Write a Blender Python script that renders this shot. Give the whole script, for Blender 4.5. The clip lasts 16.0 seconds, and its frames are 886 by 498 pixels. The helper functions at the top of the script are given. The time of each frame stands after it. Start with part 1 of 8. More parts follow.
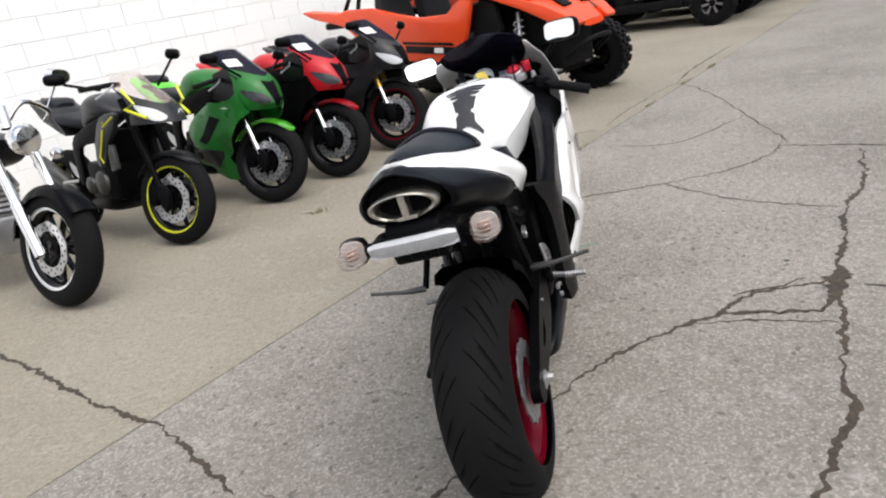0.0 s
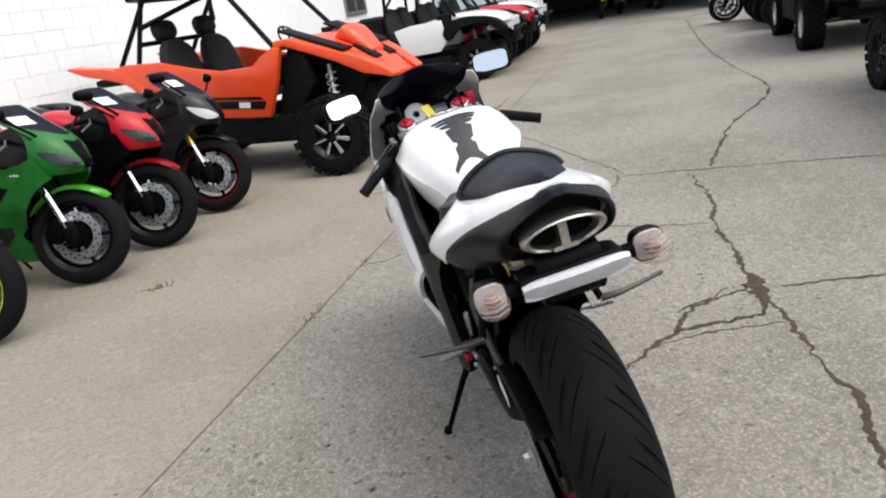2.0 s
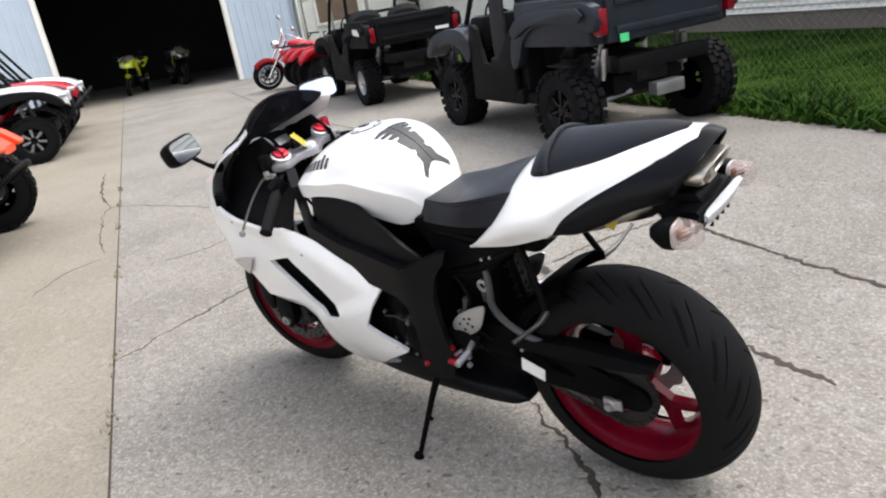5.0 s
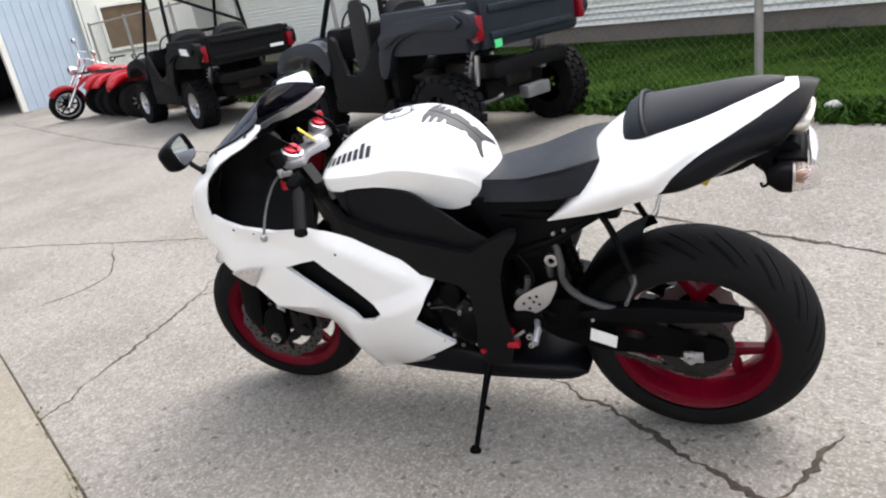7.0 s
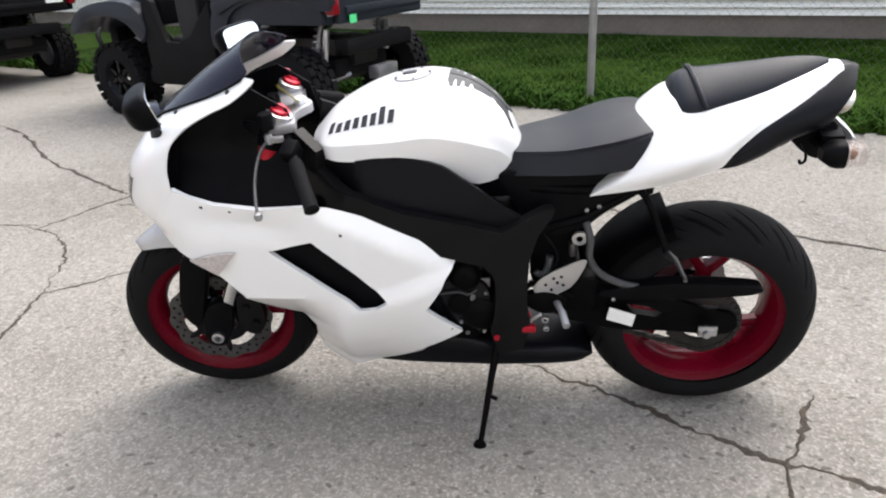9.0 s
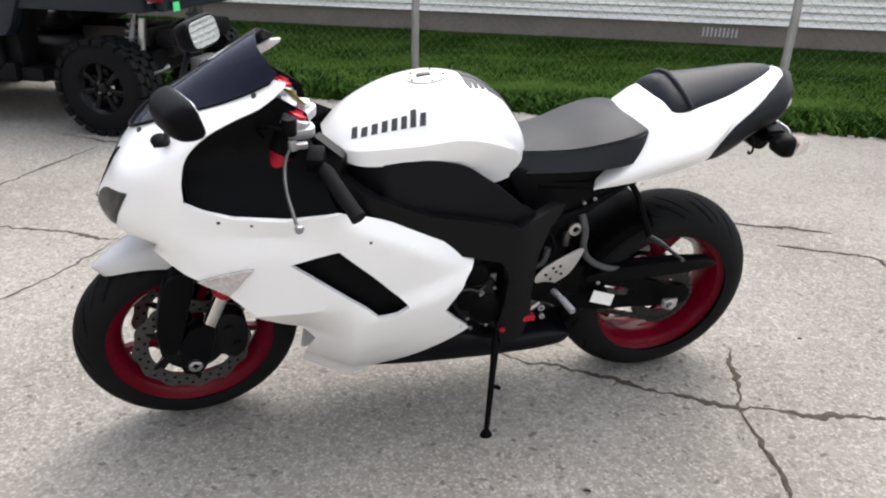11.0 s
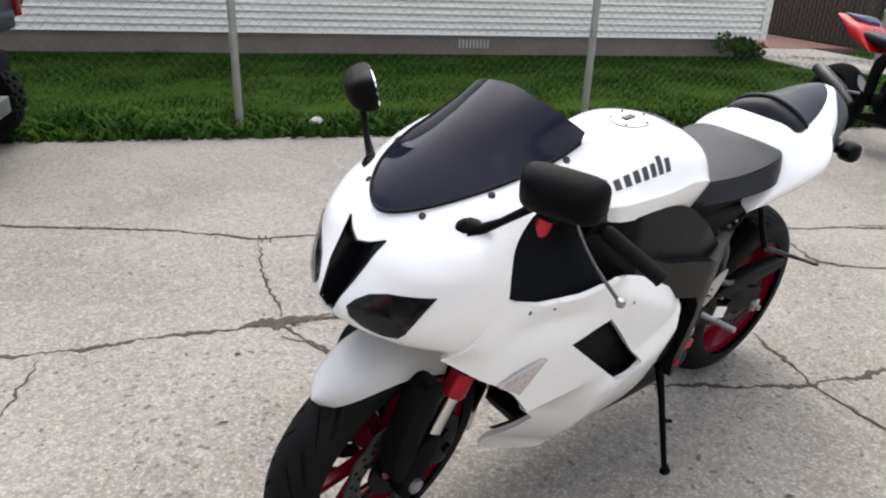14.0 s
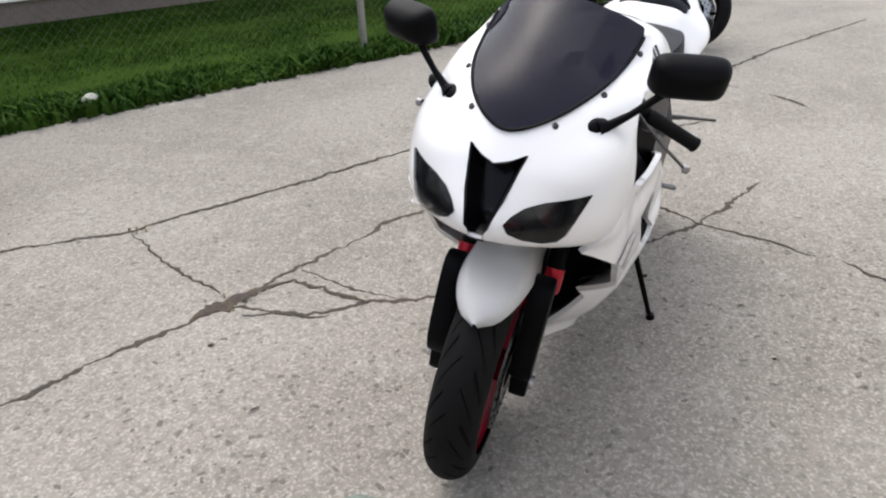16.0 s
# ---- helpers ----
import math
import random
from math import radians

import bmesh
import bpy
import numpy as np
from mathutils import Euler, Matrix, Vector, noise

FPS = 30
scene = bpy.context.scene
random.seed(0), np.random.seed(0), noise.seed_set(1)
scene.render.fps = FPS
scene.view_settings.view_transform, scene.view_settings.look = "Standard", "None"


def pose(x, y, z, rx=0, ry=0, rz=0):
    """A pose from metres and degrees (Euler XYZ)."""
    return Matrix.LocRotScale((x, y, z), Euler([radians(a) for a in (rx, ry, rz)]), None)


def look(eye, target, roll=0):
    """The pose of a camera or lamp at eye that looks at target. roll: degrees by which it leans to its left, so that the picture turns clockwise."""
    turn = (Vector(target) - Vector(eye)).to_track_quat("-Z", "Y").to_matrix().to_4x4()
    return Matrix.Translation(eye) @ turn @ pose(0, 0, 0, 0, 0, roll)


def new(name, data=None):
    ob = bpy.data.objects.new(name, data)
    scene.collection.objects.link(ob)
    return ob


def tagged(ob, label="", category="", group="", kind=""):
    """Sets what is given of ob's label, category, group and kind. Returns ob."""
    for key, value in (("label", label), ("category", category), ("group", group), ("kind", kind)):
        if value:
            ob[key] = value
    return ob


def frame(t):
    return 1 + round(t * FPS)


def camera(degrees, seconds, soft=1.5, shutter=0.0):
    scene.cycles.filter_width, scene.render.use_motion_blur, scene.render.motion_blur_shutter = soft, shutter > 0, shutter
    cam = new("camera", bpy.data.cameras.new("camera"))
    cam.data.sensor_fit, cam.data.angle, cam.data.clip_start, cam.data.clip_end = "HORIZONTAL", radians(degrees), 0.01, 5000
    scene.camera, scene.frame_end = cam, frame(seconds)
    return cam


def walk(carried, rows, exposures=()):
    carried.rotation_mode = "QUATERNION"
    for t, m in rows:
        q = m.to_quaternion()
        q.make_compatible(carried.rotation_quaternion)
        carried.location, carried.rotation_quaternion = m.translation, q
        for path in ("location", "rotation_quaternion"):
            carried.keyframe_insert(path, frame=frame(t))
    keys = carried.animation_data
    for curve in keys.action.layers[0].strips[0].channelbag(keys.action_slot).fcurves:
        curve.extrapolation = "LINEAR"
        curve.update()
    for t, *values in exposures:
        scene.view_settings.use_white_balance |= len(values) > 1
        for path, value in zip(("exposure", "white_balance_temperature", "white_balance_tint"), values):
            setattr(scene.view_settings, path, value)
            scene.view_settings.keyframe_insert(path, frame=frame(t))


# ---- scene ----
cam = camera(64.8, 16.0, 2.1)
METRES, EYE, TILT, LEAN, TURN = 6.309, 1.327, 0.0, 0.0, 0.0
ROWS = [
    (0.0, 0.0, 0.0, 0.0, -3.79, -21.16, 9.87),
    (0.5, -0.0255, 0.0076, 0.0012, -8.14, -18.91, 10.13),
    (1.0, -0.0603, 0.012, 0.0014, -13.92, -18.71, 6.7),
    (1.5, -0.0833, 0.0418, -0.0025, -19.07, -20.16, 8.4),
    (2.0, -0.1065, 0.0653, -0.002, -25.07, -19.74, 8.97),
    (2.5, -0.1443, 0.0755, -0.0007, -31.51, -19.21, 7.37),
    (3.0, -0.1658, 0.1019, -0.004, -37.04, -21.09, 5.83),
    (3.5, -0.1809, 0.1394, -0.0055, -41.66, -23.52, 6.96),
    (4.0, -0.2031, 0.1581, -0.0048, -47.82, -23.34, 6.97),
    (4.5, -0.2283, 0.1733, -0.0007, -57.28, -21.2, 7.46),
    (7.0, -0.2742, 0.2974, -0.003, -81.27, -20.73, 9.0),
    (7.5, -0.2875, 0.3287, 0.0022, -88.05, -19.39, 6.01),
    (8.0, -0.273, 0.3542, -0.0025, -91.52, -18.62, 5.28),
    (8.5, -0.2498, 0.3751, -0.0048, -94.99, -20.51, 4.92),
    (9.0, -0.2483, 0.4019, -0.0069, -99.0, -23.45, 2.7),
    (11.5, -0.1882, 0.5155, -0.0001, -121.71, -23.44, -0.81),
    (12.0, -0.1519, 0.5297, -0.0043, -123.8, -23.44, -0.92),
    (12.5, -0.1349, 0.5513, -0.0048, -126.03, -27.7, -3.03),
    (13.0, -0.1245, 0.587, 0.0036, -137.0, -24.6, -5.08),
    (13.5, -0.0952, 0.6062, 0.0005, -141.88, -23.04, -4.03),
    (14.0, -0.0673, 0.6231, 0.0012, -143.4, -22.8, -2.08),
    (14.5, -0.051, 0.6532, 0.0039, -150.95, -22.64, -4.49),
    (15.0, -0.028, 0.6706, 0.0007, -156.68, -23.26, -4.63),
    (15.5, 0.0089, 0.6705, -0.0049, -162.66, -27.24, 0.65),
    (16.0, 0.036, 0.6848, 0.0004, -168.7, -27.69, 2.15),
]
EXPOSURES = [(0.0, 0.77, 6480, 9), (3.5, 0.86, 6450, 9), (4.5, 1.07, 6440, 10), (7.0, 1.32, 6420, 10), (12.5, 1.29, 6420, 10), (14.0, 1.13, 6420, 10), (15.0, 1.04, 6450, 10), (16.0, 1.00, 6450, 10)]
walk(cam, [(t, pose(0, 0, EYE, TILT, LEAN, TURN) @ pose(METRES * x, METRES * y, METRES * z, 90 + pitch, roll, yaw)) for t, x, y, z, yaw, pitch, roll in ROWS], EXPOSURES)

# ---- world and light ----
world = bpy.data.worlds.new("sky")
scene.world = world
world.use_nodes = True
wn = world.node_tree
sky = wn.nodes.new("ShaderNodeTexSky")
sky.sky_type, sky.sun_disc = "NISHITA", False
sky.sun_elevation, sky.sun_rotation = radians(62), radians(142)
sky.air_density, sky.dust_density, sky.ozone_density = 1.0, 4.0, 1.0
pale = wn.nodes.new("ShaderNodeHueSaturation")
pale.inputs["Saturation"].default_value = 0.55
wn.links.new(sky.outputs[0], pale.inputs["Color"])
wn.links.new(pale.outputs[0], wn.nodes["Background"].inputs[0])
wn.nodes["Background"].inputs[1].default_value = 0.15
sun = new("sun", bpy.data.lights.new("sun", "SUN"))
sun.data.energy, sun.data.angle, sun.data.color = 1.0, radians(95), (1.0, 0.97, 0.93)
sun.matrix_world = look((5.8, -7.5, 17.8), (0.0, 0.0, 0.0))


# ---- materials ----
def mat(name, color, rough=0.5, metal=0.0, vary=0.12, scale=8.0, bump=0.0, bscale=120.0, coat=0.0, second=None, spec=0.5, rvary=0.1):
    """A procedural surface: colour mottled at two scales, uneven gloss and fine relief."""
    m = bpy.data.materials.new(name)
    m.use_nodes = True
    t = m.node_tree
    p = t.nodes["Principled BSDF"]
    p.inputs["Metallic"].default_value = metal
    p.inputs["Coat Weight"].default_value = coat
    p.inputs["Coat Roughness"].default_value = 0.06
    p.inputs["Specular IOR Level"].default_value = spec
    tc = t.nodes.new("ShaderNodeTexCoord")
    big, fine = t.nodes.new("ShaderNodeTexNoise"), t.nodes.new("ShaderNodeTexNoise")
    big.inputs["Scale"].default_value, big.inputs["Detail"].default_value = scale, 5
    fine.inputs["Scale"].default_value, fine.inputs["Detail"].default_value = bscale, 3
    for n in (big, fine):
        t.links.new(tc.outputs["Object"], n.inputs["Vector"])
    add = t.nodes.new("ShaderNodeMath")
    add.operation = "ADD"
    half = t.nodes.new("ShaderNodeMath")
    half.operation, half.inputs[1].default_value = "MULTIPLY", 0.5
    t.links.new(big.outputs["Fac"], add.inputs[0])
    t.links.new(fine.outputs["Fac"], add.inputs[1])
    t.links.new(add.outputs[0], half.inputs[0])
    ramp = t.nodes.new("ShaderNodeValToRGB")
    lo = second or tuple(c * (1 - vary) for c in color)
    hi = color if second else tuple(min(1, c * (1 + vary)) for c in color)
    ramp.color_ramp.elements[0].position, ramp.color_ramp.elements[1].position = 0.35, 0.65
    ramp.color_ramp.elements[0].color, ramp.color_ramp.elements[1].color = (*lo, 1), (*hi, 1)
    t.links.new(half.outputs[0], ramp.inputs["Fac"])
    t.links.new(ramp.outputs["Color"], p.inputs["Base Color"])
    rr = t.nodes.new("ShaderNodeMapRange")
    rr.inputs["From Min"].default_value, rr.inputs["From Max"].default_value = 0.3, 0.7
    rr.inputs["To Min"].default_value, rr.inputs["To Max"].default_value = max(0.02, rough * (1 - rvary)), min(1, rough * (1 + rvary))
    t.links.new(big.outputs["Fac"], rr.inputs["Value"])
    t.links.new(rr.outputs[0], p.inputs["Roughness"])
    if bump:
        b = t.nodes.new("ShaderNodeBump")
        b.inputs["Strength"].default_value, b.inputs["Distance"].default_value = bump, 0.004
        t.links.new(fine.outputs["Fac"], b.inputs["Height"])
        t.links.new(b.outputs[0], p.inputs["Normal"])
    return m


def glass(name, color, rough=0.03, alpha=0.35, spec=0.5):
    m = bpy.data.materials.new(name)
    m.use_nodes = True
    p = m.node_tree.nodes["Principled BSDF"]
    p.inputs["Base Color"].default_value = (*color, 1)
    p.inputs["Roughness"].default_value = rough
    p.inputs["Alpha"].default_value = alpha
    p.inputs["Specular IOR Level"].default_value = spec
    return m


WHITE = mat("white_paint", (0.80, 0.80, 0.80), 0.26, vary=0.008, coat=0.5, scale=3, bscale=300, rvary=0.0)
BLACK = mat("black_plastic", (0.0030, 0.0031, 0.0038), 0.46, vary=0.25, bump=0.06, bscale=400, spec=0.06)
SPARBLACK = mat("satin_black_frame", (0.0052, 0.0052, 0.0058), 0.34, vary=0.25, bump=0.05, bscale=400, spec=0.13)
# Base leans blue: a sky reflection put into the plastic's colour.
COVER = mat("black_cover_plastic", (0.0036, 0.0039, 0.0056), 0.36, vary=0.2, bump=0.04, bscale=500, spec=0.14)
GLOSSBLACK = mat("black_gloss", (0.004, 0.004, 0.005), 0.2, vary=0.2, spec=0.18)
FRAMEBLACK = mat("black_alloy", (0.0022, 0.0022, 0.0026), 0.40, metal=0.0, vary=0.3, bump=0.05, bscale=300, spec=0.05)
# Vinyl base also tinted blue for the sky it reflects.
SEAT = mat("seat_vinyl", (0.0052, 0.0066, 0.0105), 0.44, spec=0.24, vary=0.15, bump=0.12, bscale=600)
RUBBER = mat("tyre_rubber", (0.0065, 0.0065, 0.007), 0.8, vary=0.25, bump=0.15, bscale=260, spec=0.12)
REDRIM = mat("red_rim_paint", (0.110, 0.0016, 0.009), 0.22, vary=0.15, coat=0.0, spec=0.12)
RED = mat("red_anodised", (0.45, 0.012, 0.03), 0.3, metal=0.5, vary=0.1)
YOKE = mat("dull_cast_alloy", (0.36, 0.355, 0.37), 0.42, metal=0.7, vary=0.15, bump=0.05, bscale=300)
ALLOY = mat("brushed_alloy", (0.50, 0.50, 0.51), 0.34, metal=0.9, vary=0.12, bump=0.05, bscale=500)
CHROME = mat("chrome", (0.75, 0.75, 0.76), 0.1, metal=1.0, vary=0.05)
STEEL = mat("dull_steel", (0.30, 0.30, 0.31), 0.42, metal=0.8, vary=0.25, bump=0.1)
EXHAUST = mat("stainless_tip", (0.56, 0.53, 0.47), 0.38, metal=0.95, vary=0.15)
SMOKE = glass("smoked_screen", (0.010, 0.010, 0.020), 0.05, 0.90, 0.10)
MIRROR = mat("mirror_glass", (0.9, 0.92, 0.94), 0.02, metal=1.0, vary=0.01)
SMOKELENS = glass("smoked_lamp_lens", (0.010, 0.010, 0.012), 0.06, 0.45, 0.6)
LENS = mat("dark_headlight", (0.02, 0.021, 0.023), 0.1, vary=0.3, coat=0.4, scale=30, spec=0.3)
CLEAR = glass("clear_lens", (0.46, 0.37, 0.33), 0.08, 0.26)
SIGNAL = mat("pale_signal_lens", (0.44, 0.40, 0.385), 0.15, vary=0.18, scale=60, coat=0.6)
WHITELENS = mat("white_lens", (0.50, 0.51, 0.53), 0.2, vary=0.08, scale=40, bump=0.2, bscale=160)
AMBER = mat("amber_bulb", (0.20, 0.075, 0.035), 0.3, vary=0.2)
# Near-black that stands for shade in grooves, drilled holes and the exhaust throat.
HOLLOWSHADE = mat("hollow_shade_black", (0.003, 0.003, 0.003), 0.9, vary=0.2, spec=0.1)
YELLOW = mat("yellow_tag", (0.42, 0.33, 0.03), 0.5, vary=0.08)
GREY = mat("grey_decal", (0.022, 0.023, 0.025), 0.5, vary=0.2)
PAPER = mat("label_paper", (0.8, 0.8, 0.78), 0.6, vary=0.05)
HOSE = mat("grey_hose_rubber", (0.05, 0.05, 0.052), 0.6, vary=0.2)
CHAIN = mat("chain_steel", (0.022, 0.020, 0.019), 0.5, metal=0.5, vary=0.4, bump=0.3, bscale=150)
DIAL = mat("dial_face", (0.75, 0.77, 0.80), 0.4, vary=0.05)
GREEN = mat("green_paint", (0.012, 0.125, 0.018), 0.3, vary=0.1, coat=0.05, spec=0.3)
DISC = mat("worn_disc_steel", (0.10, 0.098, 0.096), 0.42, metal=0.8, vary=0.3)
BRIGHTDISC = mat("bright_disc_steel", (0.42, 0.42, 0.43), 0.32, metal=0.85, vary=0.2)
BLUE = mat("deep_blue_vinyl", (0.015, 0.02, 0.075), 0.5, vary=0.1)
LIME = mat("lime_paint", (0.10, 0.55, 0.03), 0.28, vary=0.06, coat=0.5)
CANDY = mat("red_paint", (0.42, 0.006, 0.014), 0.3, vary=0.06, coat=0.1, spec=0.3)
CHARCOAL = mat("charcoal_paint", (0.012, 0.0125, 0.014), 0.32, vary=0.15, coat=0.08, spec=0.3)
LINE = mat("yellow_stripe", (0.62, 0.66, 0.02), 0.35, vary=0.05)
GOLD = mat("gold_anodised", (0.65, 0.42, 0.08), 0.3, metal=0.8, vary=0.1)
ORANGE = mat("orange_plastic", (0.80, 0.070, 0.012), 0.36, vary=0.06, coat=0.2)
UTVGREY = mat("slate_plastic", (0.016, 0.020, 0.028), 0.4, vary=0.2, spec=0.25)
UTVBLACK = mat("utv_black_plastic", (0.006, 0.006, 0.0065), 0.6, vary=0.25, bump=0.1, bscale=250, spec=0.1)
FABRIC = mat("black_cloth", (0.015, 0.015, 0.016), 0.9, vary=0.2, bump=0.3, bscale=300)
TAILRED = mat("red_lens", (0.20, 0.004, 0.012), 0.2, vary=0.15, scale=30, coat=0.2, spec=0.3)
STICKER = mat("green_sticker", (0.08, 0.62, 0.22), 0.5, vary=0.08)


# ---- mesh helpers ----
def mesh_of(bm, name, smooth=True, angle=40):
    bmesh.ops.recalc_face_normals(bm, faces=bm.faces)
    me = bpy.data.meshes.new(name)
    if smooth:
        lim = radians(angle)
        for f in bm.faces:
            f.smooth = True
        for e in bm.edges:
            if len(e.link_faces) == 2 and e.calc_face_angle(0) > lim:
                e.smooth = False
    bm.to_mesh(me)
    bm.free()
    return me


def part(name, bm, material, parent, label="", smooth=True, angle=40):
    ob = new(name, mesh_of(bm, name, smooth, angle))
    ob.data.materials.append(material)
    ob.parent = parent
    if label:
        ob["label"] = label
    return ob


def thing(name, m, label, category, group="", kind=""):
    e = new(name)
    e.matrix_world = m
    e.empty_display_size = 0.2
    return tagged(e, label, category, group, kind)


def spline(keys, x):
    """Smooth (Catmull-Rom) value of keys [(x, a, b, ...)] at x, as a tuple."""
    k = sorted(keys)
    xs = [q[0] for q in k]
    x = min(max(x, xs[0]), xs[-1])
    i = max(j for j in range(len(xs) - 1) if xs[j] <= x) if x > xs[0] else 0
    p1, p2 = k[i], k[i + 1]
    p0, p3 = k[max(i - 1, 0)], k[min(i + 2, len(k) - 1)]
    t, h = (x - p1[0]) / (p2[0] - p1[0]), p2[0] - p1[0]
    out = []
    for c in range(1, len(p1)):
        m1 = (p2[c] - p0[c]) / max(p2[0] - p0[0], 1e-6) * h
        m2 = (p3[c] - p1[c]) / max(p3[0] - p1[0], 1e-6) * h
        out.append((2 * t**3 - 3 * t**2 + 1) * p1[c] + (t**3 - 2 * t**2 + t) * m1 + (-2 * t**3 + 3 * t**2) * p2[c] + (t**3 - t**2) * m2)
    return out


def curve2(points, steps=6, closed=True):
    """Smooth closed or open line through 2D or 3D points."""
    n, out = len(points), []
    for i in range(n if closed else n - 1):
        p = [points[j % n] if closed else points[min(max(j, 0), n - 1)] for j in (i - 1, i, i + 1, i + 2)]
        for s in range(steps):
            t = s / steps
            out.append(tuple(0.5 * (2 * b + (c - a) * t + (2 * a - 5 * b + 4 * c - d) * t * t + (3 * b - a - 3 * c + d) * t**3) for a, b, c, d in zip(*p)))
    if not closed:
        out.append(tuple(points[-1]))
    return out


def rings(bm, loops, closed=True, caps=True):
    """Skin a list of equal rings."""
    vs = [[bm.verts.new(p) for p in lp] for lp in loops]
    n = len(vs[0])
    for a, b in zip(vs, vs[1:]):
        for i in range(n if closed else n - 1):
            j = (i + 1) % n
            bm.faces.new((a[i], a[j], b[j], b[i]))
    if caps and closed:
        bm.faces.new(vs[0][::-1])
        bm.faces.new(vs[-1])
    return vs


def loft(keys, count=24, seg=28, top=2.6, bottom=2.6, y0=0.0):
    """Body along x from keys (x, z low, z high, half width), with superellipse sections."""
    bm = bmesh.new()
    xs = [k[0] for k in keys]
    a, b = min(xs), max(xs)
    loops = []
    for i in range(count + 1):
        x = a + (b - a) * (0.5 - 0.5 * math.cos(math.pi * i / count))
        lo, hi, w = spline(keys, x)
        zc, h = (lo + hi) / 2, max((hi - lo) / 2, 0.001)
        lp = []
        for s in range(seg):
            q = 2 * math.pi * s / seg
            c, d = math.cos(q), math.sin(q)
            e = top if d > 0 else bottom
            lp.append((x, y0 + w * math.copysign(abs(c) ** (2 / e), c), zc + h * math.copysign(abs(d) ** (2 / e), d)))
        loops.append(lp)
    rings(bm, loops)
    return bm


def tube(points, r, seg=10, closed=False, bm=None):
    """Round bar along points; r a number or one per point."""
    bm = bm or bmesh.new()
    pts = [Vector(p) for p in points]
    rs = r if isinstance(r, (list, tuple)) else [r] * len(pts)
    up = Vector((0.13, 0.31, 0.94))
    loops = []
    n = len(pts)
    for i, p in enumerate(pts):
        a = pts[(i - 1) % n] if closed or i else p
        b = pts[(i + 1) % n] if closed or i < n - 1 else p
        d = (b - a).normalized()
        s = d.cross(up)
        s = s.normalized() if s.length > 1e-3 else Vector((1, 0, 0))
        v = s.cross(d)
        loops.append([tuple(p + rs[i] * (math.cos(q) * s + math.sin(q) * v)) for q in (2 * math.pi * k / seg for k in range(seg))])
    if closed:
        loops.append(loops[0])
    rings(bm, loops, caps=not closed)
    if closed:
        bmesh.ops.remove_doubles(bm, verts=bm.verts, dist=1e-6)
    return bm


def lathe(profile, seg=48, axis="y", closed=False):
    """Turn profile [(radius, along)] round an axis."""
    bm = bmesh.new()
    loops = []
    for k in range(seg):
        q = 2 * math.pi * k / seg
        c, s = math.cos(q), math.sin(q)
        if axis == "y":
            loops.append([(r * s, a, r * c) for r, a in profile])
        elif axis == "x":
            loops.append([(a, r * s, r * c) for r, a in profile])
        else:
            loops.append([(r * s, r * c, a) for r, a in profile])
    loops.append(loops[0])
    rings(bm, loops, closed=closed, caps=False)
    bmesh.ops.remove_doubles(bm, verts=bm.verts, dist=1e-6)
    return bm


def move(bm, m):
    bmesh.ops.transform(bm, matrix=m, verts=bm.verts)
    return bm


def join(*bms):
    out = bms[0]
    for b in bms[1:]:
        me = bpy.data.meshes.new("tmp")
        b.to_mesh(me)
        b.free()
        out.from_mesh(me)
        bpy.data.meshes.remove(me)
    return out


def bevel(bm, w, seg=2, angle=35):
    es = [e for e in bm.edges if len(e.link_faces) == 2 and e.calc_face_angle(0) > radians(angle)]
    bmesh.ops.bevel(bm, geom=es, offset=w, segments=seg, affect="EDGES", profile=0.6, clamp_overlap=True)
    return bm


def box(x0, x1, y0, y1, z0, z1, r=0.0, seg=2):
    bm = bmesh.new()
    bmesh.ops.create_cube(bm, size=1.0)
    move(bm, Matrix.Translation(((x0 + x1) / 2, (y0 + y1) / 2, (z0 + z1) / 2)) @ Matrix.Diagonal((x1 - x0, y1 - y0, z1 - z0, 1)))
    return bevel(bm, r, seg) if r else bm


def plate(outline, y0, y1, r=0.0, seg=2):
    """Outline in x, z made solid from y0 to y1."""
    bm = bmesh.new()
    a = [bm.verts.new((x, y0, z)) for x, z in outline]
    b = [bm.verts.new((x, y1, z)) for x, z in outline]
    n = len(a)
    bm.faces.new(a)
    bm.faces.new(b[::-1])
    for i in range(n):
        bm.faces.new((a[i], b[i], b[(i + 1) % n], a[(i + 1) % n]))
    bmesh.ops.recalc_face_normals(bm, faces=bm.faces)
    return bevel(bm, r, seg) if r else bm


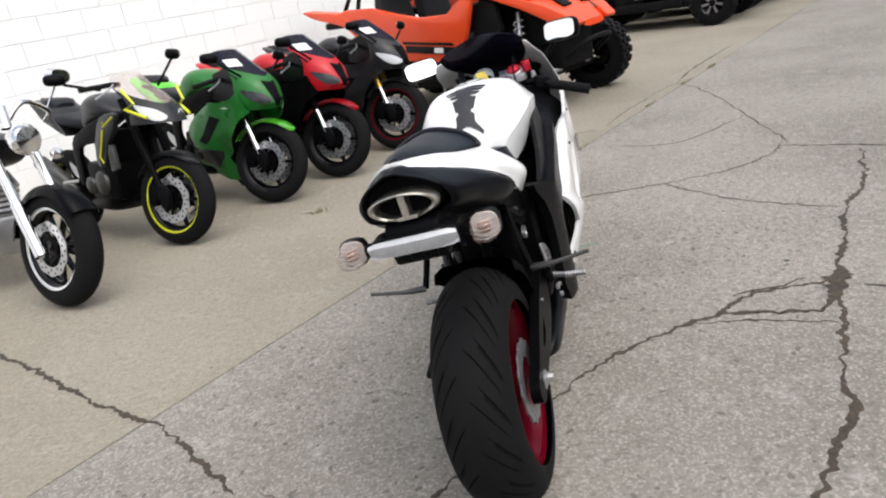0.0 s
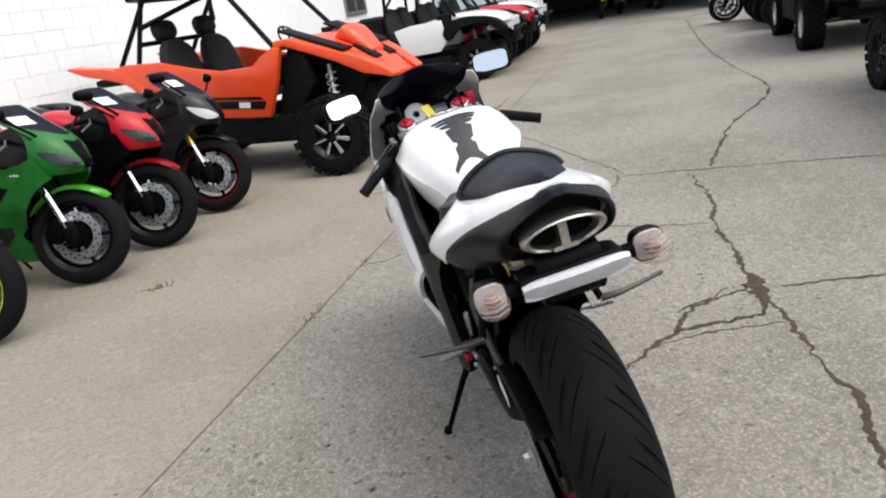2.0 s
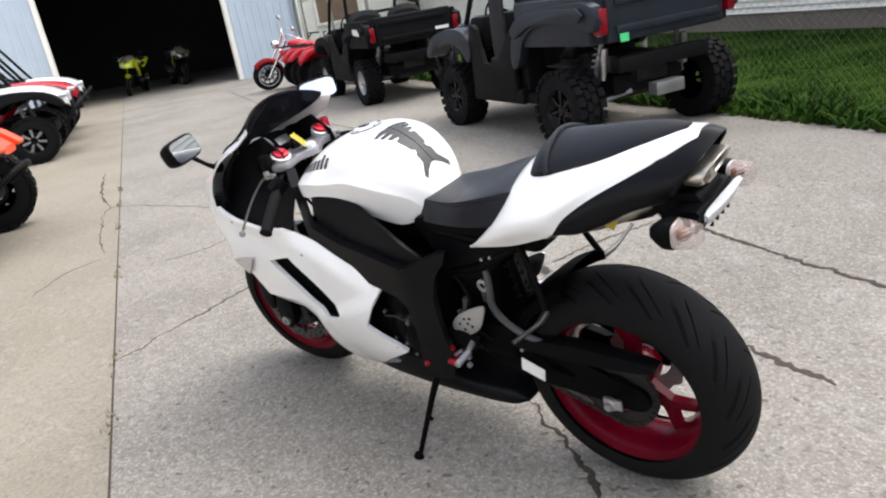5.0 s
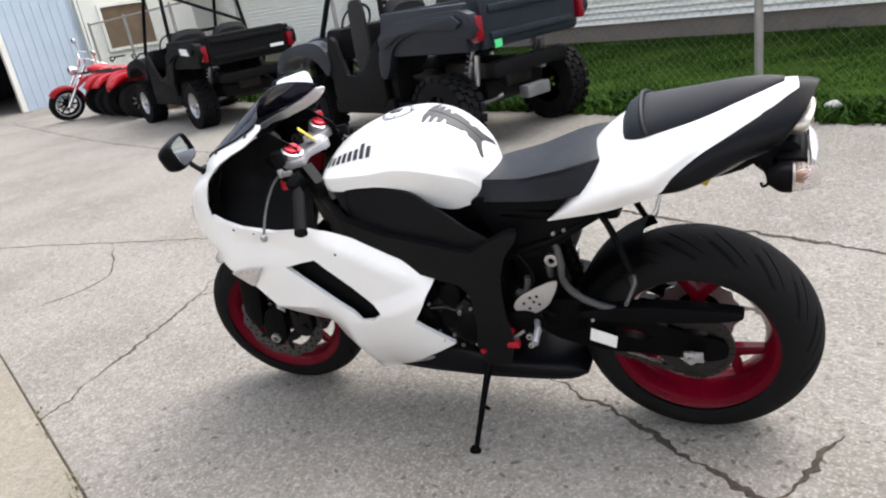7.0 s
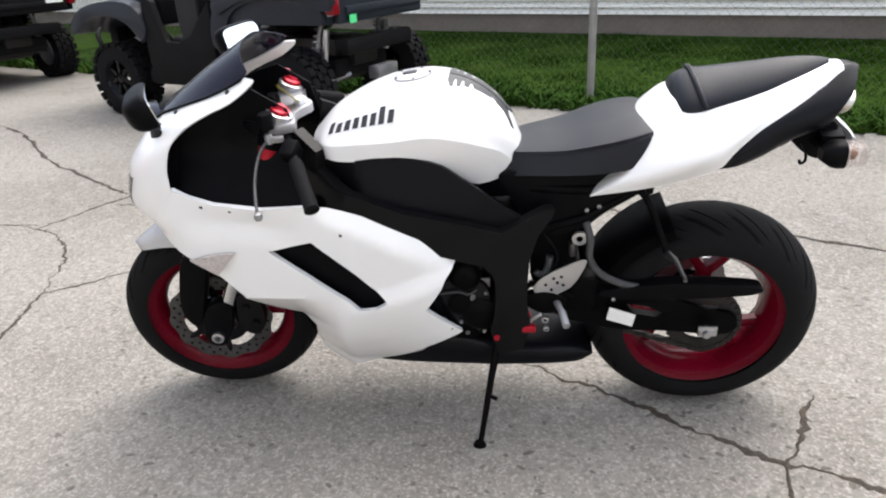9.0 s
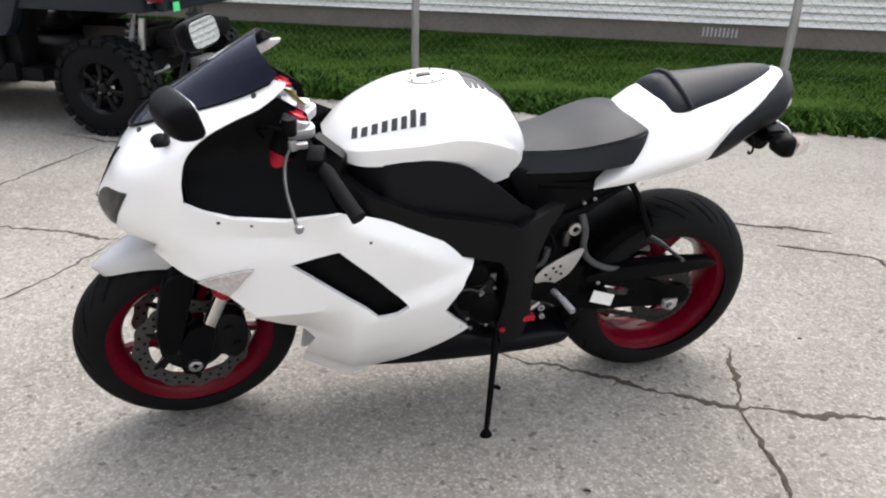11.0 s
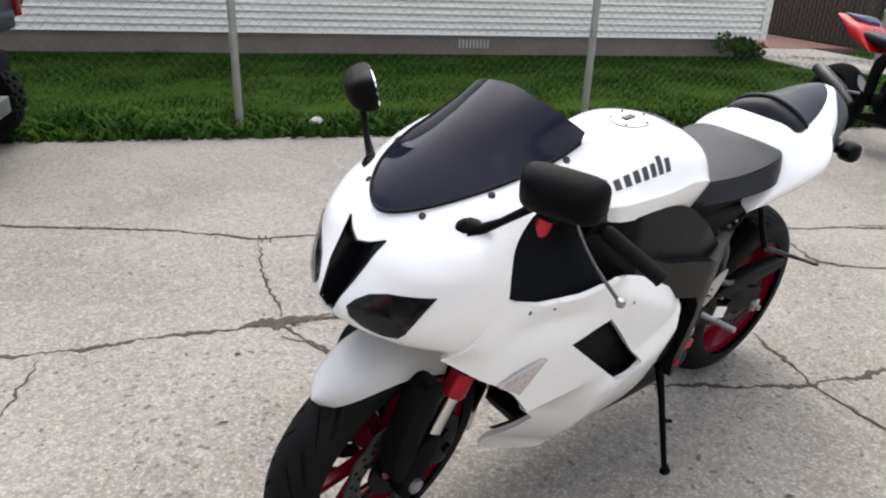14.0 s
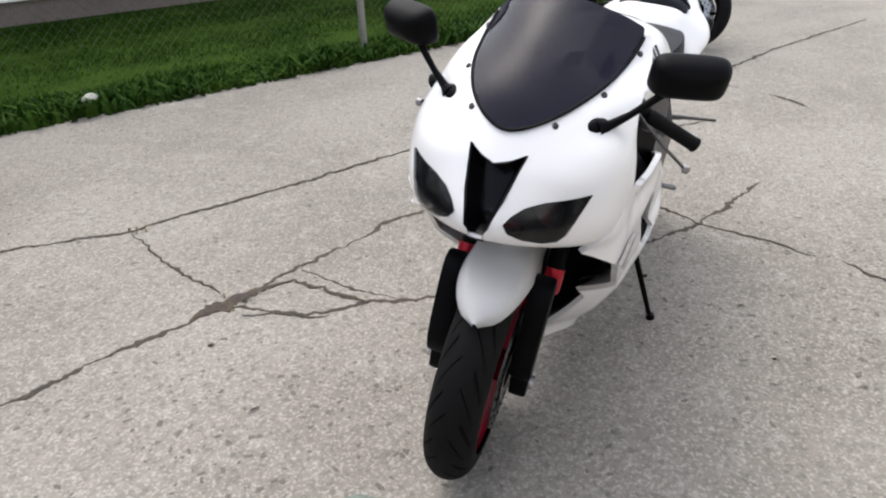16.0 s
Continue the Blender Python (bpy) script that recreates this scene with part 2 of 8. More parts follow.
def patch(outline, place, thick=0.004, step=0.03, hole=None):
    """Curved panel: a flat outline (a, b), cut into small cells and laid on place(a, b). A hole is cut out of it."""
    bm = bmesh.new()
    pts = list(outline)
    edges = []
    for lp in [pts] + (hole if hole and isinstance(hole[0], list) else [hole] if hole else []):
        vs = [bm.verts.new((a, 0, b)) for a, b in lp]
        edges += [bm.edges.new((vs[i], vs[(i + 1) % len(vs)])) for i in range(len(vs))]
    bmesh.ops.triangle_fill(bm, use_beauty=True, use_dissolve=False, edges=edges)
    xs, zs = [p[0] for p in pts], [p[1] for p in pts]
    steps = step if isinstance(step, tuple) else (step, step)
    for axis, lo, hi, st in ((0, min(xs), max(xs), steps[0]), (2, min(zs), max(zs), steps[1])):
        c = lo + st
        while c < hi:
            co, no = [0, 0, 0], [0, 0, 0]
            co[axis], no[axis] = c, 1
            bmesh.ops.bisect_plane(bm, geom=bm.verts[:] + bm.edges[:] + bm.faces[:], dist=1e-5, plane_co=co, plane_no=no)
            c += st
    for v in bm.verts:
        v.co = place(v.co.x, v.co.z)
    bmesh.ops.recalc_face_normals(bm, faces=bm.faces)
    if thick:
        bmesh.ops.solidify(bm, geom=bm.faces[:], thickness=thick)
    return bm


def shell(outline, depth, thick=0.004, step=0.03, hole=None):
    """Panel with its outline in x, z, laid on y = depth(x, z)."""
    return patch(outline, lambda x, z: (x, depth(x, z), z), thick, step, hole)


def mirrored(bm):
    out = bm.copy()
    for v in out.verts:
        v.co.y = -v.co.y
    bmesh.ops.reverse_faces(out, faces=out.faces)
    return out


def catmull(points, x):
    """Smooth value of a list of vectors at the index x, straight past both ends."""
    n = len(points)
    i = min(max(int(math.floor(x)), 0), n - 2)
    t = x - i
    b, c = points[i], points[i + 1]
    a = points[i - 1] if i > 0 else 2 * b - c
    d = points[i + 2] if i + 2 < n else 2 * c - b
    return 0.5 * (2 * b + (c - a) * t + (2 * a - 5 * b + 4 * c - d) * t * t + (3 * b - a - 3 * c + d) * t**3)


def surf(net):
    """Smooth surface through a net whose first column lies on the middle plane and which is mirrored to the other side; place(a, b)."""
    m = len(net[0]) - 1
    full = [[Vector((x, -y, z)) for x, y, z in reversed(row[1:])] + [Vector(p) for p in row] for row in net]
    return lambda a, b: catmull([catmull(row, b + m) for row in full], a)


def skin(place, a0, a1, b0, b1, na, nb, thick=0.004):
    """A panel of na by nb cells over a stretch of such a surface."""
    bm = bmesh.new()
    rings(bm, [[place(a0 + (a1 - a0) * i / na, b0 + (b1 - b0) * j / nb) for j in range(nb + 1)] for i in range(na + 1)], closed=False, caps=False)
    bmesh.ops.remove_doubles(bm, verts=bm.verts, dist=1e-5)
    bmesh.ops.recalc_face_normals(bm, faces=bm.faces)
    if thick:
        bmesh.ops.solidify(bm, geom=bm.faces[:], thickness=thick)
    return bm


def lifted(place, off):
    """The same surface, off metres further out."""
    def at(a, b):
        p = place(a, b)
        n = (place(a + 0.02, b) - place(a - 0.02, b)).cross(place(a, b + 0.02) - place(a, b - 0.02))
        n = n.normalized() if n.length > 1e-12 else Vector((0, 0, 1))
        return p + n * off * (1 if n.z >= 0 or abs(n.y) > 0.5 and n.y * p.y > 0 else -1)
    return at


def letters(text, size, depth=0.0015):
    """Raised lettering with the built-in font, in the x, y plane."""
    c = bpy.data.curves.new("writing", "FONT")
    c.body, c.size, c.extrude = text, size, depth
    ob = bpy.data.objects.new("writing", c)
    scene.collection.objects.link(ob)
    me = bpy.data.meshes.new_from_object(ob.evaluated_get(bpy.context.evaluated_depsgraph_get()))
    bm = bmesh.new()
    bm.from_mesh(me)
    bpy.data.objects.remove(ob)
    bpy.data.meshes.remove(me)
    return bm


UDIR = Vector((0.65, 0.76, 0)).normalized()
NDIR = Vector((UDIR.y, -UDIR.x, 0))
UANG = math.degrees(math.atan2(UDIR.y, UDIR.x))


def un(u, n, z=0.0):
    """Place by metres along the lane and across it."""
    p = UDIR * u + NDIR * n
    return Vector((p.x, p.y, z))

# ---- ground ----
def concrete(name, base, dark, light, speck, coarse):
    """Weathered concrete: broad stains, pale and dark aggregate, pitted relief."""
    m = bpy.data.materials.new(name)
    m.use_nodes = True
    t = m.node_tree
    p = t.nodes["Principled BSDF"]
    p.inputs["Roughness"].default_value = 0.88
    p.inputs["Specular IOR Level"].default_value = 0.25
    tc = t.nodes.new("ShaderNodeTexCoord")

    def tex(kind, scale, detail=4):
        n = t.nodes.new(kind)
        n.inputs["Scale"].default_value = scale
        if kind == "ShaderNodeTexNoise":
            n.inputs["Detail"].default_value = detail
        t.links.new(tc.outputs["Object"], n.inputs["Vector"])
        return n

    def ramp(src, stops):
        r = t.nodes.new("ShaderNodeValToRGB")
        e = r.color_ramp.elements
        e[0].position, e[0].color = stops[0][0], (*stops[0][1], 1)
        e[1].position, e[1].color = stops[-1][0], (*stops[-1][1], 1)
        t.links.new(src, r.inputs["Fac"])
        return r

    def mix(a, b, fac, mode="MIX"):
        x = t.nodes.new("ShaderNodeMix")
        x.data_type, x.blend_type = "RGBA", mode
        if isinstance(fac, float):
            x.inputs["Factor"].default_value = fac
        else:
            t.links.new(fac, x.inputs["Factor"])
        for sock, v in ((x.inputs[6], a), (x.inputs[7], b)):
            if isinstance(v, tuple):
                sock.default_value = (*v, 1)
            else:
                t.links.new(v, sock)
        return x.outputs[2]

    big = tex("ShaderNodeTexNoise", 0.9, 6)
    mid = tex("ShaderNodeTexNoise", 7.0, 6)
    fine = tex("ShaderNodeTexNoise", 70.0, 4)
    stone = tex("ShaderNodeTexVoronoi", coarse)
    stone2 = tex("ShaderNodeTexVoronoi", coarse * 0.45)
    c = mix(dark, base, ramp(big.outputs["Fac"], [(0.38, (0, 0, 0)), (0.6, (1, 1, 1))]).outputs["Color"])
    c = mix(c, light, ramp(mid.outputs["Fac"], [(0.5, (0, 0, 0)), (0.72, (0.7, 0.7, 0.7))]).outputs["Color"])
    lightmask = ramp(stone.outputs["Color"], [(0.66, (0, 0, 0)), (0.74, (speck, speck, speck))])
    c = mix(c, tuple(min(1, v * 1.55) for v in light), lightmask.outputs["Color"])
    darkmask = ramp(stone2.outputs["Color"], [(0.20, (speck * 0.7,) * 3), (0.28, (0, 0, 0))])
    c = mix(c, tuple(v * 0.45 for v in dark), darkmask.outputs["Color"])
    blot = tex("ShaderNodeTexNoise", 26.0, 6)
    patchy = ramp(blot.outputs["Fac"], [(0.34, (0.78, 0.78, 0.78)), (0.58, (1.06, 1.06, 1.06))])
    c = mix(c, patchy.outputs["Color"], ramp(mid.outputs["Fac"], [(0.40, (0.15, 0.15, 0.15)), (0.62, (0.85, 0.85, 0.85))]).outputs["Color"], "MULTIPLY")
    grain = ramp(fine.outputs["Fac"], [(0.3, (0.80, 0.80, 0.80)), (0.7, (1.12, 1.12, 1.12))])
    c = mix(c, grain.outputs["Color"], 1.0, "MULTIPLY")
    t.links.new(c, p.inputs["Base Color"])
    hgt = mix(stone.outputs["Distance"], fine.outputs["Fac"], 0.6)
    b = t.nodes.new("ShaderNodeBump")
    b.inputs["Strength"].default_value, b.inputs["Distance"].default_value = 0.6, 0.007
    t.links.new(hgt, b.inputs["Height"])
    t.links.new(b.outputs[0], p.inputs["Normal"])
    return m


SLAB = concrete("aggregate_concrete", (0.256, 0.237, 0.209), (0.200, 0.184, 0.160), (0.285, 0.269, 0.243), 0.44, 150.0)
SLABTAN = concrete("smooth_concrete", (0.268, 0.243, 0.197), (0.232, 0.209, 0.166), (0.290, 0.266, 0.220), 0.08, 120.0)
DIRT = mat("crack_dirt", (0.0720, 0.0540, 0.0360), 0.95, vary=0.5, scale=14, bump=0.8, bscale=90, second=(0.022, 0.019, 0.016))
SOIL = mat("earth", (0.05, 0.05, 0.025), 0.95, vary=0.4, scale=3, bump=0.6, bscale=40)
TURF = mat("turf", (0.030, 0.056, 0.010), 1.0, spec=0.0, vary=0.45, scale=2.5, bump=0.7, bscale=45)


def quad_slab(u0, u1, n0, n1, z0, z1, r=0.0):
    bm = box(u0, u1, -n1, -n0, z0, z1, r)
    return move(bm, Matrix.Rotation(radians(UANG), 4, "Z"))


ground = new("ground", mesh_of(quad_slab(-300, 300, -300, 300, -0.6, -0.05), "ground", False))
ground.data.materials.append(TURF)
tagged(ground, "wide flat turf ground round the paved yard", "ground", kind="structure")
JOINT_N = -2.395
for nm, n0, n1, m_, lab in (("pavement", JOINT_N + 0.004, 2.57, SLAB, "grey cracked concrete yard with exposed aggregate"), ("pavement", -7.0, JOINT_N - 0.004, SLABTAN, "smoother tan concrete strip beside the white wall")):
    ob = new(nm, mesh_of(quad_slab(-26, 40, n0, n1, -0.12, 0.0, 0.004), nm, False))
    ob.data.materials.append(m_)
    tagged(ob, lab, "pavement", kind="structure")
ob = new("pavement", mesh_of(quad_slab(-26, 40, JOINT_N - 0.004, JOINT_N + 0.004, -0.11, -0.004), "pavement", False))
ob.data.materials.append(DIRT)
tagged(ob, "dirt-filled joint between two concrete slabs", "pavement", kind="structure")

WIDTH = {"p": 0.060, "w": 0.024, "m": 0.022, "t": 0.0115, "j": 0.019}
CRACKS_A = [
    ("w", [(2.52, 3.87), (2.19, 3.33), (1.97, 3.11), (1.65, 2.63), (1.46, 2.35), (1.33, 2.10), (1.15, 1.81), (1.05, 1.60), (0.85, 1.39), (0.62, 1.08)]),
    ("m", [(1.49, 2.39), (1.34, 2.39), (1.12, 2.37), (0.93, 2.28), (0.62, 2.18), (0.32, 1.99), (0.10, 1.79), (-0.27, 1.47), (-0.61, 0.96)]),
    ("t", [(1.30, 2.08), (1.18, 2.14), (1.00, 2.21), (0.85, 2.25)]),
    ("t", [(2.26, 4.29), (2.10, 4.08), (1.76, 3.92), (1.34, 3.88), (0.66, 3.93), (0.24, 3.98)]),
    ("j", [(2.20, 4.20), (2.80, 3.71), (3.6, 3.0)]),
]
CRACKS_B = [
    ("t", [(2.28, 4.22), (2.40, 5.00), (2.55, 5.98), (2.52, 6.74), (1.92, 6.14), (1.45, 5.51)]),
    ("m", [(2.52, 6.74), (2.98, 7.44), (3.90, 8.51)]),
    ("t", [(1.34, 3.88), (1.54, 3.44), (1.90, 3.06)]),
    ("m", [(-2.75, 3.62), (-2.35, 3.26), (-1.95, 2.93), (-1.58, 2.58), (-1.17, 2.25), (-1.03, 2.10), (-0.75, 1.74)]),
    ("m", [(2.69, 3.85), (3.18, 4.25), (3.76, 4.68), (5.03, 5.44), (6.03, 6.84), (7.61, 8.93), (11.46, 13.47)]),
    ("t", [(0.79, 5.37), (1.13, 5.50), (1.43, 5.46)]),
]
CRACKS_C = [
    ("t", [(2.40, 5.10), (1.76, 4.69), (1.31, 4.92)]),
    ("t", [(-0.01, 1.23), (-0.27, 1.47), (-0.52, 1.61), (-0.68, 1.74)]),
    ("m", [(0.52, 0.30), (0.19, 0.00), (-0.07, 0.25), (-0.47, 0.02)]),
    ("t", [(0.21, -0.09), (-0.37, -0.73)]),
    ("m", [(4.0, 3.2), (2.82, 2.23), (2.42, 1.98), (2.20, 1.85), (1.94, 1.54), (1.66, 1.24), (1.2, 0.7), (0.5, -0.1)]),
    ("t", [(2.18, 1.87), (1.83, 2.14), (1.52, 2.31)]),
    ("p", [(1.30, 2.17), (1.38, 2.26), (1.47, 2.36), (1.56, 2.48)]),
    ("m", [(1.30, 2.17), (1.08, 2.25), (0.94, 2.31)]),
    ("t", [(1.38, 2.43), (1.18, 2.40), (1.05, 2.37)]),
    ("m", [(-0.01, -0.37), (-0.32, -0.60), (-0.84, -1.37), (-1.38, -2.15), (-2.4, -3.4)]),
    ("t", [(-0.26, -1.17), (-0.45, -1.00), (-0.80, -0.75)]),
    ("m", [(-0.96, -0.61), (-1.14, -0.28)]),
    ("j", [(9.02, 14.77), (10.48, 14.59), (12.02, 14.07)]),
]


def crack(kind, pts, layer):
    """A ragged dirt-filled crack, its fill hardly above the slab."""
    rnd = random.Random(len(pts) * 31 + int(abs(pts[0][0]) * 100))
    line = curve2(pts, 4, False)
    lift = 0.00015 * layer
    fine = []
    for a, b in zip(line, line[1:]):
        a, b = Vector((*a, 0)), Vector((*b, 0))
        k = max(1, int((b - a).length / (0.013 if a.length < 5 else 0.06)))
        fine += [a.lerp(b, i / k) for i in range(k)]
    bm = bmesh.new()
    prev = None
    w0 = WIDTH[kind]
    for i, p in enumerate(fine):
        d = (fine[min(i + 1, len(fine) - 1)] - fine[max(i - 1, 0)]).normalized()
        s = Vector((-d.y, d.x, 0))
        off = 0.020 * noise.noise(p * 9) + 0.016 * noise.noise(p * 27) + 0.006 * noise.noise(p * 75)
        w = 0.85 * w0 * (0.2 + 1.3 * max(0, 0.45 + noise.noise(p * 5 + Vector((5, 1, 0)))) + 0.35 * rnd.random() + 0.9 * max(0, noise.noise(p * 18 + Vector((1, 7, 0))))) * min(1, 0.25 + 0.12 * min(i, len(fine) - 1 - i))
        c = p + s * off
        row = [bm.verts.new((*(c + s * w * f * (0.55 + 0.9 * rnd.random())).xy, z)) for f, z in ((-0.5, 0.0004 + lift), (-0.2, 0.0020 + lift), (0.2, 0.0020 + lift), (0.5, 0.0004 + lift))]
        if prev:
            for j in range(3):
                bm.faces.new((prev[j], prev[j + 1], row[j + 1], row[j]))
        prev = row
    ob = new("crack", mesh_of(bm, "crack", True, 80))
    ob.data.materials.append(DIRT)
    return tagged(ob, "dark ragged dirt-filled crack in the concrete", "crack", "pavement cracks", "structure")


for layer, (kind, pts) in enumerate(CRACKS_A + CRACKS_B + CRACKS_C):
    crack(kind, pts, layer)

# ---- white block wall on one side ----
BLOCKWHITE = mat("white_painted_block", (0.88, 0.88, 0.87), 0.7, vary=0.05, scale=1.5, bump=0.4, bscale=60)
MORTAR = mat("painted_mortar", (0.87, 0.87, 0.86), 0.85, vary=0.12, scale=3, bump=0.4)
WALL_N = -6.75
wall = new("wall_white", mesh_of(quad_slab(-14, 21, WALL_N - 0.25, WALL_N - 0.004, -0.1, 4.6), "wall_white", False))
wall.data.materials.append(MORTAR)
tagged(wall, "tall white-painted concrete block wall", "wall", kind="structure")

# ---- house with white siding ----
SIDING = mat("white_siding", (0.87, 0.84, 0.76), 0.45, vary=0.05, scale=2, bump=0.08)
GALVPALE = mat("pale_vent_metal", (0.5, 0.5, 0.48), 0.5, vary=0.1)
FOUND = mat("grey_foundation", (0.215, 0.178, 0.148), 0.9, vary=0.2, scale=2.5, bump=0.5, bscale=50)
HOUSE_N, HU0, HU1 = 7.25, -4.85, 27.0
house = thing("house", Matrix.Identity(4), "long white clapboard-sided house on a grey foundation", "house")
part("foundation", quad_slab(HU0 + 0.05, HU1, HOUSE_N + 0.03, HOUSE_N + 6, -0.1, 0.31), FOUND, house, "grey stained concrete foundation", False)
part("wall", quad_slab(HU0 + 0.03, HU1, HOUSE_N + 0.03, HOUSE_N + 6.0, 0.315, 4.4), SIDING, house, "", False)
bm = bmesh.new()
z, course = 0.285, 0.0935
while z < 4.3:
    q = [(HOUSE_N - 0.024, z), (HOUSE_N - 0.024, z + 0.010), (HOUSE_N + 0.018, z + course), (HOUSE_N + 0.032, z + course), (HOUSE_N + 0.032, z)]
    vs = [[bm.verts.new(tuple(un(u, n, zz))) for n, zz in q] for u in (HU0, HU1)]
    for i in range(5):
        bm.faces.new((vs[0][i], vs[0][(i + 1) % 5], vs[1][(i + 1) % 5], vs[1][i]))
    z += course
vent = part("foundation_vent", quad_slab(-0.35, 0.15, HOUSE_N + 0.012, HOUSE_N + 0.034, 0.10, 0.24), FOUND, house, "small slatted foundation vent", False)
for k in range(9):
    part("slat", quad_slab(-0.33 + 0.053 * k, -0.305 + 0.053 * k, HOUSE_N + 0.004, HOUSE_N + 0.014, 0.11, 0.23), GALVPALE, vent, "", False)
part("siding", bm, SIDING, house, "white lapped siding boards", False)
part("corner_board", quad_slab(HU0 - 0.06, HU0 + 0.06, HOUSE_N - 0.032, HOUSE_N + 0.1, 0.27, 4.4, 0.005), SIDING, house)
part("end_wall", quad_slab(HU0 - 0.02, HU0 + 0.03, HOUSE_N + 0.1, HOUSE_N + 6, 0.28, 4.4), SIDING, house, "", False)
part("roof", join(quad_slab(HU0 - 0.4, HU1 + 0.4, HOUSE_N - 0.4, HOUSE_N + 6.4, 4.4, 4.55)), mat("roof_shingle", (0.06, 0.055, 0.05), 0.9, vary=0.3, bump=0.5), house, "", False)

# ---- garage at the far end ----
CLAD = mat("pale_blue_cladding", (0.50, 0.58, 0.66), 0.5, vary=0.06, scale=2)
# Near-black colour carries the shade of unlit rooms, not a wall paint.
DARKIN = mat("indoor_shade", (0.02, 0.02, 0.02), 0.9, vary=0.3)
GU, GL, GR = 20.6, -3.75, 0.75
garage = thing("garage", Matrix.Identity(4), "pale blue metal-clad garage with a wide open doorway", "garage")
for n0, n1, z0, z1 in ((WALL_N, GL, 0, 5), (GR, 2.6, 0, 5), (GL, GR, 3.4, 5)):
    part("wall", quad_slab(GU, GU + 0.15, n0, n1, z0, z1), CLAD, garage, "", False)
    k = n0 + 0.1
    ribs = None
    while k < n1 - 0.1:
        b = quad_slab(GU - 0.02, GU + 0.01, k, k + 0.03, z0, z1, 0.006)
        ribs = join(ribs, b) if ribs else b
        k += 0.2
    part("cladding", ribs, CLAD, garage, "ribbed pale blue metal sheet", False)
part("side_wall", quad_slab(GU, GU + 9, 2.45, 2.6, 0, 5), CLAD, garage, "", False)
# Inner faces are coloured dark so that the doorway looks unlit.
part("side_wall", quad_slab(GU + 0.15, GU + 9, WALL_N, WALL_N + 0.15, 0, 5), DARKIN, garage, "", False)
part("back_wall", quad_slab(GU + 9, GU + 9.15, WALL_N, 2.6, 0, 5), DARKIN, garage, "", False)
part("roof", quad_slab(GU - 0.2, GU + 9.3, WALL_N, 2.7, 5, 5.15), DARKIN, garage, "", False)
for k in (GL - 0.06, GR - 0.06):
    part("door_jamb", quad_slab(GU - 0.05, GU + 0.2, k, k + 0.12, 0, 3.46, 0.01), SIDING, garage, "white door jamb", False)

# ---- chain-link fence ----
GALV = mat("galvanised_steel", (0.28, 0.27, 0.245), 0.6, metal=0.4, vary=0.2, bump=0.2)
WIRE = mat("weathered_wire", (0.12, 0.12, 0.11), 0.7, metal=0.3, vary=0.3)
fence = thing("chain_link_fence", Matrix.Identity(4), "galvanised chain-link fence with round posts along the lawn", "fence")
FENCE_N = 2.9
for i in range(-2, 8):
    u = 0.05 + 2.97 * i
    part("post", tube([un(u, FENCE_N, -0.1), un(u, FENCE_N, 1.80), un(u, FENCE_N, 1.84)], [0.032, 0.032, 0.02], 12), GALV, fence)
part("top_rail", tube([un(-5.89, FENCE_N, 1.78), un(20.84, FENCE_N, 1.78)], 0.018, 8), GALV, fence)
bm = bmesh.new()
pitch, zt, r = 0.078, 1.76, 0.0008
span = 26.73
count = int((span + 1.8) / pitch)
for s in (1, -1):
    for i in range(count):
        a = i * pitch - (1.76 if s == 1 else 0)
        u0, z0, u1, z1 = (a, 0.0, a + zt, zt) if s == 1 else (a, zt, a + zt, 0.0)
        if s == 1:
            if u0 < 0:
                z0, u0 = -u0, 0
            if u1 > span:
                z1, u1 = zt - (u1 - span), span
        else:
            a -= 1.76
            u0, u1, z0, z1 = a, a + zt, zt, 0.0
            if u0 < 0:
                z0, u0 = zt + u0, 0
            if u1 > span:
                z1, u1 = u1 - span, span
        if u1 - u0 < 0.03:
            continue
        p, q = un(u0 - 5.89, FENCE_N + 0.004 * s, z0), un(u1 - 5.89, FENCE_N + 0.004 * s, z1)
        d = (q - p).normalized()
        c1 = NDIR * r
        c2 = d.cross(NDIR).normalized() * r
        va = [bm.verts.new(tuple(p + x)) for x in (c1 * -1 - c2 * 0.58, c1 - c2 * 0.58, c2 * 1.15)]
        vb = [bm.verts.new(tuple(q + x)) for x in (c1 * -1 - c2 * 0.58, c1 - c2 * 0.58, c2 * 1.15)]
        for j in range(3):
            bm.faces.new((va[j], va[(j + 1) % 3], vb[(j + 1) % 3], vb[j]))
tagged(part("mesh_wire", bm, WIRE, fence, "woven diamond wire mesh"), kind="stuff")

# ---- lawn and weeds ----
BLADE = mat("grass_blade", (0.016, 0.052, 0.0035), 0.9, vary=0.5, scale=1.2, spec=0.03, second=(0.0045, 0.020, 0.0015))
WEED = mat("weed_leaf", (0.045, 0.090, 0.010), 0.8, vary=0.4, scale=3, spec=0.08, second=(0.012, 0.038, 0.005))
lawn = new("lawn", mesh_of(quad_slab(-26, 40, 2.575, HOUSE_N + 0.02, -0.2, 0.015), "lawn", False))
lawn.data.materials.append(TURF)
tagged(lawn, "green mown lawn strip behind the fence", "lawn", kind="structure")


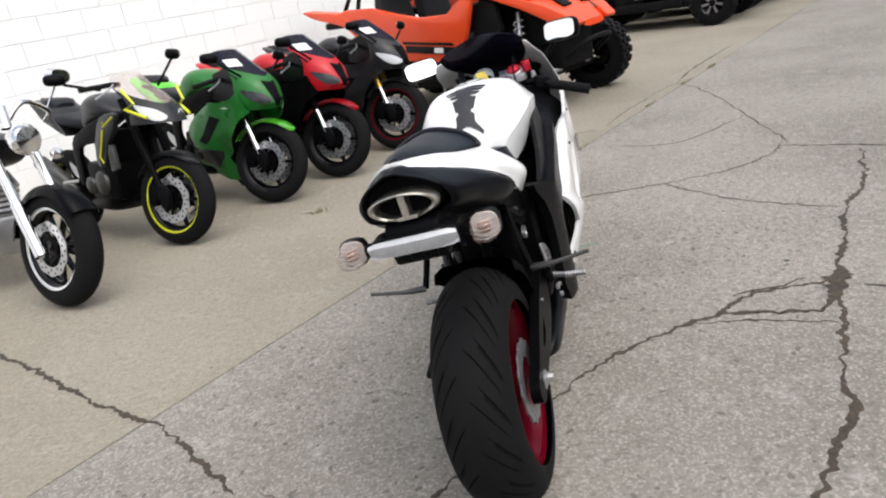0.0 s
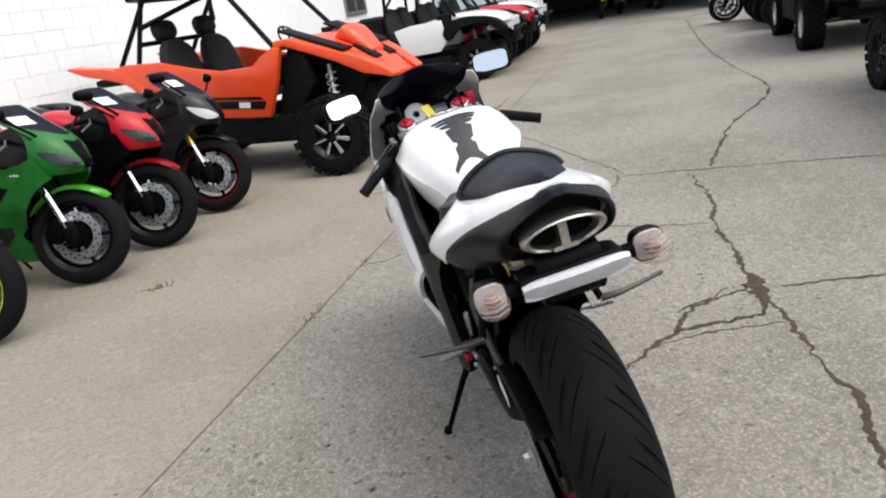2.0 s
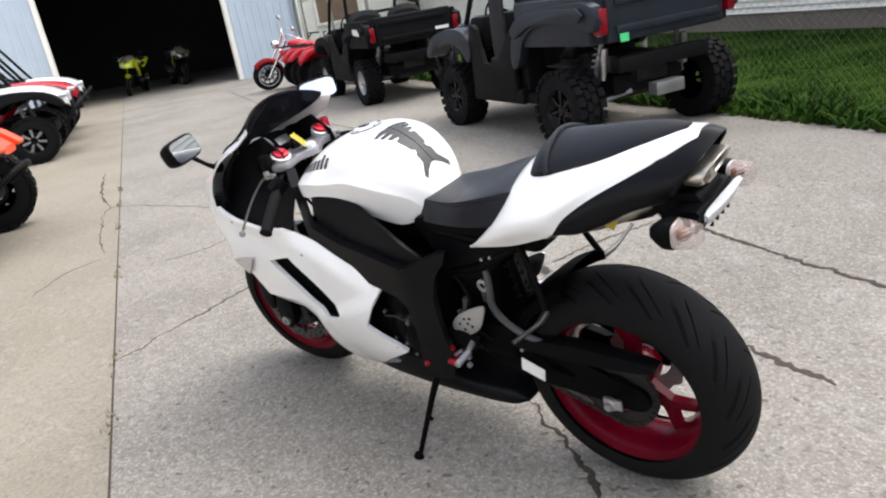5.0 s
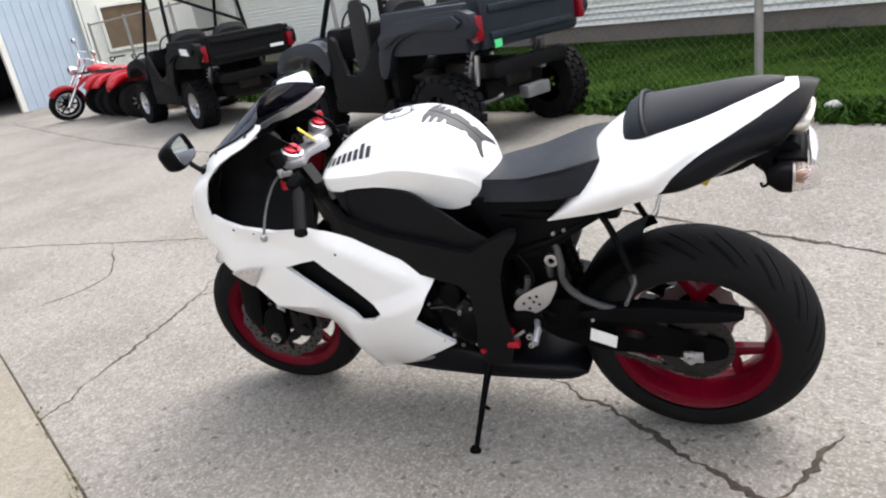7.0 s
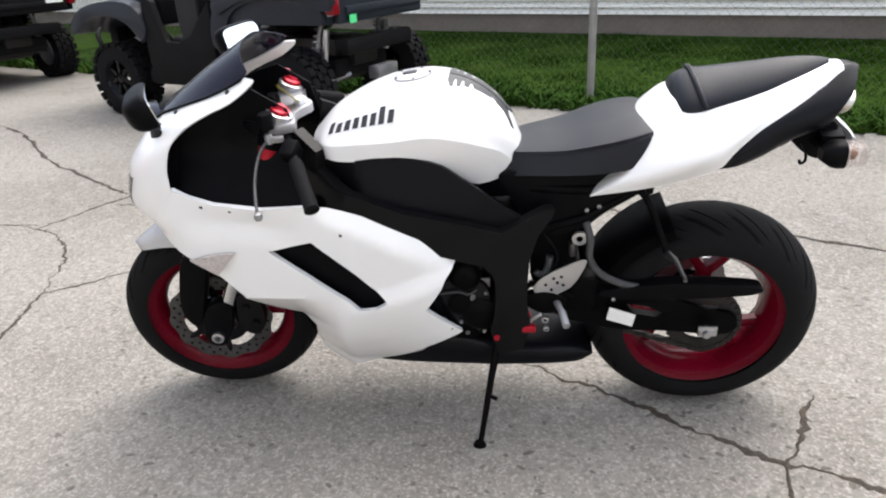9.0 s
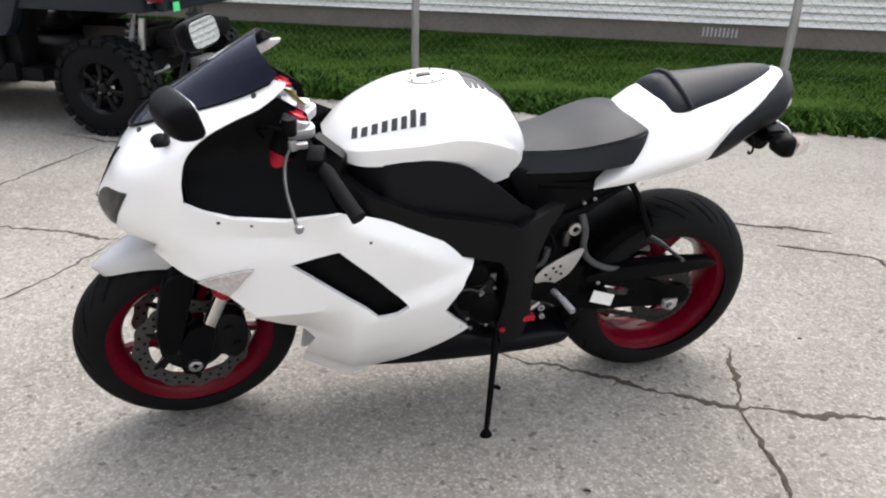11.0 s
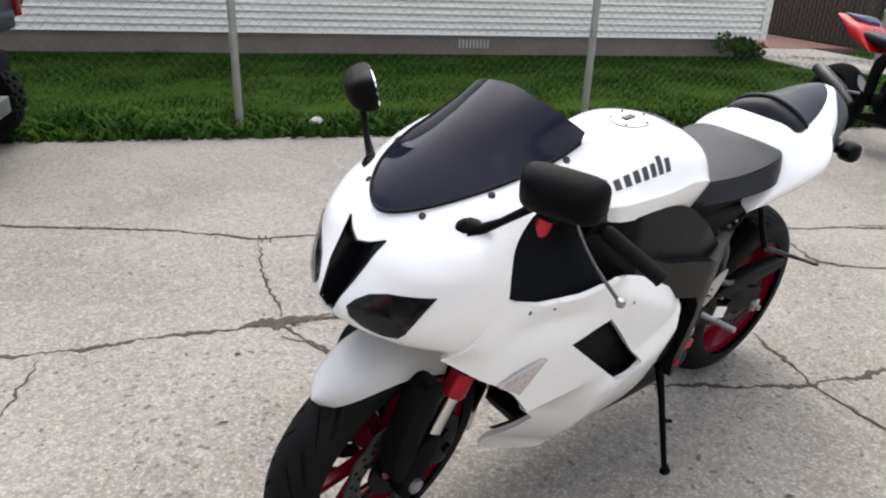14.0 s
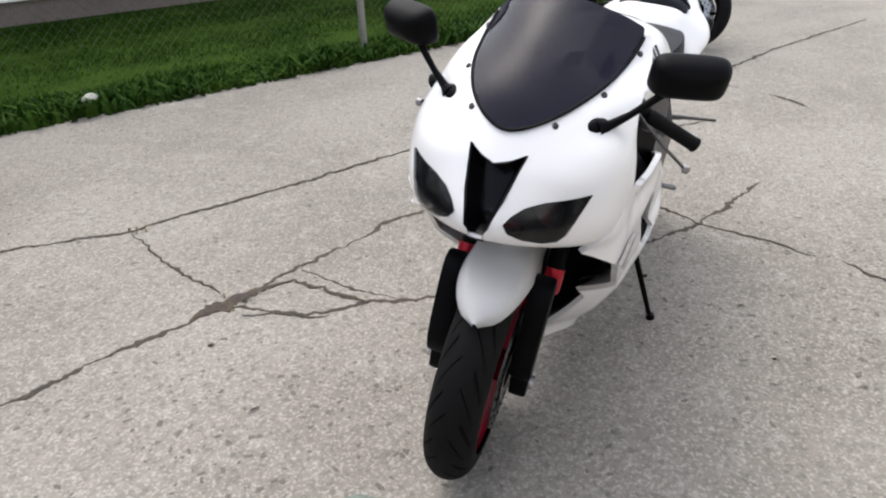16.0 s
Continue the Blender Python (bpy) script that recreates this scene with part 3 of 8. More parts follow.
def blades(name, count, u0, u1, n0, n1, h0, h1, w, material, label, seed, dense=None):
    rnd = random.Random(seed)
    verts, faces = [], []
    for _ in range(count):
        u = u0 + (u1 - u0) * rnd.random()
        f = rnd.random()
        n = n0 + (n1 - n0) * (f ** dense if dense else f)
        p = un(u, n, 0.0)
        k = 0.5 + 0.9 * max(0, 0.5 + noise.noise(Vector((u * 1.3, n * 1.3, 0))))
        h = (h0 + (h1 - h0) * rnd.random()) * k
        a = rnd.random() * 6.283
        s = Vector((math.cos(a), math.sin(a), 0)) * w * (0.6 + 0.8 * rnd.random())
        lean = Vector((math.cos(a + 1.4 + rnd.random()), math.sin(a + 1.4 + rnd.random()), 0)) * h * (0.4 + 1.3 * rnd.random())
        b = len(verts)
        mid = p + lean * 0.35 + Vector((0, 0, h * 0.6))
        verts += [tuple(p - s), tuple(p + s), tuple(mid + s * 0.7), tuple(mid - s * 0.7), tuple(p + lean + Vector((0, 0, h)))]
        faces += [(b, b + 1, b + 2, b + 3), (b + 3, b + 2, b + 4)]
    me = bpy.data.meshes.new(name)
    me.from_pydata(verts, [], faces)
    ob = new(name, me)
    me.materials.append(material)
    return tagged(ob, label, "grass" if "grass" in name else "weeds", kind="stuff")


blades("grass", 110000, -10, 12, 2.62, 7.2, 0.025, 0.060, 0.0038, BLADE, "short green lawn grass behind the fence", 3)
blades("grass", 26000, -10, 12, 2.56, 3.3, 0.03, 0.10, 0.0045, BLADE, "longer uncut grass under the fence", 4)
blades("weeds", 9000, -10, 9, 2.52, 3.0, 0.02, 0.09, 0.012, WEED, "leafy weeds along the pavement edge", 5)
blades("weeds", 3500, -10, 12, 2.50, 3.05, 0.03, 0.13, 0.019, WEED, "broad-leaved weeds in clumps along the pavement edge", 6, 1.6)

# ---- the white sport motorcycle ----
def tyre(radius, section, half, pitch, rows=30, sweep=2.2):
    """A sport tyre; its columns run along the sweep of the grooves, which are sunk into the crown and coloured dark for
    their shade.
    """
    cols = 18
    seg = pitch * cols
    bm = bmesh.new()
    loops = []
    marks = set()
    for k in range(seg):
        lp = []
        for r in range(rows + 1):
            v = -1 + 2 * r / rows
            a = abs(v)
            ph = v * 1.75
            kk = k + {0: 1.0, 1: 0.15, 2: -0.2, 3: -1.0}.get((k % cols) % 9, 0)
            q = 2 * math.pi * (kk / seg - (sweep / pitch) * (min(a, 0.72) ** 1.25))
            rr = radius - section + section * math.cos(ph)
            y = half * math.sin(ph) * (1.0 if abs(ph) < 1.57 else 0.995)
            c = (k + (cols // 2 if v > 0 else 0)) % cols
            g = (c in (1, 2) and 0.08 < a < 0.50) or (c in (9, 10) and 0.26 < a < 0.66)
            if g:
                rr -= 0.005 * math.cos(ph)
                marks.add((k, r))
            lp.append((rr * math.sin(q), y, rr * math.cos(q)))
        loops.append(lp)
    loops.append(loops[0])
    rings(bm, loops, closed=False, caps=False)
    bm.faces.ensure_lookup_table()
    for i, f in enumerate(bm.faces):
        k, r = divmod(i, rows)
        # Groove faces take the second, darker material: their shade is painted in.
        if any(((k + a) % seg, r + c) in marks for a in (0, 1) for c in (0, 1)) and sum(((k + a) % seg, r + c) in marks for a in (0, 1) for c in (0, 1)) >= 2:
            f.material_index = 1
    bmesh.ops.remove_doubles(bm, verts=bm.verts, dist=1e-6)
    return bm


def rim(r, half):
    """Alloy rim ring with a dropped centre."""
    prof = [(r, -half), (r + 0.006, -half - 0.004), (r + 0.010, -half + 0.004), (r - 0.004, -half + 0.014), (r - 0.022, -half * 0.5), (r - 0.028, 0), (r - 0.022, half * 0.5), (r - 0.004, half - 0.014), (r + 0.010, half - 0.004), (r + 0.006, half + 0.004), (r, half), (r - 0.014, half - 0.004), (r - 0.034, half * 0.5), (r - 0.040, 0), (r - 0.034, -half * 0.5), (r - 0.014, -half + 0.004)]
    return lathe(prof, 72, "y", closed=True)


def spoke(r0, r1, w0, w1, t, a, splay=0.0):
    """A tapered cast spoke pointing along angle a."""
    bm = bmesh.new()
    loops = []
    for k in range(6):
        f = k / 5
        r, w = r0 + (r1 - r0) * f, w0 + (w1 - w0) * f
        th = t * (1 - 0.25 * f)
        x = splay * f
        loops.append([(x - w, -th, r), (x - w * 0.5, -th * 1.25, r), (x + w * 0.5, -th * 1.25, r), (x + w, -th, r), (x + w, th, r), (x + w * 0.5, th * 1.25, r), (x - w * 0.5, th * 1.25, r), (x - w, th, r)])
    rings(bm, loops)
    return move(bm, Matrix.Rotation(a, 4, "Y"))


def disc(r0, r1, t, holes=0):
    """A brake disc; its edge waves gently."""
    bm = bmesh.new()
    seg = 96
    loops = []
    for k in range(seg):
        q = 2 * math.pi * k / seg
        ro = r1 + (0.004 * math.cos(q * holes) if holes else 0)
        loops.append([(rr * math.sin(q), y, rr * math.cos(q)) for rr, y in ((r0, -t), (ro, -t), (ro, t), (r0, t))])
    loops.append(loops[0])
    rings(bm, loops, closed=True, caps=False)
    bmesh.ops.remove_doubles(bm, verts=bm.verts, dist=1e-6)
    return bm


BIKE = pose(0.1149, 1.5799, 0.0, 0, 0, 74.95) @ pose(0, 0, 0, -7.4, 0, 0)
bike = thing("motorcycle", BIKE, "white sport motorcycle with red rims leaning on its kickstand", "motorcycle")
STEER = 8.0
AX_R, AX_F = Matrix.Translation((0, 0, 0.317)), Matrix.Translation((1.405, 0, 0.296))
FORKTURN = Matrix.Translation((1.405, 0, 0.296)) @ pose(0, 0, 0, 0, -24, 0) @ pose(0, 0, 0, 0, 0, STEER) @ pose(0, 0, 0, 0, 24, 0) @ Matrix.Translation((-1.405, 0, -0.296))
SIDES = ((1, "left"), (-1, "right"))

# rear wheel
rw = part("rear_wheel", move(rim(0.216, 0.072), AX_R), REDRIM, bike, "deep red cast alloy rear wheel")
part("tyre", move(tyre(0.317, 0.087, 0.096, 17), AX_R), RUBBER, rw, "black sport tyre with swept grooves", angle=30).data.materials.append(HOLLOWSHADE)
part("hub", move(join(lathe([(0.012, -0.075), (0.05, -0.07), (0.058, -0.03), (0.045, 0), (0.058, 0.03), (0.05, 0.07), (0.012, 0.075)], 32)), AX_R), REDRIM, rw)
for i in range(3):
    a = i * 2.0944 - 0.08
    stem = part("spoke", move(spoke(0.045, 0.128, 0.020, 0.018, 0.016, a), AX_R), REDRIM, rw)
    for d in (-1, 1):
        fork = spoke(0, 0.092, 0.014, 0.011, 0.014, 0)
        part("branch", move(fork, AX_R @ Matrix.Rotation(a, 4, "Y") @ Matrix.Translation((0.006 * d, 0, 0.118)) @ Matrix.Rotation(0.72 * d, 4, "Y")), REDRIM, stem)
part("brake_disc", move(move(disc(0.065, 0.108, 0.0025, 14), Matrix.Translation((0, -0.085, 0))), AX_R), STEEL, rw)
sp = bmesh.new()
lp = []
for k in range(172):
    q, tooth = 2 * math.pi * k / 172, (0.102 if k % 4 < 2 else 0.095)
    lp.append([(r * math.sin(q), y, r * math.cos(q)) for r, y in ((0.06, 0.078), (tooth, 0.078), (tooth, 0.085), (0.06, 0.085))])
lp.append(lp[0])
rings(sp, lp, caps=False)
part("sprocket", move(sp, AX_R), CHAIN, rw, "dark toothed rear sprocket", False)
# hugger over the front of the tyre, in black
hug = bmesh.new()
rings(hug, [[(r * math.sin(a), w_, 0.317 + r * math.cos(a)) for w_, r in ((-0.112, 0.290), (-0.108, 0.318), (-0.085, 0.334), (0, 0.340), (0.085, 0.334), (0.108, 0.318), (0.112, 0.290))] for a in (radians(20 + 5 * k) for k in range(13))], closed=False, caps=False)
bmesh.ops.solidify(hug, geom=hug.faces[:], thickness=0.004)
part("rear_hugger", hug, BLACK, bike, "black rear tyre hugger")

# front wheel
FW = FORKTURN @ AX_F
fw = part("front_wheel", move(rim(0.216, 0.045), FW), REDRIM, bike, "deep red cast alloy front wheel")
part("tyre", move(tyre(0.296, 0.067, 0.060, 15, sweep=-1.7), FW), RUBBER, fw, "black sport tyre with swept grooves", angle=30).data.materials.append(HOLLOWSHADE)
part("hub", move(lathe([(0.012, -0.06), (0.04, -0.055), (0.034, 0), (0.04, 0.055), (0.012, 0.06)], 32), FW), REDRIM, fw)
for i in range(3):
    for d in (-1, 1):
        part("spoke", move(spoke(0.03, 0.190, 0.013, 0.010, 0.012, i * 2.0944 + 0.13 * d, 0.045 * d), FW), REDRIM, fw)
for s, _ in SIDES:
    part("brake_disc", move(disc(0.112, 0.152, 0.0025, 12), FW @ Matrix.Translation((0, 0.066 * s, 0))), DISC, fw, "wavy-edged drilled steel brake disc")
    # Dark plugs on the disc stand for the shade of open holes.
    part("dark_hole_plug", move(join(*[move(lathe([(0.0005, -0.0035), (0.0045, -0.0035), (0.0045, 0.0035), (0.0005, 0.0035)], 8), pose(rr * math.sin(q), 0.066 * s, rr * math.cos(q))) for k in range(24) for q, rr in (((k * 0.2618, 0.123), (k * 0.2618 + 0.13, 0.139)))]), FW), HOLLOWSHADE, fw, "", False)
    car = disc(0.05, 0.085, 0.004)
    arms = [spoke(0.075, 0.122, 0.010, 0.008, 0.003, k * 1.0472) for k in range(6)]
    part("disc_carrier", move(join(car, *arms), FW @ Matrix.Translation((0, 0.066 * s, 0))), GLOSSBLACK, fw)

# fork
for s, _ in SIDES:
    y = 0.102 * s
    ax = lambda z: (1.36 - (z - 0.375) * 0.456, y, z)
    leg = part("fork_leg", move(tube([ax(0.955), ax(0.52), ax(0.51)], [0.026, 0.027, 0.024], 18), FORKTURN), FRAMEBLACK, bike)
    part("fork_tube", move(tube([ax(0.53), ax(0.34)], 0.0205, 18), FORKTURN), CHROME, leg, "polished fork tube")
    part("fork_collar", move(tube([ax(0.535), ax(0.487), ax(0.48)], [0.031, 0.031, 0.027], 18), FORKTURN), RED, leg, "red fork collar")
    part("fork_sleeve", move(tube([ax(0.870), ax(0.81)], 0.0285, 18), FORKTURN), RED, leg, "red fork sleeve")
    part("fork_foot", move(plate(curve2([(1.345, 0.395), (1.405, 0.39), (1.438, 0.33), (1.44, 0.255), (1.405, 0.235), (1.375, 0.26), (1.35, 0.33)], 4), y - 0.022, y + 0.022, 0.008), FORKTURN), BLACK, leg)
    part("fork_guard", move(plate(curve2([(1.40, 0.575), (1.445, 0.55), (1.485, 0.40), (1.47, 0.33), (1.44, 0.33), (1.41, 0.42), (1.375, 0.54)], 4), y - 0.026, y + 0.026, 0.010), FORKTURN), BLACK, leg, "black fork guard")
    part("brake_caliper", move(join(plate(curve2([(1.265, 0.385), (1.315, 0.41), (1.345, 0.36), (1.335, 0.28), (1.295, 0.255), (1.262, 0.30)], 4), 0.05 * s, 0.105 * s, 0.010), tube([(1.29, 0.105 * s, 0.30), (1.29, 0.112 * s, 0.30)], 0.012, 12), tube([(1.31, 0.105 * s, 0.36), (1.31, 0.112 * s, 0.36)], 0.012, 12)), FORKTURN), GLOSSBLACK, leg)
    part("axle_nut", move(lathe([(0.006, 0.0), (0.018, 0.0), (0.018, 0.010), (0.010, 0.012), (0.008, 0.004)], 20), FORKTURN @ Matrix.Translation((1.405, y + (0.022 if s > 0 else -0.034), 0.275))), ALLOY, leg)
    cap = part("fork_cap", move(lathe([(0.001, 0.022), (0.012, 0.022), (0.016, 0.016), (0.024, 0.014), (0.025, 0.0), (0.020, -0.01)], 20, "z"), FORKTURN @ Matrix.Translation(ax(0.952)) @ pose(0, 0, 0, 0, -24, 0)), RED, leg, "red anodised fork cap")
    part("cap_ring", move(lathe([(0.025, -0.02), (0.033, -0.02), (0.033, 0.004), (0.026, 0.006)], 24, "z"), FORKTURN @ Matrix.Translation(ax(0.952)) @ pose(0, 0, 0, 0, -24, 0)), ALLOY, leg)

# front fender: a saddle over the tyre with a long front tongue
bm = bmesh.new()
loops = []
for k in range(33):
    a = radians(-60 + 99 * k / 32)
    f = k / 32
    wid = 0.082 * math.sqrt(max(0.004, 1 - max(0, (f - 0.62) / 0.38) ** 2.4))
    drop = 0.058 * (0.5 + 0.5 * math.cos((f - 0.35) * 3.2)) * (1 - max(0, (f - 0.45) / 0.55) ** 1.3)
    lp = []
    for v in np.linspace(-1, 1, 15):
        r = 0.318 + 0.012 * math.cos(v * 1.3) - (drop * max(0, abs(v) - 0.62) / 0.38 if abs(v) > 0.62 else 0) - 0.018 * abs(v) ** 2.5
        lp.append((r * math.sin(a), wid * math.sin(v * 1.45) , r * math.cos(a)))
    loops.append(lp)
rings(bm, loops, closed=False, caps=False)
bmesh.ops.solidify(bm, geom=bm.faces[:], thickness=0.004)
part("front_fender", move(bm, FORKTURN @ AX_F), WHITE, bike, "white front mudguard")

# nose and screen on one swept surface
NOSE = [(0.690, 1.495, 1.336, 0.240), (0.705, 1.538, 1.336, 0.242), (0.73, 1.553, 1.336, 0.244), (0.76, 1.548, 1.336, 0.245), (0.80, 1.530, 1.336, 0.246), (0.83, 1.512, 1.336, 0.245), (0.862, 1.492, 1.335, 0.240), (0.913, 1.452, 1.320, 0.226), (0.955, 1.408, 1.278, 0.216), (0.988, 1.362, 1.215, 0.209), (1.01, 1.328, 1.160, 0.200), (1.047, 1.272, 1.106, 0.182), (1.072, 1.232, 1.085, 0.172), (1.10, 1.186, 1.06, 0.16), (1.129, 1.135, 1.03, 0.15)]
NOSEROUND = [(0.68, 1.4), (0.71, 1.25), (0.76, 1.0), (0.84, 0.95), (0.90, 0.95), (0.945, 1.55), (0.99, 1.9), (1.13, 1.5)]


def nose_at(off=0.0):
    def place(s, z):
        xf, xe, w = spline(NOSE, z)
        q = max(-1, min(1, s)) * math.pi / 2
        a = abs(s)
        brow = math.exp(-((a - 0.40) / 0.24) ** 2 - ((z - 0.845) / 0.030) ** 2) * 0.007
        dip = math.exp(-((a - 0.62) / 0.26) ** 2 - ((z - (0.885 + 0.06 * a)) / 0.022) ** 2) * 0.008
        keel = math.exp(-(a / 0.16) ** 2 - ((z - 0.74) / 0.05) ** 2) * 0.008
        o = off + brow - dip
        return Vector((xe + (xf + o + keel - xe) * max(0.0, math.cos(q)) ** spline(NOSEROUND, z)[0], (w + o) * math.sin(q), z))
    return place


def edge_z(s):
    return 0.909 + 0.228 * (0.0025 + s * s) ** 0.68


SS = [i / 12 for i in range(-12, 13)]
TT = [0.73 * i / 14 for i in range(-14, 15)]
low = [(s, 0.690 + 0.115 * max(0, (abs(s) - 0.72) / 0.28)) for s in SS]
LAMP = [(0.135, 0.754), (0.165, 0.772), (0.22, 0.790), (0.31, 0.804), (0.42, 0.812), (0.56, 0.822), (0.535, 0.800), (0.50, 0.768), (0.465, 0.742), (0.42, 0.726), (0.34, 0.722), (0.24, 0.727), (0.165, 0.738)]
VEE = [(0.158, 0.876), (0.08, 0.860), (0, 0.851), (-0.08, 0.860), (-0.158, 0.876), (-0.105, 0.80), (-0.060, 0.74), (-0.035, 0.706), (0.035, 0.706), (0.060, 0.74), (0.105, 0.80)]


def bowl(outline, deep, shrink, step):
    """Walls and floor of a recess sunk behind an outline of the nose."""
    ca, cb = sum(p[0] for p in outline) / len(outline), sum(p[1] for p in outline) / len(outline)
    bm = bmesh.new()
    loops = [[nose_at(o)(ca + (a - ca) * k, cb + (b - cb) * k) for a, b in outline] for o, k in ((0.001, 1.0), (-deep * 0.5, 1 - shrink * 0.5), (-deep, 1 - shrink))]
    rings(bm, loops, caps=False)
    return join(bm, patch([(ca + (a - ca) * (1 - shrink), cb + (b - cb) * (1 - shrink)) for a, b in outline], nose_at(-deep), -0.002, step))


nose = part("nose_fairing", patch(low + [(1, 0.9), (1, 1.044), (0.9, 1.056)] + [(s, edge_z(s)) for s in reversed(TT)] + [(-0.9, 1.056), (-1, 1.044), (-1, 0.9)], nose_at(), -0.004, (0.03, 0.008), [LAMP, [(-a, b) for a, b in LAMP], VEE]), WHITE, bike, "white upper fairing with two lamps and a central intake")
part("windscreen", patch([(s, edge_z(s) - 0.003) for s in TT] + [(s, 1.117 - 0.046 * abs(s / 0.73) ** 1.7) for s in reversed(TT)], nose_at(0.005), -0.003, (0.05, 0.012)), SMOKE, bike, "dark smoked windscreen")
part("screen_trim", tube([nose_at(0.006)(k / 40, edge_z(k / 40) - 0.003) for k in range(-29, 30)], 0.0035, 6), BLACK, bike, "thin black screen trim")
part("inner_fairing", patch([(s, 0.70) for s in SS] + [(s, min(0.97, edge_z(s) - 0.03)) for s in reversed(SS)], nose_at(-0.06), -0.003, (0.1, 0.03)), BLACK, bike)
for s, _ in SIDES:
    side_lamp = [(s * a, b) for a, b in LAMP]
    head = part("headlight", bowl(side_lamp, 0.040, 0.28, (0.05, 0.02)), LENS, bike, "dark-tinted twin headlamp")
    eye = nose_at(-0.030)(s * 0.40, 0.768)
    part("projector", move(lathe([(0.0005, 0.022), (0.012, 0.019), (0.020, 0.010), (0.023, 0.0), (0.027, -0.002), (0.027, -0.012)], 24, "x"), Matrix.Translation(eye) @ Vector((0.9, 0.42 * s, 0.05)).to_track_quat("X", "Z").to_matrix().to_4x4()), DISC, head, "grey projector bowl")
    part("lens", patch(side_lamp, nose_at(0.0025), -0.003, (0.02, 0.008)), SMOKELENS, head, "smoked lamp lens")
intake = part("air_intake", bowl(VEE, 0.055, 0.18, (0.05, 0.02)), GLOSSBLACK, bike, "black V-shaped air intake")
part("intake_lip", tube([nose_at(0.001)(a, b) for a, b in VEE], 0.003, 6, True), GLOSSBLACK, intake)
part("chin_piece", patch([(-0.04, 0.715), (0.04, 0.715), (0.03, 0.693), (-0.03, 0.693)], nose_at(0.004), -0.008, 0.02), STEEL, intake, "small grey chin piece")
for s, _ in SIDES:
    for zz in (0.936, 0.982, 1.036):
        ss = s * (((zz - 0.909) / 0.228) ** 0.735 + 0.05)
        if abs(ss) < 1:
            p = nose_at(0.003)(ss, zz - 0.008)
            part("screw", move(lathe([(0.0005, 0.003), (0.006, 0.002), (0.007, 0.0), (0.005, -0.003)], 10, "x"), Matrix.Translation(p) @ (Vector((0.6, 0.5 * s, 0.5))).to_track_quat("X", "Z").to_matrix().to_4x4()), GREY, nose)

# side fairings
SIDEW = [(0.16, 0.116), (0.21, 0.135), (0.25, 0.165), (0.30, 0.196), (0.36, 0.222), (0.45, 0.240), (0.55, 0.246), (0.68, 0.250), (0.76, 0.248), (0.82, 0.246)]
SIDEG = [(0.62, 0.83), (0.75, 0.985), (0.93, 1.0), (1.10, 1.0), (1.25, 0.99), (1.336, 0.985), (1.38, 0.895), (1.42, 0.745)]

SIDEH = [(0.62, 0.83), (0.75, 0.985), (0.93, 1.0), (1.10, 1.0), (1.25, 0.99), (1.336, 0.982), (1.38, 0.960), (1.42, 0.880)]


def side_depth(x, z):
    k = min(1, max(0, (z - 0.68) / 0.04))
    y = spline(SIDEW, z)[0] * (spline(SIDEG, x)[0] * (1 - k) + spline(SIDEH, x)[0] * k)
    y -= 0.09 * min(1, max(0, (x - 0.97) / 0.13)) * min(1, max(0, (0.50 - z) / 0.12))
    p = 0.455 + (0.905 - x) * 0.36 - z
    edge = max(0.0, 1 - max(0, p) / 0.14) if p > 0 else max(0.0, 1 + p / 0.045)
    y += 0.018 * (edge - 0.35) * min(1, max(0, (0.98 - x) / 0.08))
    y -= 0.55 * max(0, z - (0.560 + 0.5 * (x - 0.658))) * min(1, max(0, (1.02 - x) / 0.06))
    y -= 0.012 * max(0, 1 - abs(z - 0.715 - 0.10 * (x - 1.2)) / 0.05) * min(1, max(0, (x - 1.02) / 0.12)) * min(1, max(0, (1.325 - x) / 0.10))
    return y


FAIR = [(1.336, 0.816), (1.30, 0.796), (1.24, 0.776), (1.12, 0.762), (1.007, 0.768), (0.947, 0.744), (0.88, 0.719), (0.80, 0.679), (0.695, 0.623), (0.658, 0.596), (0.672, 0.568), (0.740, 0.465), (0.693, 0.402), (0.655, 0.358), (0.745, 0.312), (0.82, 0.262), (0.90, 0.216), (0.985, 0.176), (1.05, 0.168), (1.100, 0.176), (1.087, 0.26), (1.062, 0.348), (1.140, 0.425), (1.215, 0.505), (1.268, 0.570), (1.315, 0.612), (1.370, 0.650), (1.416, 0.680), (1.408, 0.706), (1.378, 0.760), (1.350, 0.812)]
WINDOW = [(1.123, 0.645), (1.07, 0.657), (1.008, 0.672), (0.92, 0.582), (0.834, 0.491), (0.866, 0.472), (0.912, 0.463), (1.01, 0.548)]
FAIR, WINDOW = [(x, z - 0.004) for x, z in FAIR], [(x, z - 0.004) for x, z in WINDOW]
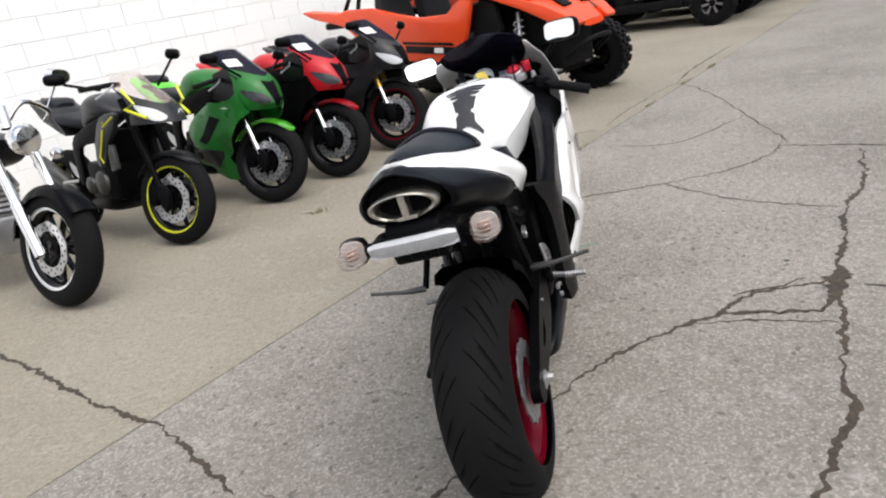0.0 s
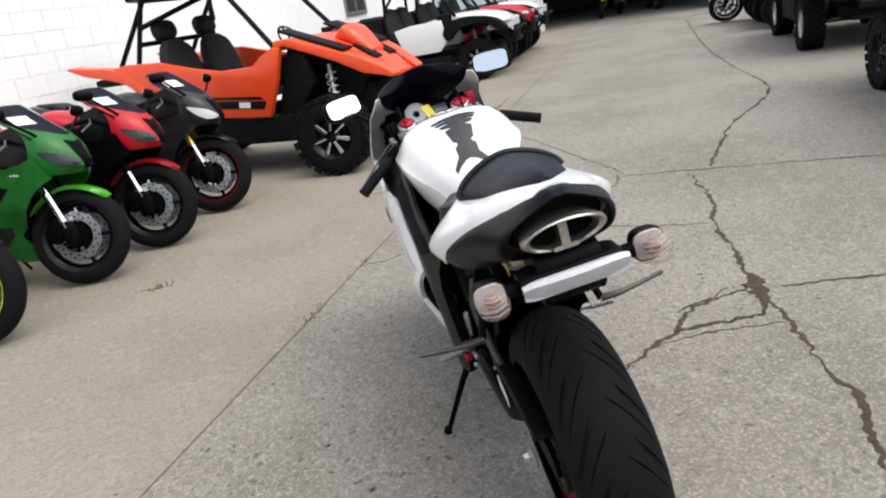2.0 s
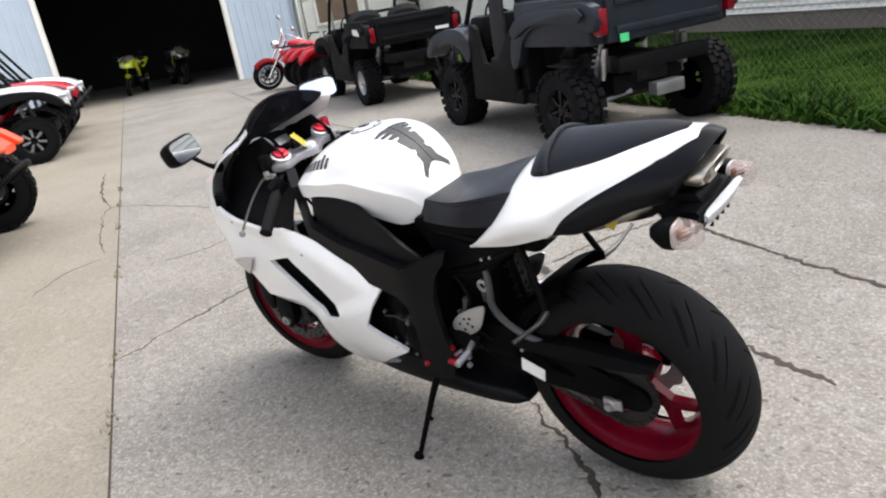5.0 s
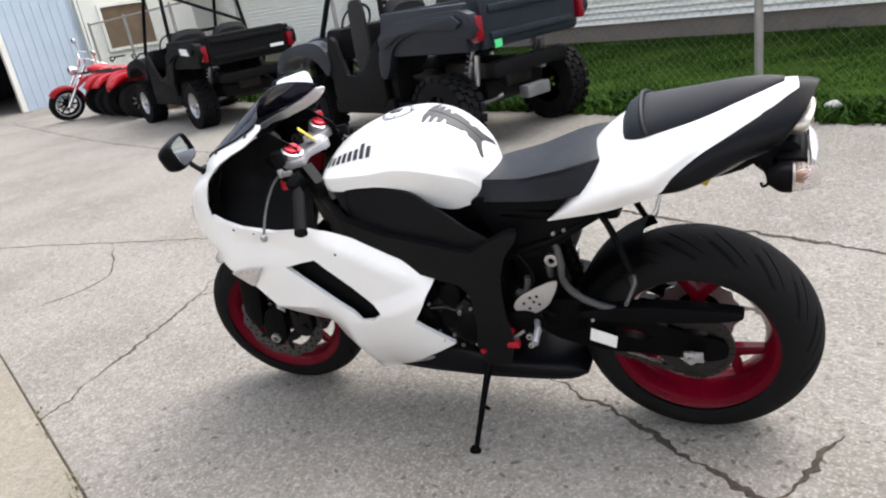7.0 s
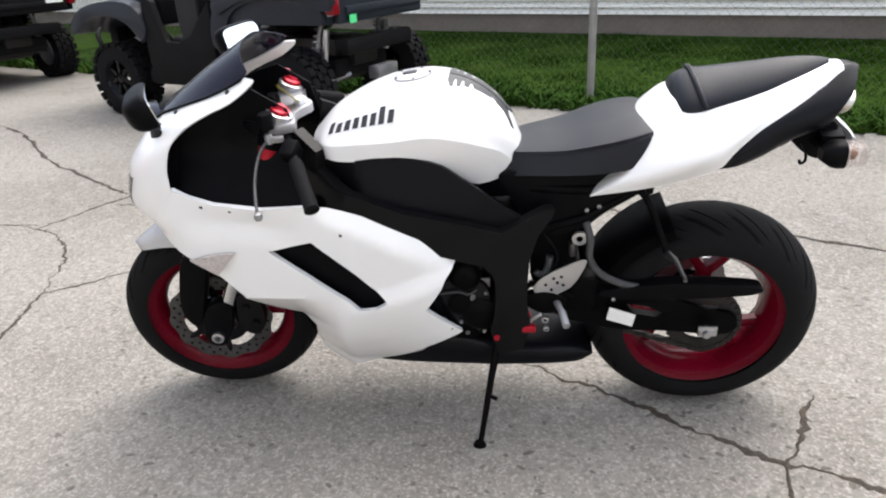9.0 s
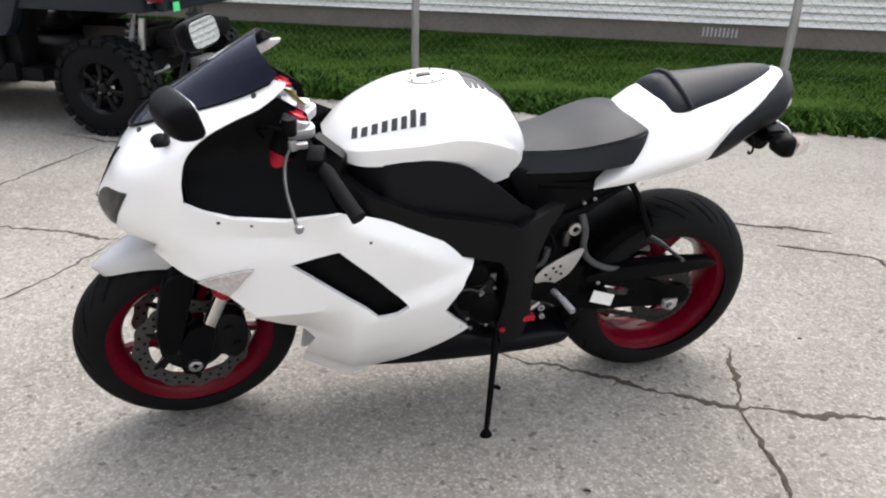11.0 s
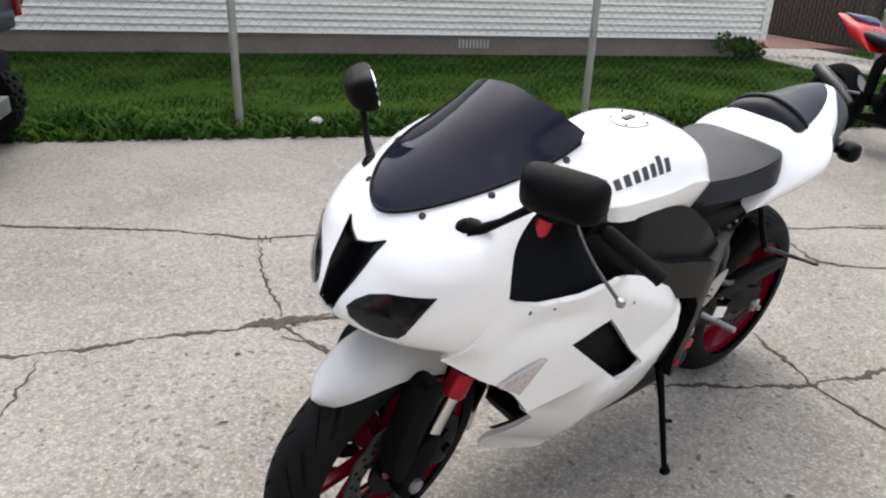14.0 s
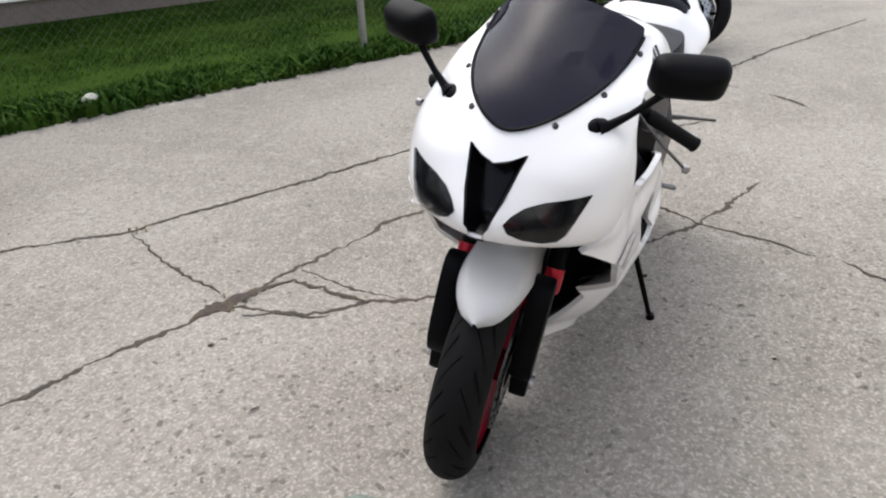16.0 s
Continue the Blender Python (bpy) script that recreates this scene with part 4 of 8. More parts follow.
for s, _ in SIDES:
    f = shell(FAIR, lambda x, z: side_depth(x, z) - 0.012, -0.014, 0.014, WINDOW)
    fair = part("side_fairing", f if s > 0 else mirrored(f), WHITE, bike, "white side fairing with an open slot", angle=25)
    # Added black liner puts the open interior's shade behind the front edge.
    liner = shell([(1.195, 0.515), (1.130, 0.445), (1.046, 0.362), (1.064, 0.27), (1.076, 0.215), (0.98, 0.205), (0.90, 0.28), (0.93, 0.42), (1.05, 0.47)], lambda x, z: side_depth(x, z) - 0.034, -0.004, 0.03)
    part("dark_liner", liner if s > 0 else mirrored(liner), BLACK, fair, "black liner standing for the fairing's dark interior")
    inner = shell([(1.30, 0.61), (1.13, 0.68), (0.99, 0.70), (0.80, 0.58), (0.80, 0.45), (0.95, 0.38), (1.10, 0.48)], lambda x, z: side_depth(x, z) - 0.035, -0.004, 0.05)
    part("inner_panel", inner if s > 0 else mirrored(inner), BLACK, fair)
    cock = shell([(1.365, 0.71), (1.37, 0.79), (1.37, 0.85), (1.335, 0.92), (1.28, 0.962), (1.20, 0.995), (1.14, 1.012), (1.06, 0.96), (1.02, 0.78), (0.98, 0.70), (1.10, 0.69), (1.25, 0.70)], lambda x, z: min(0.232, 0.108 + 0.80 * max(0, 0.86 - z) + 0.22 * max(0, x - 1.22)), -0.004, 0.03)
    part("cockpit_panel", cock if s > 0 else mirrored(cock), BLACK, fair, "black inner cockpit panel")
    sig = shell([(1.330, 0.620), (1.30, 0.628), (1.255, 0.636), (1.205, 0.641), (1.225, 0.62), (1.245, 0.595), (1.266, 0.574), (1.295, 0.596)], lambda x, z: side_depth(x, z) + 0.006, -0.008, 0.03)
    part("front_indicator", sig if s > 0 else mirrored(sig), SIGNAL, fair, "pale clear front indicator lens")
    for x, z in ((0.932, 0.685), (1.20, 0.752), (0.68, 0.37)):
        part("screw", move(lathe([(0.0005, 0.002), (0.004, 0.0015), (0.0045, 0.0), (0.0045, -0.004)], 10, "y"), Matrix.Translation((x, s * (side_depth(x, z) + 0.001) - (0.004 if s < 0 else 0), z))), GREY, fair)

part("fairing_screw", move(lathe([(0.0005, 0.003), (0.005, 0.002), (0.006, -0.002)], 10, "y"), Matrix.Translation((1.27, side_depth(1.27, 0.765), 0.765))), GREY, bike)
pan = part("belly_pan", loft([(0.292, 0.205, 0.214, 0.100), (0.335, 0.188, 0.246, 0.124), (0.53, 0.177, 0.258, 0.134), (0.66, 0.177, 0.300, 0.140), (0.84, 0.174, 0.290, 0.128), (0.95, 0.180, 0.240, 0.104), (1.0, 0.20, 0.22, 0.07)], 24, 24, 5, 5), COVER, bike, "black belly pan")
for s, _ in SIDES:
    # Pale plate stands for bright ground seen through an opening in the pan.
    part("vent", plate(curve2([(0.885, 0.214), (0.79, 0.236), (0.765, 0.252), (0.80, 0.256), (0.86, 0.234)], 3), 0.126 * s, 0.138 * s, 0.003), STEEL, pan, "pale plate standing in for a see-through slot")

# tank, seats, tail
TANK = [(0.492, 0.780, 0.846, 0.060), (0.515, 0.771, 0.890, 0.085), (0.545, 0.760, 0.934, 0.110), (0.59, 0.754, 0.976, 0.133), (0.65, 0.776, 1.003, 0.154), (0.72, 0.812, 1.016, 0.168), (0.79, 0.828, 1.011, 0.172), (0.86, 0.834, 0.986, 0.165), (0.92, 0.840, 0.954, 0.142), (0.975, 0.850, 0.918, 0.105), (1.005, 0.866, 0.896, 0.060)]
TAIL = [(0.338, 0.738, 0.750, 0.148), (0.29, 0.744, 0.805, 0.160), (0.25, 0.750, 0.852, 0.164), (0.19, 0.764, 0.918, 0.166), (0.14, 0.783, 0.948, 0.166), (0.09, 0.800, 0.962, 0.166), (0.045, 0.830, 0.970, 0.167), (0.0, 0.890, 0.980, 0.167), (-0.08, 0.953, 0.996, 0.160), (-0.13, 0.976, 1.006, 0.141), (-0.172, 0.992, 1.010, 0.102)]
TANKNET = [
    [(1.020, 0, 0.876), (1.020, 0.040, 0.872), (1.018, 0.066, 0.864), (1.015, 0.072, 0.856), (1.012, 0.074, 0.846)],
    [(0.960, 0, 0.934), (0.960, 0.088, 0.916), (0.962, 0.146, 0.886), (0.960, 0.156, 0.874), (0.955, 0.158, 0.846)],
    [(0.880, 0, 0.975), (0.880, 0.112, 0.955), (0.880, 0.172, 0.900), (0.880, 0.179, 0.886), (0.880, 0.174, 0.846)],
    [(0.800, 0, 0.998), (0.800, 0.122, 0.978), (0.800, 0.178, 0.908), (0.800, 0.185, 0.893), (0.808, 0.176, 0.848)],
    [(0.720, 0, 1.007), (0.720, 0.124, 0.985), (0.716, 0.178, 0.918), (0.718, 0.184, 0.900), (0.738, 0.170, 0.842)],
    [(0.640, 0, 0.995), (0.640, 0.119, 0.969), (0.645, 0.171, 0.908), (0.648, 0.176, 0.886), (0.672, 0.146, 0.792)],
    [(0.570, 0, 0.954), (0.570, 0.102, 0.929), (0.583, 0.144, 0.878), (0.588, 0.147, 0.858), (0.606, 0.116, 0.758)],
    [(0.520, 0, 0.894), (0.522, 0.080, 0.878), (0.538, 0.112, 0.846), (0.544, 0.115, 0.832), (0.560, 0.104, 0.762)],
    [(0.490, 0, 0.829), (0.496, 0.052, 0.822), (0.510, 0.082, 0.806), (0.515, 0.088, 0.796), (0.538, 0.092, 0.768)],
]
tank_at = surf(TANKNET)
tank = part("fuel_tank", skin(tank_at, 0, 8, -4, 4, 40, 48, 0.004), WHITE, bike, "white fuel tank with a creased flank", angle=50)
# side badge as plain slanted bars
for s in (1, -1):
    for i in range(8):
        a0 = 1.02 + i * 0.275 if s > 0 else 3.20 - i * 0.275
        d, top = 0.17 * s, 1.12 if i in (0, 6) else 1.24
        o = [(a0, 1.55), (a0 + d, 1.55), (a0 + d + 0.05, top), (a0 + 0.05, top)]
        part("badge_bar", patch([(a, s * b) for a, b in o], lifted(tank_at, 0.0012), 0.001, 0.1), GREY, tank, "" if i else "dark badge bars")
# tank pad: a spine with slit shoulders that narrows and flares to two points on the rear slope
for s in (1, -1):
    half = [(4.62, 0), (4.62, 0.30), (4.70, 0.52), (4.80, 0.50), (4.84, 0.22), (4.89, 0.22), (4.90, 0.47), (5.02, 0.44), (5.07, 0.19), (5.12, 0.19), (5.14, 0.40), (5.28, 0.36), (5.34, 0.18), (5.39, 0.18), (5.45, 0.33), (5.75, 0.30), (6.05, 0.28), (6.10, 0.20), (6.20, 0.20), (6.30, 0.30), (6.65, 0.32), (7.05, 0.62), (7.22, 0.60), (7.02, 0.38), (6.86, 0.14), (6.82, 0)]
    part("pad_half", patch([(a, s * b) for a, b in half], lifted(tank_at, 0.0018), 0.0012, (0.1, 0.15)), GREY, tank, "dark grey clawed tank pad")
CAPAT = Matrix.Translation((0.760, 0, 1.004)) @ pose(0, 0, 0, 0, 7, 0)
cap = part("filler_cap", move(lathe([(0.0005, 0.005), (0.030, 0.0045), (0.036, 0.003), (0.038, -0.004)], 32, "z"), CAPAT), WHITE, tank, "white round filler cap")
part("cap_ring", move(lathe([(0.038, 0.0), (0.040, 0.003), (0.049, 0.002), (0.050, -0.010)], 32, "z"), CAPAT), ALLOY, cap)
part("lock_flap", move(box(-0.012, 0.024, -0.009, 0.009, 0.004, 0.009, 0.003), CAPAT), GREY, cap)
for k in range(5):
    q = 0.5 + k * 1.2566
    part("cap_bolt", move(lathe([(0.0005, 0.0055), (0.0028, 0.005), (0.0032, 0.001)], 8, "z"), CAPAT @ Matrix.Translation((0.0445 * math.cos(q), 0.0445 * math.sin(q), 0))), GREY, cap)

SEATNET = [
    [(0.545, 0, 0.828), (0.545, 0.062, 0.824), (0.545, 0.072, 0.818), (0.540, 0.098, 0.770)],
    [(0.480, 0, 0.838), (0.480, 0.086, 0.833), (0.480, 0.097, 0.826), (0.470, 0.130, 0.784)],
    [(0.390, 0, 0.852), (0.390, 0.110, 0.846), (0.390, 0.124, 0.837), (0.385, 0.150, 0.792)],
    [(0.310, 0, 0.878), (0.310, 0.128, 0.868), (0.308, 0.143, 0.857), (0.302, 0.160, 0.800)],
    [(0.240, 0, 0.896), (0.240, 0.128, 0.885), (0.236, 0.145, 0.872), (0.232, 0.158, 0.812)],
    [(0.195, 0, 0.899), (0.190, 0.104, 0.890), (0.186, 0.122, 0.880), (0.184, 0.136, 0.836)],
    [(0.170, 0, 0.880), (0.165, 0.080, 0.872), (0.162, 0.092, 0.864), (0.165, 0.106, 0.836)],
]
seat = part("rider_seat", skin(surf(SEATNET), 0, 6, -3, 3, 24, 30, 0.006), SEAT, bike, "black vinyl rider seat with a stitched edge", angle=50)
for s in (1, -1):
    part("seam", tube([surf(SEATNET)(k * 0.2, 2.0 * s) for k in range(2, 29)], 0.0018, 6), SEAT, seat)
pad = part("pillion_seat", loft([(0.140, 0.885, 0.955, 0.070), (0.128, 0.880, 0.980, 0.106), (0.095, 0.880, 0.996, 0.118), (0.05, 0.886, 1.001, 0.108), (-0.043, 0.906, 1.010, 0.089), (-0.118, 0.932, 1.018, 0.069), (-0.18, 0.968, 1.019, 0.038), (-0.212, 0.998, 1.014, 0.012)], 30, 40, 1.5, 3), SEAT, bike, "black vinyl pillion seat pad", angle=60)
band = []
for i in range(25):
    q = math.pi * i / 24
    band.append((0.074 + 0.022 * math.sin(q), 0.116 * math.copysign(abs(math.cos(q)) ** 1.25, math.cos(q)), 0.940 + 0.059 * math.sin(q) ** 1.25))
part("seat_band", tube(band, 0.0065, 8), SEAT, pad, "rolled strap across the pillion pad")
TAILNET = [
    [(0.262, 0, 0.830), (0.300, 0.090, 0.760), (0.325, 0.144, 0.739), (0.326, 0.148, 0.737), (0.324, 0.146, 0.735)],
    [(0.236, 0, 0.868), (0.250, 0.100, 0.815), (0.262, 0.158, 0.787), (0.258, 0.168, 0.772), (0.254, 0.162, 0.753)],
    [(0.212, 0, 0.900), (0.208, 0.100, 0.872), (0.198, 0.158, 0.843), (0.186, 0.190, 0.810), (0.172, 0.170, 0.771)],
    [(0.178, 0, 0.930), (0.174, 0.090, 0.912), (0.160, 0.142, 0.882), (0.126, 0.204, 0.842), (0.096, 0.181, 0.799)],
    [(0.132, 0, 0.950), (0.130, 0.080, 0.944), (0.112, 0.128, 0.920), (0.070, 0.203, 0.868), (0.044, 0.186, 0.822)],
    [(0.050, 0, 0.952), (0.050, 0.070, 0.950), (0.048, 0.112, 0.936), (0.015, 0.180, 0.898), (0.012, 0.180, 0.860)],
    [(-0.043, 0, 0.972), (-0.043, 0.055, 0.970), (-0.043, 0.090, 0.959), (-0.050, 0.134, 0.930), (-0.042, 0.152, 0.898)],
    [(-0.118, 0, 0.990), (-0.118, 0.040, 0.989), (-0.118, 0.070, 0.981), (-0.118, 0.103, 0.959), (-0.114, 0.120, 0.935)],
    [(-0.189, 0, 1.004), (-0.189, 0.020, 1.003), (-0.189, 0.038, 0.999), (-0.186, 0.062, 0.985), (-0.184, 0.076, 0.968)],
    [(-0.238, 0, 1.008), (-0.238, 0.008, 1.007), (-0.239, 0.016, 1.006), (-0.240, 0.026, 1.002), (-0.240, 0.034, 0.996)],
]
tail_at = surf(TAILNET)
part("tail_fairing", skin(tail_at, 0, 9, -4, 4, 45, 48, 0.004), WHITE, bike, "white tail fairing tapering to a point", angle=50)
UNDERNET = [
    [(0.060, 0, 0.800), (0.055, 0.090, 0.800), (0.050, 0.150, 0.806), (0.046, 0.176, 0.818), (0.030, 0.172, 0.850), (0.030, 0, 0.900)],
    [(0.000, 0, 0.800), (0.000, 0.095, 0.802), (0.000, 0.155, 0.812), (0.000, 0.176, 0.838), (-0.010, 0.158, 0.880), (-0.010, 0, 0.930)],
    [(-0.060, 0, 0.822), (-0.060, 0.092, 0.824), (-0.060, 0.146, 0.836), (-0.062, 0.158, 0.868), (-0.070, 0.132, 0.916), (-0.070, 0, 0.950)],
    [(-0.120, 0, 0.852), (-0.120, 0.088, 0.854), (-0.120, 0.130, 0.866), (-0.122, 0.138, 0.900), (-0.125, 0.108, 0.942), (-0.125, 0, 0.965)],
    [(-0.180, 0, 0.868), (-0.180, 0.080, 0.871), (-0.182, 0.114, 0.886), (-0.186, 0.116, 0.926), (-0.186, 0.070, 0.972), (-0.186, 0, 0.990)],
    [(-0.206, 0, 0.874), (-0.206, 0.070, 0.878), (-0.208, 0.104, 0.895), (-0.226, 0.100, 0.942), (-0.242, 0.030, 0.998), (-0.244, 0, 1.004)],
    [(-0.212, 0, 0.880), (-0.212, 0.066, 0.885), (-0.218, 0.094, 0.906), (-0.250, 0.082, 0.956), (-0.276, 0.020, 0.994), (-0.280, 0, 0.998)],
]
under = part("under_tail", skin(surf(UNDERNET), 0, 6, -5, 5, 24, 44, 0.004), COVER, bike, "black under-tail cowl", angle=50)
part("tail_back", loft([(-0.150, 0.878, 0.985, 0.100), (-0.205, 0.882, 0.985, 0.088), (-0.216, 0.886, 0.975, 0.080)], 8, 24, 2.4, 2.4), BLACK, under)
# twin exhaust tips in one oval mouth
oval = bmesh.new()
loops = []
for x, k in ((-0.165, 0.90), (-0.215, 1.0), (-0.248, 1.06), (-0.257, 1.02), (-0.259, 0.95), (-0.255, 0.86), (-0.21, 0.82)):
    loops.append([(x - 0.016 * math.sin(q), 0.074 * k * math.cos(q), 0.921 + 0.032 * k * math.sin(q)) for q in (2 * math.pi * i / 40 for i in range(40))])
rings(oval, loops, caps=False)
ex = part("exhaust_tip", oval, EXHAUST, bike, "oval twin stainless exhaust outlet under the tail")
part("divider", join(box(-0.252, -0.20, -0.009, 0.009, 0.893, 0.949, 0.006), box(-0.250, -0.22, -0.024, 0.024, 0.890, 0.899, 0.004), box(-0.250, -0.22, -0.024, 0.024, 0.943, 0.952, 0.004)), EXHAUST, ex)
# Black disc puts the shade deep in the outlet into colour.
part("exhaust_throat", move(lathe([(0.0005, 0), (0.036, 0), (0.036, 0.01)], 24, "x"), Matrix.Translation((-0.222, 0, 0.921)) @ Matrix.Diagonal((1, 1.8, 0.80, 1))), HOLLOWSHADE, ex)
part("plate_bracket", plate(curve2([(-0.13, 0.87), (-0.225, 0.885), (-0.25, 0.85), (-0.235, 0.795), (-0.20, 0.79), (-0.15, 0.83)], 4), -0.06, 0.06, 0.012), BLACK, bike)
def lamp_bar(x0, x1, half, h, bow):
    bm = bmesh.new()
    loops = []
    for y in np.linspace(-half, half, 13):
        c = abs(y) / half
        xo = x0 + bow * c * c
        hh = h * (1 - 0.25 * max(0, c - 0.8) / 0.2)
        loops.append([(x1, y, 0.842 + hh), (xo + 0.006, y, 0.842 + hh), (xo, y, 0.842 + hh * 0.6), (xo + 0.010, y, 0.842 - hh * 0.7), (xo + 0.016, y, 0.842 - hh), (x1, y, 0.842 - hh)])
    rings(bm, loops)
    return bm


lamp = part("tail_light", lamp_bar(-0.262, -0.20, 0.094, 0.021, 0.008), BLACK, bike, "slim tail light in a black housing", angle=30)
part("lens", lamp_bar(-0.282, -0.266, 0.098, 0.019, 0.008), WHITELENS, lamp, "pale ribbed tail light lens", angle=30)
for k in range(4):
    part("clip", box(-0.262, -0.255, -0.045 + 0.03 * k, -0.041 + 0.03 * k, 0.806, 0.824), BLACK, lamp)
for s, _ in SIDES:
    stalk = part("rear_indicator", tube([(-0.20, 0.05 * s, 0.835), (-0.215, 0.10 * s, 0.835), (-0.22, 0.125 * s, 0.835)], [0.014, 0.012, 0.016], 12), BLACK, bike)
    at = Matrix.Translation((0, 0.150 * s, 0.003))
    part("housing", move(loft([(-0.228, 0.804, 0.866, 0.031), (-0.205, 0.806, 0.864, 0.030), (-0.180, 0.822, 0.850, 0.016)], 8, 20, 3, 3), at), BLACK, stalk)
    part("reflector", move(loft([(-0.233, 0.809, 0.861, 0.028), (-0.229, 0.807, 0.863, 0.029)], 1, 20, 3, 3), at), SIGNAL, stalk, "pale ribbed reflector")
    part("bulb", move(loft([(-0.256, 0.829, 0.843, 0.010), (-0.248, 0.822, 0.849, 0.015), (-0.234, 0.824, 0.847, 0.013)], 6, 14), at), AMBER, stalk, "amber bulb")
    part("lens", move(loft([(-0.280, 0.820, 0.852, 0.016), (-0.272, 0.811, 0.860, 0.025), (-0.252, 0.806, 0.864, 0.030), (-0.230, 0.804, 0.866, 0.032)], 8, 10, 2.6, 2.6), at), CLEAR, stalk, "clear indicator lens")
    for k in range(5):
        z = 0.816 + 0.0095 * k
        part("lens_rib", move(tube([(-0.250, -0.024, z), (-0.266, 0, z), (-0.250, 0.024, z)], 0.0011, 6), at), SIGNAL, stalk)

# pipes, strap and hook under the tail
pipe = part("tail_pipe", tube(curve2([(0.20, 0.035, 0.735), (0.10, 0.045, 0.775), (0.00, 0.050, 0.800), (-0.10, 0.045, 0.845), (-0.18, 0.03, 0.90)], 5, False), 0.026, 14), EXHAUST, bike, "bright exhaust pipe under the tail")
part("heat_sticker", move(box(-0.028, 0.028, -0.014, 0.014, -0.001, 0.001), Matrix.Translation((-0.03, 0.077, 0.812)) @ pose(0, 0, 0, 90, -25, 0)), YELLOW, pipe, "small yellow sticker", False)
for s, _ in SIDES:
    part("plate_hook", tube(curve2([(-0.165, 0.075 * s, 0.835), (-0.178, 0.076 * s, 0.812), (-0.180, 0.078 * s, 0.790), (-0.170, 0.079 * s, 0.784), (-0.166, 0.079 * s, 0.793)], 4, False), 0.0035, 6), BLACK, bike)
part("mudguard_tongue", plate(curve2([(0.14, 0.80), (0.06, 0.81), (-0.06, 0.83), (-0.15, 0.845), (-0.13, 0.815), (-0.02, 0.785), (0.10, 0.765)], 3), -0.05, 0.05, 0.004), BLACK, bike)

# frame, engine, swingarm
SPAR = [(1.03, 0.91), (1.05, 0.84), (1.0, 0.75), (0.90, 0.675), (0.78, 0.625), (0.677, 0.600), (0.629, 0.587), (0.588, 0.576), (0.569, 0.552), (0.561, 0.509), (0.566, 0.431), (0.575, 0.36), (0.56, 0.29), (0.50, 0.29), (0.478, 0.36), (0.488, 0.442), (0.488, 0.502), (0.482, 0.580), (0.461, 0.645), (0.428, 0.688), (0.420, 0.712), (0.440, 0.714), (0.495, 0.693), (0.549, 0.670), (0.618, 0.690), (0.696, 0.708), (0.776, 0.724), (0.855, 0.756), (0.934, 0.792), (0.975, 0.82), (0.97, 0.87)]
for s, _ in SIDES:
    b = shell(SPAR, lambda x, z: 0.186 - 0.10 * max(0, x - 0.90) / 0.15 - 0.035 * max(0, 0.55 - x) / 0.1 - 0.05 * max(0, 0.60 - z), -0.03, 0.03)
    fr = part("frame_spar", b if s > 0 else mirrored(b), SPARBLACK, bike, "black alloy frame spar", angle=30)
    b = shell(curve2([(0.975, 0.82), (0.934, 0.788), (0.855, 0.752), (0.776, 0.720), (0.696, 0.703), (0.618, 0.685), (0.552, 0.666), (0.493, 0.690), (0.54, 0.728), (0.592, 0.772), (0.640, 0.806), (0.693, 0.838), (0.783, 0.857), (0.87, 0.852)], 4), lambda x, z: 0.178 - 0.10 * max(0, z - 0.74) - 0.10 * max(0, 0.60 - x) - 0.08 * max(0, x - 0.88) / 0.1, -0.012, 0.03)
    part("frame_cover", b if s > 0 else mirrored(b), COVER, fr, "matt black frame cover")
    for x, z, r in ((0.435, 0.699, 0.006), (0.495, 0.44, 0.006), (0.51, 0.356, 0.007)):
        part("bolt", move(lathe([(0.0005, 0.006), (r * 0.6, 0.006), (r, 0.003), (r, -0.006)], 12, "y"), Matrix.Translation((x, (0.149 if z > 0.6 else 0.166) * s, z)) @ Matrix.Diagonal((1, s, 1, 1))), ALLOY, fr)
    part("pivot_nut", move(lathe([(0.006, 0.002), (0.0065, 0.006), (0.010, 0.007), (0.013, 0.004), (0.0135, -0.008)], 18, "y"), Matrix.Translation((0.547, 0.172 * s, 0.420)) @ Matrix.Diagonal((1, s, 1, 1))), STEEL, fr, "hollow swingarm pivot nut")
    part("edge_weld", tube([(0.655, 0.187 * s, 0.668), (0.630, 0.188 * s, 0.690)], 0.003, 6), SPARBLACK, fr)
    sub = part("subframe_rail", tube([(0.47, 0.10 * s, 0.74), (0.33, 0.11 * s, 0.735), (0.18, 0.10 * s, 0.757), (0.05, 0.09 * s, 0.84)], 0.014, 10), FRAMEBLACK, bike)
    part("strut", tube([(0.46, 0.11 * s, 0.62), (0.33, 0.115 * s, 0.66), (0.20, 0.10 * s, 0.735)], 0.012, 10), FRAMEBLACK, sub)
    part("side_cover", plate(curve2([(0.55, 0.775), (0.46, 0.79), (0.30, 0.79), (0.21, 0.772), (0.20, 0.735), (0.28, 0.672), (0.34, 0.625), (0.42, 0.60), (0.48, 0.60), (0.50, 0.68)], 3), 0.088 * s, 0.112 * s, 0.006), BLACK, sub)
engine = part("engine", join(box(0.60, 0.98, -0.165, 0.165, 0.30, 0.55, 0.03), box(0.72, 0.95, -0.15, 0.15, 0.5, 0.72, 0.03), box(0.48, 0.70, -0.13, 0.13, 0.30, 0.66, 0.04)), FRAMEBLACK, bike, "black engine block")
